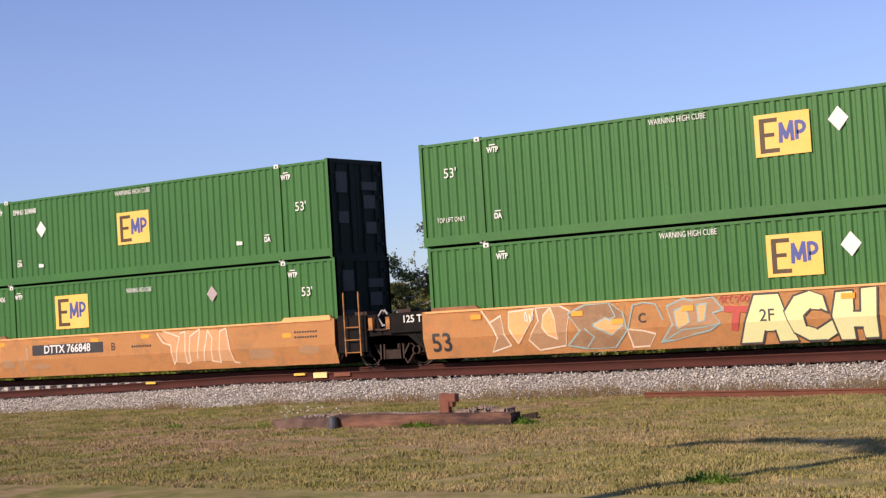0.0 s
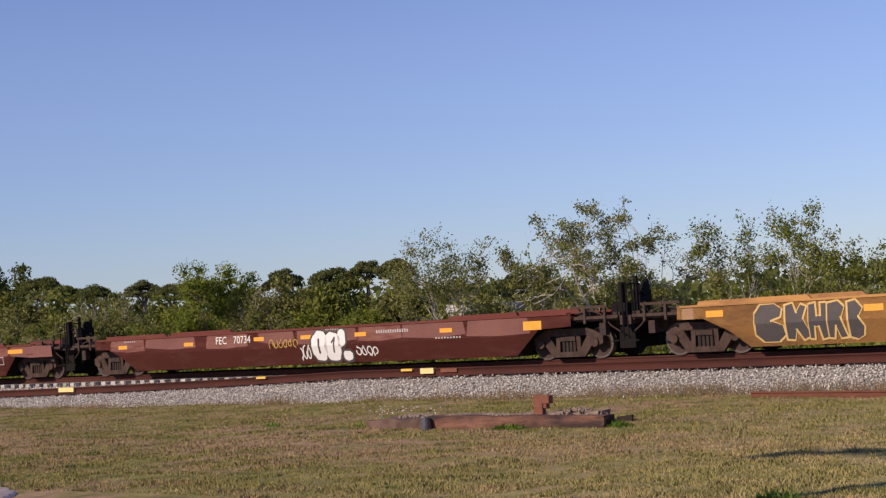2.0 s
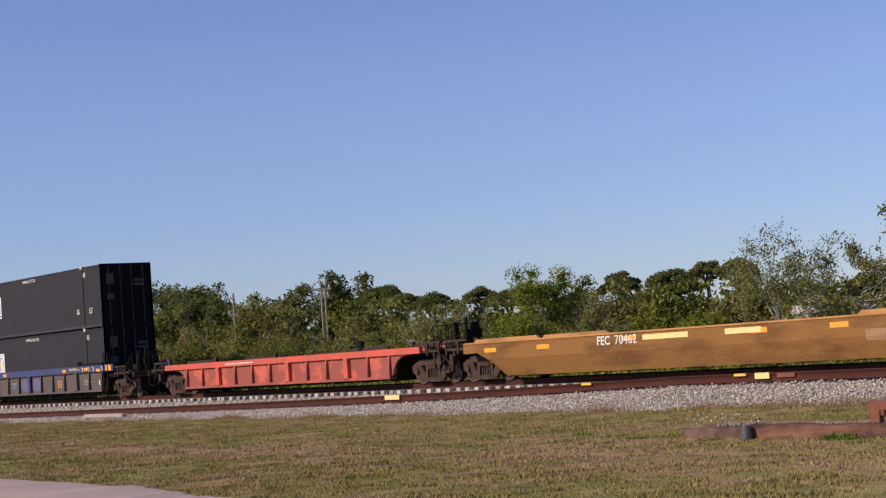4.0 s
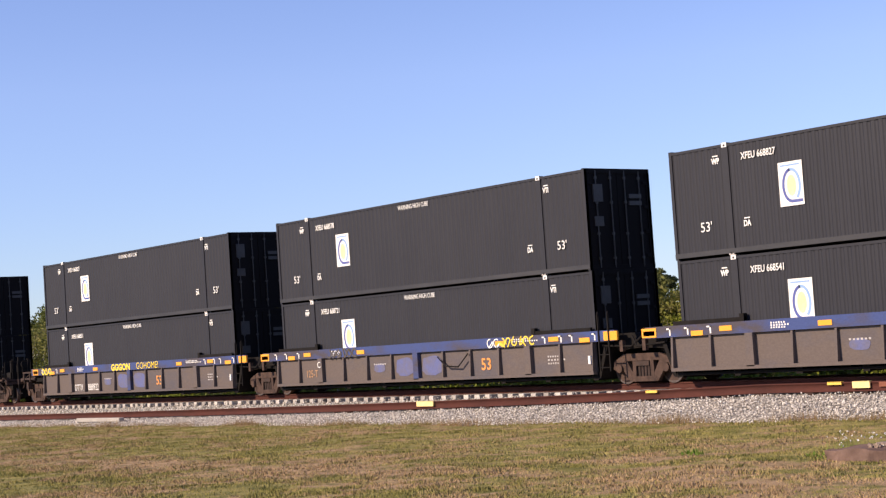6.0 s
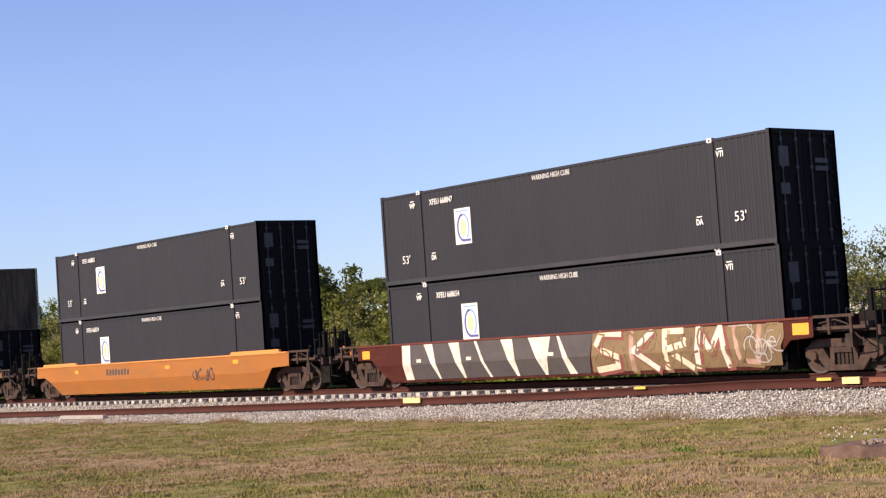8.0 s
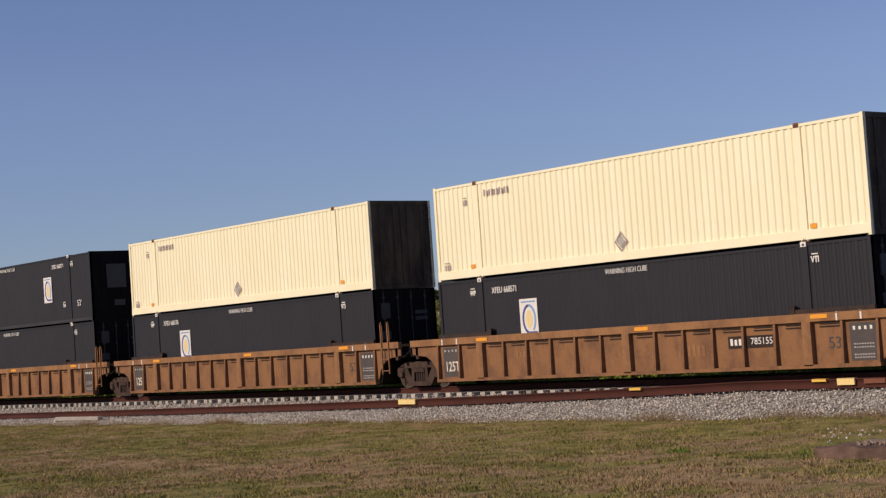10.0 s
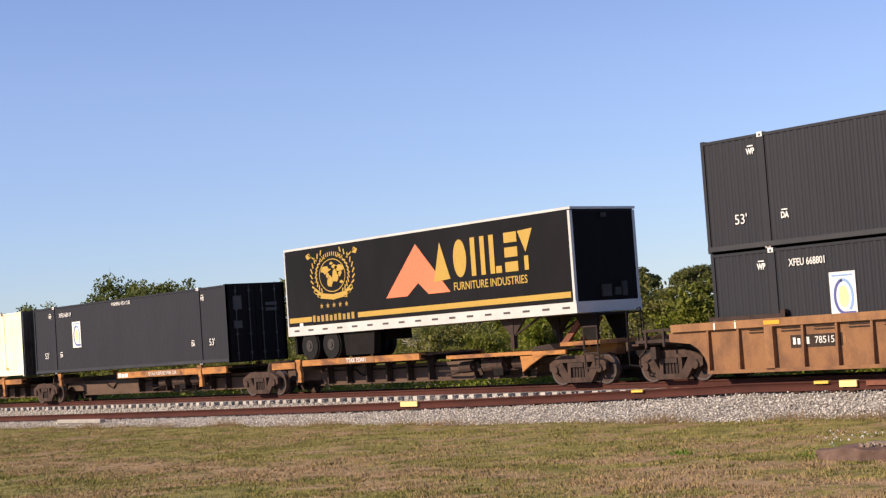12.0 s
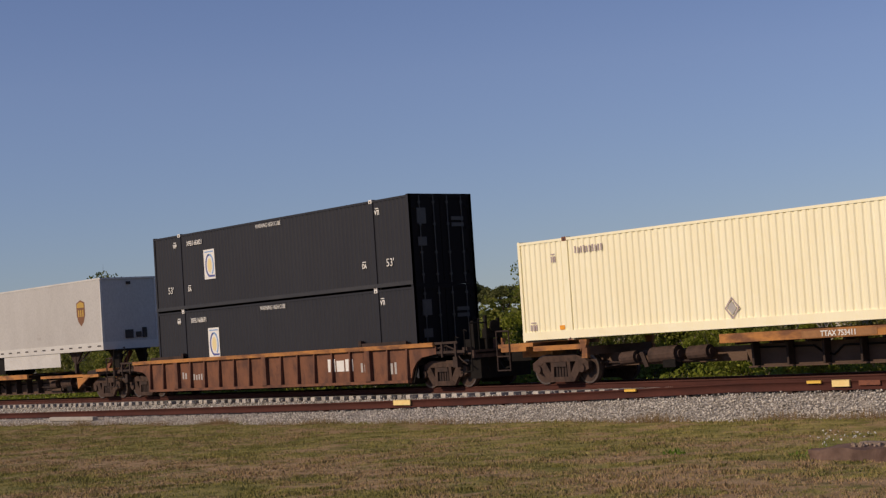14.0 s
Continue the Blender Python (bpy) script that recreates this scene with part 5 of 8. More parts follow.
def container_shell(ob, paint, door, plain_end=False, depth=0.036, pitch=0.275):
    hl, hw, h = CON_L / 2, CON_W / 2, CON_H
    posts = (-6.1, 6.1)
    sill = 0.17 if paint == "black" else 0.28
    spans = [(-hl + 0.10, posts[0] - 0.11), (posts[0] + 0.11, posts[1] - 0.11), (posts[1] + 0.11, hl - 0.10)]
    for side in (-1, 1):
        bm = bmesh.new()
        for a, b in spans:
            corrugated(bm, a, b, sill, h - 0.10, side * (hw - 0.012), side, pitch, depth)
        part("side_panel", bm, paint, ob)
        bm = bmesh.new()
        box(bm, -hl, hl, min(side * (hw - 0.09), side * (hw + 0.014)), max(side * (hw - 0.09), side * (hw + 0.014)), 0.045, sill)
        part("bottom_rail", bm, "blackrail" if paint == "black" else paint, ob)
        bm = bmesh.new()
        box(bm, -hl, hl, min(side * (hw - 0.09), side * hw), max(side * (hw - 0.09), side * hw), h - 0.10, h - 0.03)
        part("top_rail", bm, paint, ob)
        for x in (*posts, -hl + 0.05, hl - 0.05):
            w = 0.11 if abs(x) < 7 else 0.05
            bm = bmesh.new()
            box(bm, x - w, x + w, min(side * (hw - 0.10), side * (hw + 0.003)), max(side * (hw - 0.10), side * (hw + 0.003)), 0.0, h - 0.006)
            part("post", bm, paint, ob)
        for x in posts:
            for z in (0.0, h - 0.118):
                bm = bmesh.new()
                box(bm, x - 0.085, x + 0.085, min(side * (hw - 0.16), side * (hw + 0.012)), max(side * (hw - 0.16), side * (hw + 0.012)), z, z + 0.118)
                casting = part("corner_casting", bm, "rustblock" if paint == "cream" else "dim" if z == 0 else "white", ob)
                bm = bmesh.new()
                box(bm, x - 0.03, x + 0.035, min(side * (hw + 0.008), side * (hw + 0.014)), max(side * (hw + 0.008), side * (hw + 0.014)), z + 0.02, z + 0.075)
                part("casting_slot", bm, "blacklet", casting)
    bm = bmesh.new()
    n = 24
    ridge = []
    for i in range(n):
        a = -hl + 0.06 + i * (CON_L - 0.12) / n
        w = (CON_L - 0.12) / n
        z = h - 0.045 if i % 2 else h - 0.03
        ridge += [(a + 0.02, z), (a + w - 0.02, z)]
    prism(bm, [(-hl + 0.06, h - 0.08), (hl - 0.06, h - 0.08)] + ridge[::-1], -hw + 0.08, hw - 0.08)
    part("roof", bm, paint, ob)
    bm = bmesh.new()
    box(bm, -hl + 0.02, hl - 0.02, -hw + 0.08, hw - 0.08, 0.03, 0.14)
    part("floor", bm, "under", ob)
    for s in (-1, 1):
        bm = bmesh.new()
        a, b = s * (hl - 0.09), s * hl
        for y0, y1, z0, z1 in ((-hw + 0.004, -hw + 0.13, 0.002, h - 0.001), (hw - 0.13, hw - 0.004, 0.002, h - 0.001), (-hw + 0.13, hw - 0.13, 0.002, 0.13), (-hw + 0.13, hw - 0.13, h - 0.13, h - 0.001)):
            box(bm, min(a, b), max(a, b), y0, y1, z0, z1)
        # the front end wears the shade-darkened copy of the paint
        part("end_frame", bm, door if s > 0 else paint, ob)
        if s > 0 and not plain_end:
            for k in (-1, 1):
                bm = bmesh.new()
                y0, y1 = sorted((k * 0.012, k * (hw - 0.13)))
                box(bm, hl - 0.075, hl - 0.035, y0, y1, 0.13, h - 0.13)
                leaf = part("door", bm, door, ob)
                for r in (0.28, 0.86):
                    bm = bmesh.new()
                    rod(bm, (hl - 0.01, k * r, 0.06), (hl - 0.01, k * r, h - 0.06), 0.02, 0.02, 8)
                    for z in (0.30, 1.0, 1.9, 2.6):
                        box(bm, hl - 0.036, hl + 0.004, k * r - 0.05, k * r + 0.05, z, z + 0.07)
                    part("lock_rod", bm, "lockrod" if door == "blackshade" else door, leaf)
                for z in (0.35, 1.05, 1.75, 2.45):
                    bm = bmesh.new()
                    box(bm, hl - 0.05, hl + 0.006, k * (hw - 0.2) - 0.08, k * (hw - 0.2) + 0.08, z, z + 0.09)
                    part("hinge", bm, door, leaf)
        else:
            bm = bmesh.new()
            fold = []
            for i in range(7):
                y = -1.05 + i * 0.30
                fold += [(hl - 0.05, y), (hl - 0.02, y + 0.04), (hl - 0.02, y + 0.13), (hl - 0.05, y + 0.17)]
            outline = [(s * x, y) for x, y in [(hl - 0.08, -hw + 0.13), (hl - 0.05, -hw + 0.13)] + fold + [(hl - 0.05, hw - 0.13), (hl - 0.08, hw - 0.13)]]
            prism(bm, outline, 0.13, h - 0.13)
            for v in bm.verts:
                v.co = Vector((v.co.x, v.co.z, v.co.y))
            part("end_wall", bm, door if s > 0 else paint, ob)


NEAR = -CON_W / 2 - 0.006


def small_mark(ob, x, z, wide=0.24, material="white", text=None):
    """A short overlined stencil."""
    if text:
        words(text, x, z, 0.21, material, ob, NEAR, "stencil", width=0.80, bold=0.008)
    bm = bmesh.new()
    box(bm, x - wide * 0.4, x + wide * 0.4, NEAR, NEAR + 0.006, z + 0.125, z + 0.155)
    if not text:
        for k in (-0.42, -0.05, 0.28):
            box(bm, x + k * wide, x + k * wide + wide * 0.22, NEAR, NEAR + 0.006, z - 0.09, z + 0.08)
    part("stencil", bm, material, ob)


def swoosh_logo(ob, x, z, w=0.76, h=1.10):
    """White panel with a blue and gold ring."""
    bm = bmesh.new()
    box(bm, x, x + w, NEAR, NEAR + 0.006, z, z + h)
    panel = part("logo_panel", bm, "white", ob, "white panel with a blue curve and a gold oval")
    cx, cz = x + w * 0.52, z + h * 0.46
    bm = bmesh.new()
    stroke(bm, ring_points(cx, cz, w * 0.34, h * 0.36, 100, 268, 14) + [(x + w * 0.92, z + h * 0.10)], 0.075, NEAR - 0.004, 0.003)
    part("dark_curve", bm, "blue", panel)
    bm = bmesh.new()
    stroke(bm, ring_points(cx, cz, w * 0.34, h * 0.36, 100, -50, 14), 0.075, NEAR - 0.004, 0.003)
    box(bm, x + w * 0.1, x + w * 0.9, NEAR - 0.004, NEAR, z + h * 0.90, z + h * 0.94)
    part("light_curve", bm, "lightblue", panel)
    bm = bmesh.new()
    plate(bm, ring_points(cx, cz, w * 0.19, h * 0.24, 0, 345, 20), NEAR - 0.004, 0.003)
    part("oval", bm, "palegold", panel)


def square_logo(ob, x, z, w=1.44, h=1.03):
    """Yellow panel with a dark three-armed comb, a blue zigzag and a blue hook."""
    bm = bmesh.new()
    box(bm, x, x + w, NEAR, NEAR + 0.006, z, z + h)
    panel = part("logo_panel", bm, "logoyellow", ob, "yellow panel with dark and blue shapes")
    y = NEAR - 0.004
    bm = bmesh.new()
    for a, b, c, d in ((0.09, 0.18, 0.08, 0.90), (0.18, 0.42, 0.80, 0.90), (0.18, 0.36, 0.46, 0.55), (0.18, 0.44, 0.08, 0.18)):
        box(bm, x + a * w, x + b * w, y, y + 0.003, z + c * h, z + d * h)
    part("dark_shape", bm, "brownprint", panel)
    bm = bmesh.new()
    stroke(bm, [(x + a * w, z + b * h) for a, b in ((0.47, 0.32), (0.48, 0.74), (0.57, 0.40), (0.67, 0.76), (0.68, 0.34))], 0.10, y, 0.003)
    part("blue_zigzag", bm, "blue", panel)
    bm = bmesh.new()
    stroke(bm, [(x + 0.76 * w, z + 0.36 * h)] + [(x + 0.76 * w, z + 0.74 * h)] + ring_points(x + 0.80 * w, z + 0.62 * h, 0.10 * w, 0.12 * h, 80, -100, 8), 0.09, y - 0.0008, 0.003)
    part("blue_hook", bm, "blue", panel)


def diamond(ob, x, z, r=0.24, material="white"):
    bm = bmesh.new()
    plate(bm, [(x - r, z), (x, z - r * 1.15), (x + r, z), (x, z + r * 1.15)], NEAR)
    part("placard", bm, material, ob, "diamond-shaped placard")


def black_container(number, at_front=False, plain=False):
    ob = thing("shipping_container", "black corrugated 53-foot shipping container with white markings", "shipping container", group="containers on the train")
    container_shell(ob, "black", "blackshade", plain, 0.016, 0.22)
    words("53'", -6.9, 0.78, 0.36, "white", ob, NEAR)
    words("53'", 6.97, 0.80, 0.36, "white", ob, NEAR)
    for x, z, text in ((-6.43, 2.45, "WP"), (-5.5, 0.76, "DA"), (5.58, 0.78, "DA"), (6.43, 2.45, "VTI")):
        small_mark(ob, x, z, text=text)
    words("WARNING HIGH CUBE", 0.05, 2.67, 0.21, "white", ob, NEAR, width=0.74)
    nx, lx = (4.54, 3.67) if at_front else (-5.56, -4.38)
    words("XFEU " + number, nx, 2.475, 0.25, "white", ob, NEAR, align="LEFT", width=0.80, bold=0.003)
    swoosh_logo(ob, lx, 1.05 if not at_front else 0.98)
    if plain:
        bm = bmesh.new()
        hl = CON_L / 2
        box(bm, hl + 0.001, hl + 0.006, -0.55, 0.35, 1.35, 2.35)
        part("end_logo", bm, "faint", ob, "dull grey emblem panel on the end wall")
        bm = bmesh.new()
        box(bm, hl + 0.001, hl + 0.006, -0.25, 0.25, 0.6, 0.85)
        part("end_plate", bm, "faint", ob)
    else:
        hl = CON_L / 2 + 0.006
        for y, z, w, h in ((-0.98, 1.95, 0.36, 0.5), (-0.98, 1.25, 0.34, 0.28), (0.42, 2.05, 0.5, 0.12), (0.42, 1.85, 0.5, 0.12)):
            bm = bmesh.new()
            box(bm, hl - 0.04, hl + 0.002, y, y + w, z, z + h)
            part("door_placard", bm, "faint", ob)
    return ob


def green_container(layout):
    ob = thing("shipping_container", "green corrugated 53-foot shipping container with yellow logo panel", "shipping container", group="containers on the train")
    container_shell(ob, "green", "greenshade", False)
    for y, z, w, h in ((-0.95, 1.9, 0.5, 0.62), (0.25, 2.0, 0.7, 0.25), (0.3, 1.45, 0.55, 0.4), (-0.9, 1.0, 0.45, 0.35), (0.35, 0.7, 0.5, 0.35)):
        bm = bmesh.new()
        box(bm, CON_L / 2 - 0.034, CON_L / 2 + 0.008, y, y + w, z, z + h)
        part("door_placard", bm, "faint", ob)
    low53 = 1.95 if layout == 2 else 1.57
    words("53'", -7.05, (2.0 if layout == 3 else 0.55 if layout == 4 else low53), 0.38, "white", ob, NEAR)
    words("53'", 6.97, low53, 0.38, "white", ob, NEAR)
    for x, z in ((-5.6 if layout in (3, 4) else -6.5 if layout == 1 else -5.75, 2.50), (-5.55, 0.70), (5.6, 0.70), (6.45, 2.48)):
        small_mark(ob, x, z, text="WTP" if z > 2 else "DA")
    words("WARNING HIGH CUBE", 0.0, 2.66 if layout != 2 else 2.42, 0.21, "white", ob, NEAR, width=0.74 if layout != 2 else 0.52)
    if layout == 1:
        words("EMHU 269848", -5.76, 2.465, 0.24, "white", ob, NEAR, align="LEFT", width=0.80, bold=0.003)
        diamond(ob, -4.4, 1.82)
        square_logo(ob, -0.77, 1.01)
        bars(ob, 4.35, 0.62, 0.24, 0.12, 2, "white", NEAR, slim=0.95)
        bars(ob, -4.6, 0.55, 0.24, 0.12, 2, "white", NEAR, slim=0.95)
    elif layout == 2:
        words("EMHU 644406", -7.6, 2.465, 0.24, "white", ob, NEAR, align="LEFT", width=0.80, bold=0.003)
        square_logo(ob, -3.96, 1.35, 1.58, 1.10)
        diamond(ob, 3.16, 2.12, 0.22, "mauve")
    else:
        square_logo(ob, 2.09, 1.46 if layout == 3 else 1.43)
        diamond(ob, 4.25, 2.18 if layout == 3 else 2.1, 0.26)
        if layout == 3:
            words("TOP LIFT ONLY", -7.1, 0.72, 0.19, "white", ob, NEAR, width=0.72)
    return ob


def cream_container():
    ob = thing("shipping_container", "cream-white corrugated 53-foot shipping container", "shipping container", group="containers on the train")
    container_shell(ob, "cream", "creamshade", False, 0.026, 0.235)
    bars(ob, -5.7, 2.40, 1.15, 0.20, 10, "mauve", NEAR, slim=0.45)
    small_mark(ob, -6.6, 2.3, 0.2, "mauve")
    small_mark(ob, -7.6, 0.4, 0.3, "mauve")
    bm = bmesh.new()
    r = 0.22
    for a, b in (((-r, 0), (0, r * 1.2)), ((0, r * 1.2), (r, 0)), ((r, 0), (0, -r * 1.2)), ((0, -r * 1.2), (-r, 0))):
        stroke(bm, [(-0.12 + a[0], 0.55 + a[1]), (-0.12 + b[0], 0.55 + b[1])], 0.04, NEAR)
    part("placard", bm, "mauve", ob, "outlined diamond placard")
    bm = bmesh.new()
    plate(bm, [(-0.12 - r * 0.7, 0.55), (-0.12, 0.55 - r * 0.8), (-0.12 + r * 0.7, 0.55), (-0.12, 0.55 + r * 0.8)], NEAR)
    part("placard_face", bm, "dim", ob)
    bm = bmesh.new()
    box(bm, 6.3, 6.5, NEAR, NEAR + 0.006, 0.3, 0.42)
    box(bm, -6.5, -6.3, NEAR, NEAR + 0.006, 0.3, 0.42)
    part("label_plate", bm, "reflector", ob)
    return ob


def put_container(ob, front, z):
    place(ob, front - CON_L / 2, z)
    return ob


# ---- the spine cars and trailers ----
def spine_unit(label, where, rear, front, ends, trucks, plates, arms, beam, gear):
    """One platform of a spine car: a centre beam, decks with side sills, arms; plates are (from, to, low, high) of the sills."""
    car = thing("spine_car", label, "spine car", group="cars of the train")
    bm = bmesh.new()
    b0, b1 = beam
    prism(bm, [(b0, 0.84), (b1, 0.84), (b1 - 0.28, 0.29), (b0 + 0.28, 0.29)], -0.36, 0.36)
    box(bm, rear + 0.7, b0 + 0.05, -0.30, 0.30, 0.44, 0.82)
    box(bm, b1 - 0.05, front - 0.7, -0.30, 0.30, 0.60, 0.82)
    part("centre_beam", bm, "spinebeam", car)
    bm = bmesh.new()
    box(bm, b0 + 0.20, b1 - 0.20, -0.44, 0.44, 0.25, 0.29)
    part("beam_flange", bm, "spinebeam", car)
    bm = bmesh.new()
    pipe = [(b0 + 0.3, 0.76), (b0 + 2.3, 0.74), (b0 + 2.55, 0.58), (b0 + 2.9, 0.50), (b0 + 3.2, 0.72), (b1 - 0.5, 0.72)]
    for (x0, p0), (x1, p1) in zip(pipe, pipe[1:]):
        rod(bm, (x0, -0.40, p0), (x1, -0.40, p1), 0.026, 0.026, 6)
    part("brake_pipe", bm, "under", car)
    for x0, x1, z0, z1 in plates:
        for side in (-1, 1):
            bm = bmesh.new()
            box(bm, x0, x1, min(side * 1.34, side * 1.26), max(side * 1.34, side * 1.26), z0, z1)
            box(bm, x0, x1, min(side * 1.26, side * 1.08), max(side * 1.26, side * 1.08), z1 - 0.05, z1)
            box(bm, x0, x1, min(side * 1.26, side * 1.14), max(side * 1.26, side * 1.14), z0, z0 + 0.03)
            part("side_sill", bm, "spine", car)
        bm = bmesh.new()
        box(bm, x0 + 0.03, x1 - 0.03, -1.10, 1.10, z1 - 0.09, z1 - 0.052)
        part("deck", bm, "gear", car)
        k = x0 + 0.45
        while k < x1 - 0.2:
            for side in (-1, 1):
                bm = bmesh.new()
                prism(bm, [(k - 0.04, z1 - 0.09), (k + 0.04, z1 - 0.09), (k + 0.04, z0 - 0.06), (k - 0.04, z0 - 0.06)], min(side * 1.24, side * 0.37), max(side * 1.24, side * 0.37))
                prism(bm, [(k - 0.04, z0 - 0.05), (k + 0.04, z0 - 0.05), (k + 0.03, 0.30), (k - 0.03, 0.30)], min(side * 0.62, side * 0.37), max(side * 0.62, side * 0.37))
                part("deck_bracket", bm, "gear", car)
            k += 1.12
    for x, z0, z1 in arms:
        bm = bmesh.new()
        box(bm, x - 0.11, x + 0.11, -1.25, 1.25, 0.80, 1.04)
        part("cross_arm", bm, "spinebeam", car)
        for side in (-1, 1):
            y0, y1 = sorted((side * 1.36, side * 1.25))
            bm = bmesh.new()
            prism(bm, [(x - 0.10, z0), (x + 0.13, z0), (x + 0.14, z0 + 0.28), (x + 0.07, z1 - 0.22), (x + 0.16, z1), (x - 0.13, z1), (x - 0.13, z1 - 0.3), (x - 0.05, z0 + 0.3)], y0, y1)
            box(bm, x - 0.15, x + 0.15, y0 - 0.012, y1, z1 - 0.05, z1 + 0.03)
            part("arm_bracket", bm, "spine", car)
    # air brake gear hung on the beam
    for k, (dx, z, r, w) in enumerate(((0.0, 0.68, 0.23, 0.95), (1.35, 0.70, 0.19, 0.70), (-1.15, 0.64, 0.18, 0.55))):
        bm = bmesh.new()
        rod(bm, (gear + dx, -0.80, z), (gear + dx + w, -0.80, z + 0.03), r, r, 14)
        rod(bm, (gear + dx - 0.06, -0.80, z), (gear + dx + w + 0.06, -0.80, z + 0.03), r * 0.5, r * 0.5, 10)
        box(bm, gear + dx + w * 0.4, gear + dx + w * 0.6, -0.80, -0.3, z - 0.05, z + 0.12)
        part("air_reservoir", bm, "truck", car)
    bm = bmesh.new()
    rod(bm, (gear - 2.4, -0.72, 0.56), (gear + 2.2, -0.72, 0.50), 0.028, 0.028, 6)
    rod(bm, (gear - 2.2, -0.6, 0.42), (gear - 0.4, -0.7, 0.60), 0.03, 0.03, 6)
    prism(bm, [(gear - 0.55, 0.78), (gear - 0.40, 0.80), (gear - 0.22, 0.40), (gear - 0.36, 0.38)], -0.78, -0.73)
    part("brake_rod", bm, "gear", car)
    bm = bmesh.new()
    box(bm, gear + 0.5, gear + 0.95, -0.98, -0.7, 0.36, 0.62)
    part("valve_box", bm, "under", car)
    for s_, kind, x in ((-1, ends[0], rear), (1, ends[1], front)):
        if kind == "coupler":
            bm = bmesh.new()
            box(bm, min(x - s_ * 1.5, x + s_ * 0.1), max(x - s_ * 1.5, x + s_ * 0.1), -1.34, 1.34, 1.12, 1.23)
            box(bm, min(x - s_ * 1.4, x - s_ * 0.1), max(x - s_ * 1.4, x - s_ * 0.1), -0.5, 0.5, 0.80, 1.12)
            part("end_platform", bm, "spine", car)
            bm = bmesh.new()
            box(bm, min(x - s_ * 0.2, x + s_ * 0.8), max(x - s_ * 0.2, x + s_ * 0.8), -0.17, 0.17, 0.70, 0.98)
            part("coupler", bm, "under", car)
            bm = bmesh.new()
            for xx in (x - s_ * 0.50, x + s_ * 0.05):
                rod(bm, (xx, -1.36, 0.45), (xx, -1.36, 1.63), 0.022, 0.022, 6)
            for zz in (0.47, 0.88, 1.62):
                rod(bm, (x - s_ * 0.50, -1.36, zz), (x + s_ * 0.05, -1.36, zz), 0.022, 0.022, 6)
            part("grab_iron", bm, "gear", car)
        else:
            bm = bmesh.new()
            rod(bm, (x, 0, 0.80), (x, 0, 1.14), 0.62, 0.56, 20)
            rod(bm, (x, 0, 1.14), (x, 0, 1.19), 0.42, 0.36, 20)
            part("articulation", bm, "truck", car)
    for x in trucks:
        add_truck(car, x)
    place(car, where)
    return car


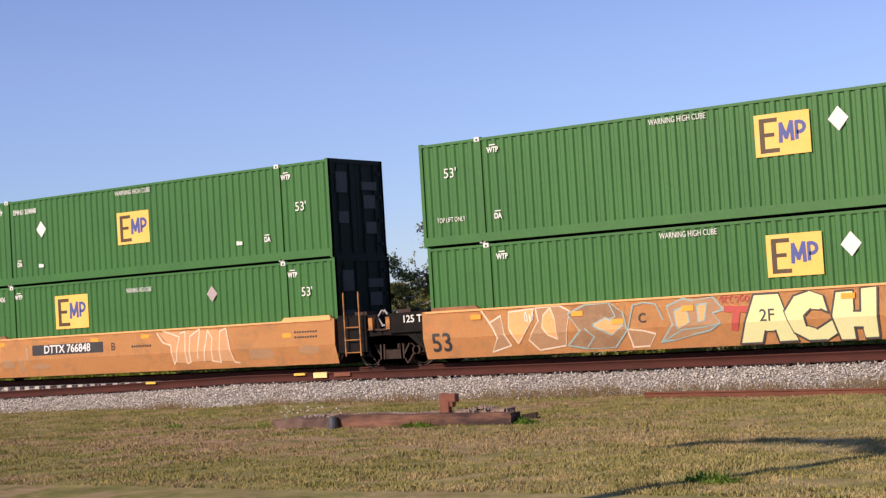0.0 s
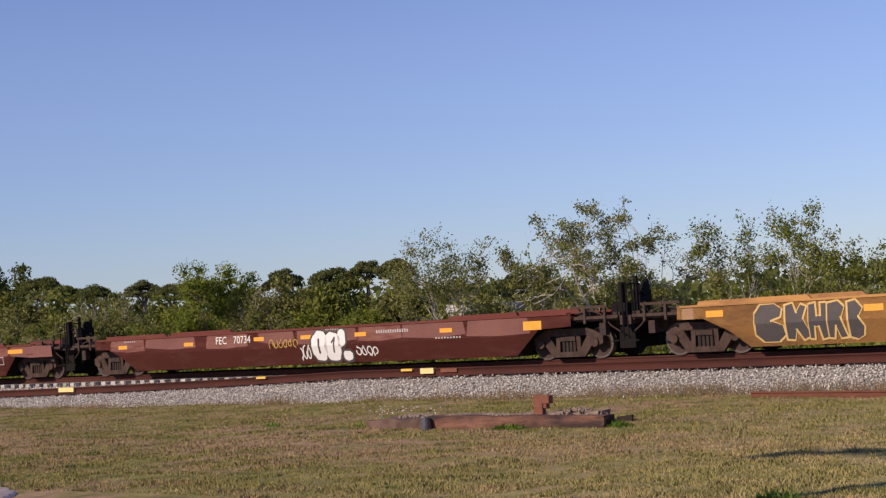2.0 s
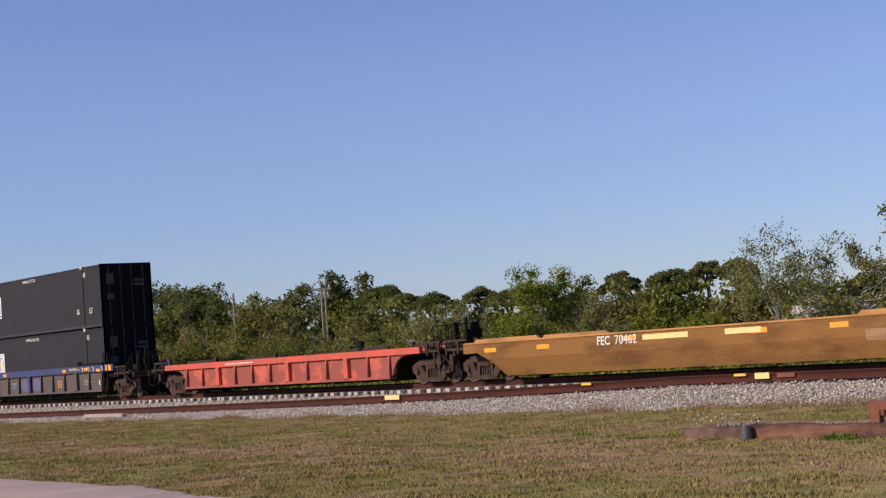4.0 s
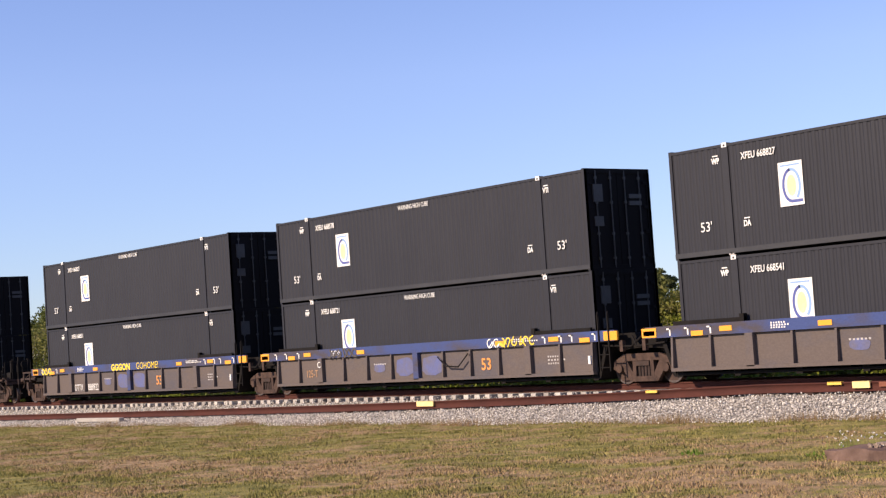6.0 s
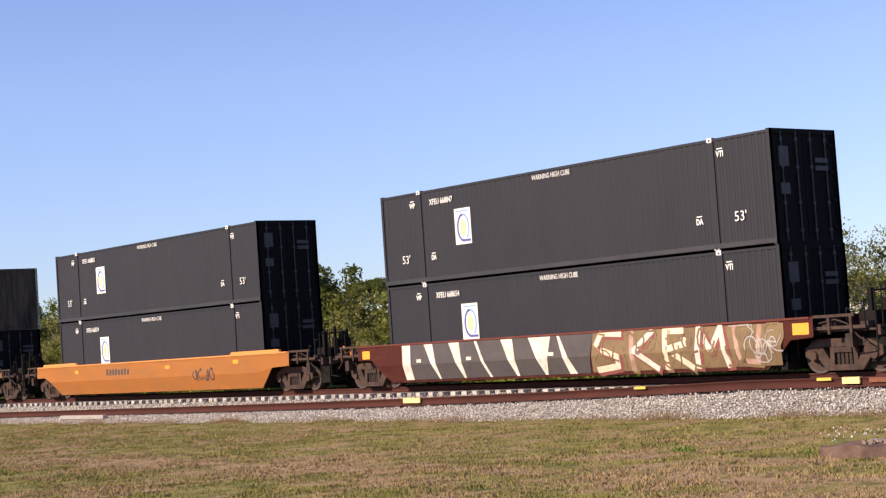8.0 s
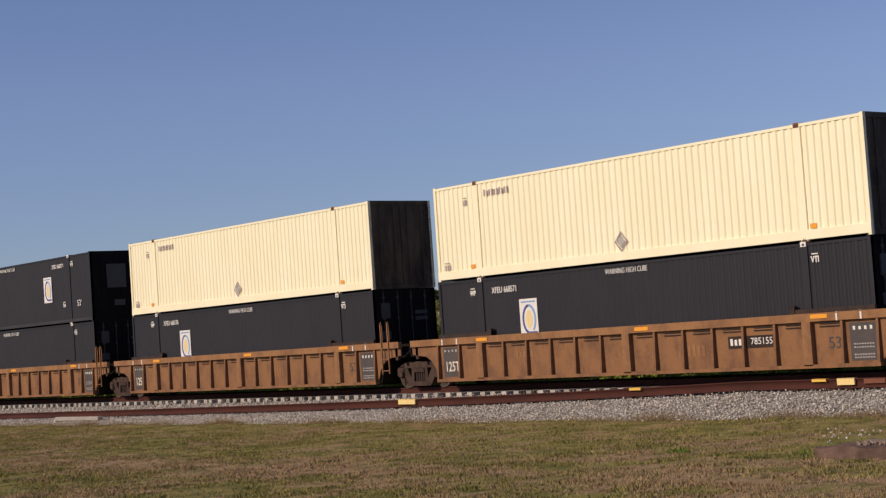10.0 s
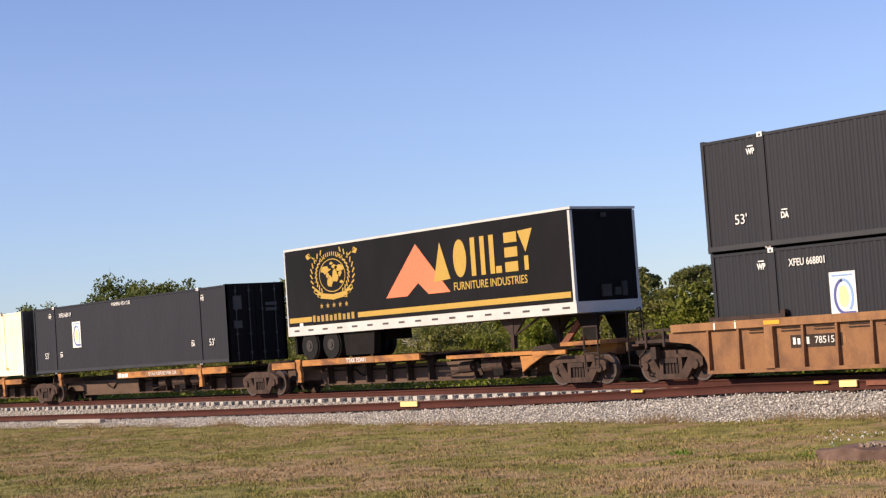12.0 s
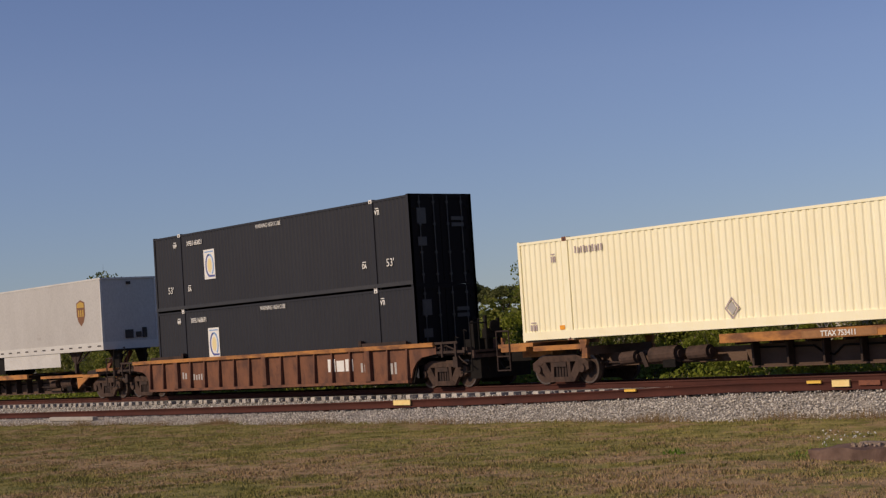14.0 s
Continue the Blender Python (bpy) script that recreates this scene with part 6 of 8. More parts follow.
def trailer(label, length, height, paint, front, z):
    """A box semi-trailer, front towards +x, on its wheels; z is the deck under the tyres."""
    ob = thing("semi_trailer", label, "trailer", group="trailers on the train")
    hl, w = length / 2, 1.29
    z0 = 0.90
    z1 = z0 + height
    bm = bmesh.new()
    box(bm, -hl + 0.05, hl - 0.05, -w, w, z0 + 0.30, z1 - 0.07)
    bmesh.ops.bevel(bm, geom=[e for e in bm.edges if abs(e.verts[0].co.z - e.verts[1].co.z) > 1], offset=0.05, segments=2, affect="EDGES")
    part("box_body", bm, paint, ob)
    edge = "trailerwhite"
    for name, a in (("top_rail", (-hl, hl, -w - 0.012, w + 0.012, z1 - 0.07, z1)), ("bottom_rail", (-hl, hl, -w - 0.014, w + 0.014, z0 - 0.01, z0 + 0.31)),
                    ("corner_post", (-hl, -hl + 0.06, -w - 0.01, w + 0.01, z0 + 0.3, z1 - 0.1))):
        bm = bmesh.new()
        box(bm, *a)
        part(name, bm, edge, ob)
    for yy in (-w - 0.01, w - 0.09):
        bm = bmesh.new()
        box(bm, hl - 0.12, hl - 0.03, yy, yy + 0.10, z0 + 0.3, z1 - 0.1)
        part("corner_post", bm, edge, ob)
    bm = bmesh.new()
    box(bm, hl - 0.06, hl - 0.035, -w + 0.10, w - 0.10, z0 + 0.32, z1 - 0.13)
    # the black trailer's front wall gets its shade from a darker paint
    nose = part("front_wall", bm, "blackshade" if paint == "trailerblack" else paint, ob)
    for yy, zz, ww, hh in ((-0.25, 0.42, 0.35, 0.35), (0.25, 0.45, 0.22, 0.22), (0.55, 0.42, 0.18, 0.42), (-0.1, height - 0.30, 0.18, 0.12)):
        bm = bmesh.new()
        box(bm, hl - 0.036, hl + 0.03, yy, yy + ww, z0 + zz, z0 + zz + hh)
        part("service_box", bm, "hub", nose)
    bm = bmesh.new()
    k = -hl + 0.4
    while k < hl - 0.5:
        box(bm, k, k + 0.30, -w - 0.022, -w, z0 + 0.13, z0 + 0.19)
        k += 0.85
    part("marker_strip", bm, "darkspray", ob)
    for x in (-hl + 1.15, -hl + 2.42):
        for yy in (-1.22, -0.90, 0.62, 0.94):
            bm = bmesh.new()
            rod(bm, (x, yy, 0.52), (x, yy + 0.27, 0.52), 0.52, 0.52, 24)
            bmesh.ops.bevel(bm, geom=[e for e in bm.edges if abs(e.verts[0].co.y - e.verts[1].co.y) < 1e-5], offset=0.05, segments=2, affect="EDGES")
            tyre = part("tyre", bm, "tyre", ob)
            bm = bmesh.new()
            side = -0.012 if yy < 0 else 0.225
            rod(bm, (x, yy + side, 0.52), (x, yy + side + 0.06, 0.52), 0.20, 0.18, 18)
            rod(bm, (x, yy + side - 0.03, 0.52), (x, yy + side + 0.06, 0.52), 0.10, 0.10, 12)
            part("hub", bm, "hub", tyre)
    bm = bmesh.new()
    box(bm, -hl + 0.3, -hl + 4.6, -0.55, 0.55, 0.55, z0)
    box(bm, -hl + 0.1, -hl + 0.2, -1.1, 1.1, 0.25, z0)
    part("bogie_frame", bm, "under", ob)
    bm = bmesh.new()
    prism(bm, [(-hl + 3.2, 0.12), (-hl + 4.75, 0.12), (-hl + 4.85, z0), (-hl + 3.1, z0)], -1.18, -0.9)
    part("mud_flap", bm, "under", ob)
    for yy in (-1.0, 0.86):
        bm = bmesh.new()
        box(bm, hl - 3.25, hl - 3.10, yy, yy + 0.14, 0.0, z0)
        prism(bm, [(hl - 3.75, z0), (hl - 2.55, z0), (hl - 3.05, 0.42), (hl - 3.3, 0.42)], yy + 0.02, yy + 0.10)
        rod(bm, (hl - 3.2, yy + 0.07, 0.35), (hl - 1.9, yy + 0.07, z0), 0.035, 0.035, 6)
        part("landing_leg", bm, "gear", ob)
    place(ob, front - hl, z)
    return ob, hl, w, z0, z1


# ---- put it together: the setting ----
build_ground()
build_road()
build_ballast()
build_track()
build_loose_rails()
build_slab()


# ---- the plants behind the track ----
def at_ground(ob, x, y, turn=0.0, scale=1.0):
    ob.matrix_basis = pose(x, y, 0, 0, 0, turn) @ Matrix.Scale(scale, 4)
    return ob


def dome_tree(height, width, seed, material="leaf_palm", label="tall tree with a flat domed dark green crown behind the bushes"):
    """A bare trunk that forks into rising limbs under an umbrella of small dense clumps."""
    rng = np.random.default_rng(seed)
    ob = thing("tree", label, "tree", group="domed trees behind the bushes")
    fork = height - width * 0.62
    bm = bmesh.new()
    rod(bm, (0, 0, -0.2), (0.06, 0.02, fork * 0.6), 0.11, 0.09, 8)
    rod(bm, (0.06, 0.02, fork * 0.6), (0, 0, fork), 0.09, 0.075, 8)
    part("trunk", bm, "bark", ob)
    centres = []
    for k in range(7):
        a = 2 * math.pi * (k + rng.uniform(-0.3, 0.3)) / 7
        r = width * 0.36 * rng.uniform(0.6, 1.0)
        end = Vector((math.cos(a) * r, math.sin(a) * r, height - width * rng.uniform(0.26, 0.36)))
        knee = Vector((end.x * 0.45, end.y * 0.45, fork + (end.z - fork) * 0.6))
        bm = bmesh.new()
        rod(bm, (0, 0, fork - 0.05), knee, 0.055, 0.04, 6)
        rod(bm, knee, end, 0.04, 0.02, 5)
        part("limb", bm, "bark", ob)
    for k in range(46):
        a, q = rng.uniform(0, 2 * math.pi), math.sqrt(rng.random())
        r = width * 0.42 * q
        centres.append((math.cos(a) * r, math.sin(a) * r, height - width * (0.11 + 0.30 * q ** 2 + 0.09 * rng.random())))
    pts = []
    for c in centres:
        lobe = width * rng.uniform(0.075, 0.135)
        n = int(150 * (lobe / 0.2) ** 1.5) + 40
        d = rng.normal(size=(n, 3))
        d[:, 2] = np.abs(d[:, 2]) * 0.75 - 0.2
        d /= np.linalg.norm(d, axis=1)[:, None]
        pts.append(np.array(c) + d * (lobe * rng.uniform(0.35, 1.1, (n, 1))) * np.array([1.15, 1.15, 0.75]))
    v = leaf_quads(rng, np.concatenate(pts), 0.052)
    part("crown", raw_mesh(v, np.arange(len(v)).reshape(-1, 4)), material, ob)
    return ob


def build_plants():
    at_ground(airy_tree("tree", "wide spreading half-bare tree with sparse green leaves behind the track", 6.05, 9.4, 34000, 0.052, "leaf_olive", "palebark", 41, 7, 4, 0.72, 0.13, 0.5, girth=0.9), -24.9, 43.4)
    at_ground(airy_tree("tree", "thin wispy young tree with pale bare twigs", 5.1, 2.42, 4200, 0.052, "leaf_mid", "palebark", 42, 4, 3, 0.42, 0.14), -20.7, 43.1)
    at_ground(airy_tree("tree", "thin wispy young tree with small leaves", 5.1, 2.13, 3800, 0.052, "leaf_mid", "palebark", 43, 3, 3, 0.42, 0.14), -18.6, 43.1)
    at_ground(airy_tree("tree", "thin wispy young tree beside dense bushes", 4.2, 2.32, 3800, 0.052, "leaf_mid", "palebark", 44, 3, 3, 0.42, 0.14), -16.6, 43.1)
    at_ground(full_tree("tree", "dense green bushy tree behind the track", 4.9, 4.19, 40, 0.56, 95, 0.052, "leaf_mid", "bark", 45, 3, 3, 0.5), -14.2, 43.9)
    at_ground(airy_tree("tree", "sparse grey-green tree with many pale twigs", 5.4, 4.39, 9500, 0.052, "leaf_olive", "palebark", 46, 6, 3, 0.45, 0.18, 0.75), -33.2, 43.6)
    at_ground(airy_tree("tree", "single thin sapling above the bushes", 5.05, 0.77, 260, 0.065, "leaf_mid", "palebark", 47, 1, 2, 0.25, 0.10), -28.9, 43.4)
    at_ground(full_tree("bush", "large bright green rounded bush behind the track", 5.75, 5.0, 58, 0.50, 120, 0.055, "leaf_bright", "bark", 48, 5, 3, 0.5, ragged=0.5, category="bush"), -47.3, 44.1)
    at_ground(airy_tree("tree", "bare greyish tree with few leaves", 4.2, 3.33, 4200, 0.055, "leaf_olive", "palebark", 49, 6, 3, 0.5, 0.18, 0.6), -44.9, 44.9)
    at_ground(airy_tree("tree", "leafless pale grey tree among the bushes", 4.45, 4.45, 2200, 0.055, "leaf_olive", "palebark", 50, 6, 3, 0.5, 0.18, 0.4), -57.6, 46.9)
    # the wood behind the thicket
    for k, (x, y, h, w) in enumerate(((-90.3, 50.9, 7.35, 4.69), (-89.5, 52.4, 7.45, 2.95), (-83.2, 51.9, 6.7, 2.97), (-86.4, 51.4, 6.25, 2.82), (-76.6, 50.9, 6.55, 4.33), (-80.0, 51.4, 5.85, 3.32), (-72.2, 50.9, 6.95, 2.42), (-70.6, 51.4, 6.65, 1.49), (-73.3, 51.4, 6.35, 2.65), (-97.2, 53.9, 9.4, 7.41), (-93.9, 53.9, 7.2, 4.11), (-102.5, 53.9, 7.15, 4.12), (-106.5, 54.9, 6.95, 4.88), (-114.2, 53.9, 7.15, 3.78), (-120.6, 55.9, 7.6, 5.63), (-127.5, 55.9, 7.3, 6.42), (-136.7, 55.9, 7.25, 7.21))):
        at_ground(full_tree("tree", "tall green broadleaf tree far behind the track", h, w, int(26 + w * 3.2), 0.50 + 0.06 * w, 40, 0.105, "leaf_dark", "bark", 60 + k, 2, 3, 0.6, low=0.15, group="far trees"), x, y)
    for k, (x, y, h, w) in enumerate(((-68.2, 50.9, 5.9, 2.67), (-66.2, 50.9, 5.25, 2.5), (-63.6, 50.9, 5.2, 3.0), (-58.4, 49.9, 5.05, 2.21), (-55.1, 48.9, 4.75, 2.15), (-48.4, 46.9, 4.2, 2.05), (-45.8, 47.4, 4.8, 2.03), (-42.3, 46.9, 4.75, 2.68), (-40.8, 47.4, 4.85, 1.68), (-39.3, 47.4, 4.85, 1.95), (-32.9, 47.4, 3.8, 2.13), (-31.4, 47.4, 3.6, 1.86))):
        at_ground(dome_tree(h, w, 80 + k, "leaf_dark" if k < 3 else "leaf_palm"), x, y)
    for k, (x, h, w) in enumerate(((-62.7, 4.7, 3.96), (-66.3, 4.9, 4.12), (-70.6, 5.2, 4.29), (-75.7, 5.55, 4.31), (-80.6, 5.75, 4.48), (-85.6, 5.9, 4.65), (-91.0, 6.25, 4.66), (-98.5, 6.5, 4.91), (-104.3, 6.75, 5.09), (-109.8, 6.7, 5.26), (-115.9, 6.55, 5.43), (-58.4, 4.55, 3.79), (-54.2, 4.35, 3.62), (-50.0, 4.3, 3.45), (-46.3, 4.25, 3.28), (-44.6, 4.35, 3.22), (-41.4, 4.25, 3.22), (-38.0, 4.2, 3.05), (-35.0, 3.95, 2.87))):
        at_ground(full_tree("tree", "middle-sized olive green tree in the wood", h, w, 28, 0.66, 44, 0.095, "leaf_olive" if k % 2 else "leaf_mid", "palebark", 180 + k, 4, 2, 0.6, low=0.1, ragged=0.38, group="far trees"), x, 48.4 + 0.5 * (k % 3) if x < -46 else 46.6)
    # a continuous thicket of bushes, built as a few shrubs and copied
    kinds = []
    for k, (h, w, lobes, mat, bark) in enumerate(((3.9, 4.2, 20, "leaf_mid", "bark"), (3.5, 4.0, 18, "leaf_bright", "bark"), (3.8, 4.2, 15, "leaf_olive", "palebark"), (3.2, 4.0, 18, "leaf_mid", "bark"), (4.2, 3.6, 13, "leaf_olive", "palebark"))):
        kinds.append(full_tree("bush", ("dense green bush in the thicket behind the track", "bright green leafy bush in the thicket", "olive bush with pale dry twigs in the thicket", "low dense green bush in the thicket", "thin olive shrub with bare twigs in the thicket")[k], h, w, lobes, 0.60, 84, 0.060, mat, bark, 100 + k, 5, 2, 0.5, low=0.12, ragged=0.38, category="bush", group="bushes behind the track"))
    rng = random.Random(9)
    used = set()
    spots = []
    for row, (y, step, s0) in enumerate(((42.9, 2.0, 0.63), (44.6, 2.0, 0.90), (46.3, 2.3, 1.0))):
        x = -2.0 - row
        while x > -106 - row * 7:
            grown = 0.84 + 0.005 * max(0.0, -20 - x)
            spots.append((x + rng.uniform(-0.7, 0.7), y + rng.uniform(-0.6, 0.6), s0 * grown * rng.uniform(0.78, 1.10), rng.uniform(0, 360)))
            x -= step * rng.uniform(0.8, 1.3)
    for x, y, sc, turn in spots:
        if y < 45.9 and abs(x + 33.0 + 0.85 * (y - 44.0)) < 1.8:
            sc *= 0.88      # a gap in the thicket before the white building
        k = rng.choice((1, 1, 1, 3, 0) if -45 < x < -34 else (0, 0, 1, 2, 2, 3, 4) if x > -54 else (0, 2, 2, 3, 4, 4))
        if k not in used:
            used.add(k)
            at_ground(kinds[k], x, y, turn, sc)
        else:
            ob = copy_thing(kinds[k], pose(x, y, 0, 0, 0, turn))
            ob.matrix_basis = pose(x, y, 0, 0, 0, turn) @ Matrix.Scale(sc, 4)
    limb_tree()


def far_woods():
    """Low distant tree line that closes the view."""
    rng = np.random.default_rng(77)
    n = 46000
    x = rng.uniform(-240, 70, n)
    y = rng.uniform(58, 86, n)
    h = np.array([3.6 + 1.0 * noise.noise((a * 0.06, 0, 0)) + 0.9 * noise.noise((a * 0.21, 4, 0)) + 0.016 * max(0.0, -40 - a) for a in x]) * (0.86 + (y - 58) * 0.004)
    z = h * np.sqrt(rng.random(n))
    v = leaf_quads(rng, np.stack([x, y, z], 1), 0.3)
    solid("far_woods", raw_mesh(v, np.arange(len(v)).reshape(-1, 4)), "leaf_dark", "distant line of green woods", "woods", kind="stuff")


def undergrowth():
    rng = np.random.default_rng(31)
    n = 60000
    x = rng.uniform(-100, 4, n)
    y = rng.uniform(38.2, 43.2, n)
    z = rng.random(n) ** 1.3 * (0.45 + 0.2 * (y - 38.2)) * np.array([max(0.25, 1 + 0.9 * noise.noise((a * 0.4, b * 0.4, 0))) for a, b in zip(x, y)])
    v = leaf_quads(rng, np.stack([x, y, z], 1), 0.085)
    solid("undergrowth", raw_mesh(v, np.arange(len(v)).reshape(-1, 4)), "leaf_bright", "low green weeds along the far side of the track", "weeds", kind="stuff")


def build_poles():
    for x, y, h, arms in ((-77.4, 47.0, 6.0, ((0.30, -1.2),)), (-71.6, 49.2, 6.1, ((0.55, -0.35), (0.45, -0.75))), (-70.9, 49.0, 5.75, ())):
        ob = thing("utility_pole", "weathered wooden utility pole among the trees", "utility pole", at=pose(x, y, 0, 0, 0, 48))
        bm = bmesh.new()
        rod(bm, (0, 0, -0.3), (0, 0, h), 0.08, 0.056, 10)
        part("post", bm, "pole", ob)
        for half, dz in arms:
            bm = bmesh.new()
            box(bm, -half, half, -0.06, 0.06, h + dz - 0.08, h + dz + 0.06)
            arm = part("crossarm", bm, "pole", ob)
            for k in (-0.85, 0.85):
                bm = bmesh.new()
                rod(bm, (half * k, 0, h + dz + 0.06), (half * k, 0, h + dz + 0.24), 0.05, 0.06, 8)
                part("insulator", bm, "dim", arm)


def build_far_buildings():
    for x, y, w, h, mat, lab in ((-34.6, 45.9, 1.0, 2.66, "whitewall", "small white building half hidden by bushes"), (-32.3, 45.9, 0.85, 2.62, "roofgrey", "small grey shed half hidden by bushes")):
        ob = thing("shed", lab, "building", at=pose(x, y, 0))
        bm = bmesh.new()
        box(bm, -w / 2, w / 2, 0, 3, 0, h - 0.3)
        part("wall", bm, mat, ob)
        bm = bmesh.new()
        prism(bm, [(-w / 2 - 0.15, h - 0.3), (w / 2 + 0.15, h - 0.3), (w / 2 + 0.1, h - 0.1), (-w / 2 - 0.1, h)], -0.1, 3.1)
        part("roof", bm, mat, ob)


build_plants()
far_woods()
undergrowth()
build_poles()
build_far_buildings()


# ---- spray paint on the cars ----
def scrawl(car, x0, x1, z0, z1, seed, material, width=0.05, letters=5, y=-1.545, name="graffiti"):
    """A line of looping tags."""
    rng = random.Random(seed)
    bm = bmesh.new()
    step = (x1 - x0) / letters
    for i in range(letters):
        cx, cz = x0 + (i + 0.5) * step, (z0 + z1) / 2
        a0 = rng.uniform(0, 360)
        pts = ring_points(cx, cz, step * 0.42, (z1 - z0) * rng.uniform(0.3, 0.5), a0, a0 + rng.choice((200, 300, -260, -180)), 9)
        pts = [(x, min(max(z, z0), z1)) for x, z in pts]
        pts += [(cx + step * rng.uniform(-0.3, 0.4), z0 if rng.random() < 0.5 else z1)]
        stroke(bm, pts, width, y)
    return tagged(part(name, bm, material, car), kind="stuff")


def slabs(car, x0, x1, z0, z1, seed, material, count, y=-1.542, gap=0.25, lean=0.15):
    """Blocky leaning spray-painted shapes."""
    rng = random.Random(seed)
    bm = bmesh.new()
    step = (x1 - x0) / count
    for i in range(count):
        a = x0 + i * step
        b = a + step * (1 - gap * rng.uniform(0.6, 1.5))
        l = lean * rng.uniform(-1, 1)
        plate(bm, [(a + l, z1 - rng.uniform(0, 0.1)), (b + l, z1 - rng.uniform(0, 0.06)), (b - l * 0.4, z0 + rng.uniform(0, 0.2)), (a - l * 0.3, z0 + rng.uniform(0, 0.08))][::-1], y, 0.005)
    return part("graffiti", bm, material, car)


def tangle(car, x0, x1, z0, z1, seed, material, count, width=0.02, y=-1.547, size=0.22):
    """A dense field of loops and hooks, sprayed over one another."""
    rng = random.Random(seed)
    bm = bmesh.new()
    for k in range(count):
        cx, cz = x0 + (x1 - x0) * (k + rng.random()) / count, rng.uniform(z0 + 0.1, z1 - 0.1)
        a0 = rng.uniform(0, 360)
        pts = ring_points(cx, cz, size * rng.uniform(0.5, 1.3), size * rng.uniform(0.6, 1.5), a0, a0 + rng.choice((150, 220, 300, -240, -120)), 8)
        ex, ez = pts[-1]
        pts += [(ex + rng.uniform(-0.3, 0.3), ez + rng.uniform(-0.3, 0.3))]
        stroke(bm, [(x, min(max(z, z0), z1)) for x, z in pts], width * rng.uniform(0.7, 1.4), y - 0.00006 * k)
    return tagged(part("graffiti", bm, material, car), kind="stuff")


def blob(bm, cx, cz, rx, rz, y, seed=0):
    rng = random.Random(seed)
    pts = []
    for i in range(18):
        a = 2 * math.pi * i / 18
        k = 1 + rng.uniform(-0.08, 0.08)
        pts.append((cx + rx * k * math.copysign(abs(math.cos(a)) ** 0.75, math.cos(a)), cz + rz * k * math.copysign(abs(math.sin(a)) ** 0.75, math.sin(a))))
    plate(bm, pts, y, 0.004)


def tag(car, shapes, fill, edge, y=-1.545, rim=0.045):
    """Flat sprayed shapes, one after another, each with its drawn outline."""
    for k, outline in enumerate(shapes):
        bm = bmesh.new()
        plate(bm, outline, y - 0.0016 * k, 0.001)
        part("graffiti", bm, fill, car)
        bm = bmesh.new()
        stroke(bm, outline + outline[:1], rim, y - 0.0016 * k - 0.0006, 0.0004)
        part("graffiti_edge", bm, edge, car)


def fade_band(car, seed):
    """Chalky, worn paint in ragged stretches along the upper half of a side."""
    rng = random.Random(seed)
    x = -9.2
    while x < 9.0:
        n = rng.uniform(0.9, 2.6)
        low = rng.uniform(0.74, 0.84)
        bm = bmesh.new()
        plate(bm, [(x, low + rng.uniform(0, 0.1)), (x + n * 0.5, low), (x + n, low + rng.uniform(0, 0.1)), (x + n - rng.uniform(0, 0.1), 1.2), (x + n * 0.5, 1.235), (x + rng.uniform(0, 0.1), 1.21)], -1.5385, 0.002)
        part("spray_patch", bm, rng.choice(("maroonpatch", "maroonpatch", "maroonchalk")), car)
        x += n + rng.choice((0.02, 0.1, 0.5))


def small_print(car, places, material="white", y=-1.545):
    for x, z, w, h, n in places:
        bars(car, x, z, w, h, n, material, y, name="stencil", slim=0.55)


MARKS = ("graffiti", "lettering", "reflector", "number_panel", "stencil", "label_plate", "spray_patch", "end_patch")


def press_marks(car, top):
    """Lay paint, letters and labels onto the two bent planes of a smooth side."""
    for ob in list(car.children_recursive):
        if ob.type not in ("MESH", "FONT") or not ob.name.startswith(MARKS):
            continue
        bm = bmesh.new()
        if ob.type == "FONT":
            flat = bpy.data.meshes.new_from_object(ob)
            flat.transform(ob.matrix_basis)
            bm.from_mesh(flat)
            label, mat = ob.name.split(".")[0], ob.data.materials[0]
            owner = ob.parent
            bpy.data.objects.remove(ob)
            bpy.data.meshes.remove(flat)
            me = bpy.data.meshes.new(label)
            me.materials.append(mat)
            ob = new(label, me)
            ob.parent = owner
        else:
            bm.from_mesh(ob.data)
        bmesh.ops.bisect_plane(bm, geom=bm.verts[:] + bm.edges[:] + bm.faces[:], plane_co=(0, 0, 0.72), plane_no=(0, 0, 1))
        for v in bm.verts:
            if v.co.y > -1.48:
                continue
            v.co.y += (0.72 - v.co.z) * 0.2857 if v.co.z < 0.72 else (v.co.z - 0.72) / (top - 0.72) * 0.02
            v.co.y += 0.012
        bm.to_mesh(ob.data)
        bm.free()


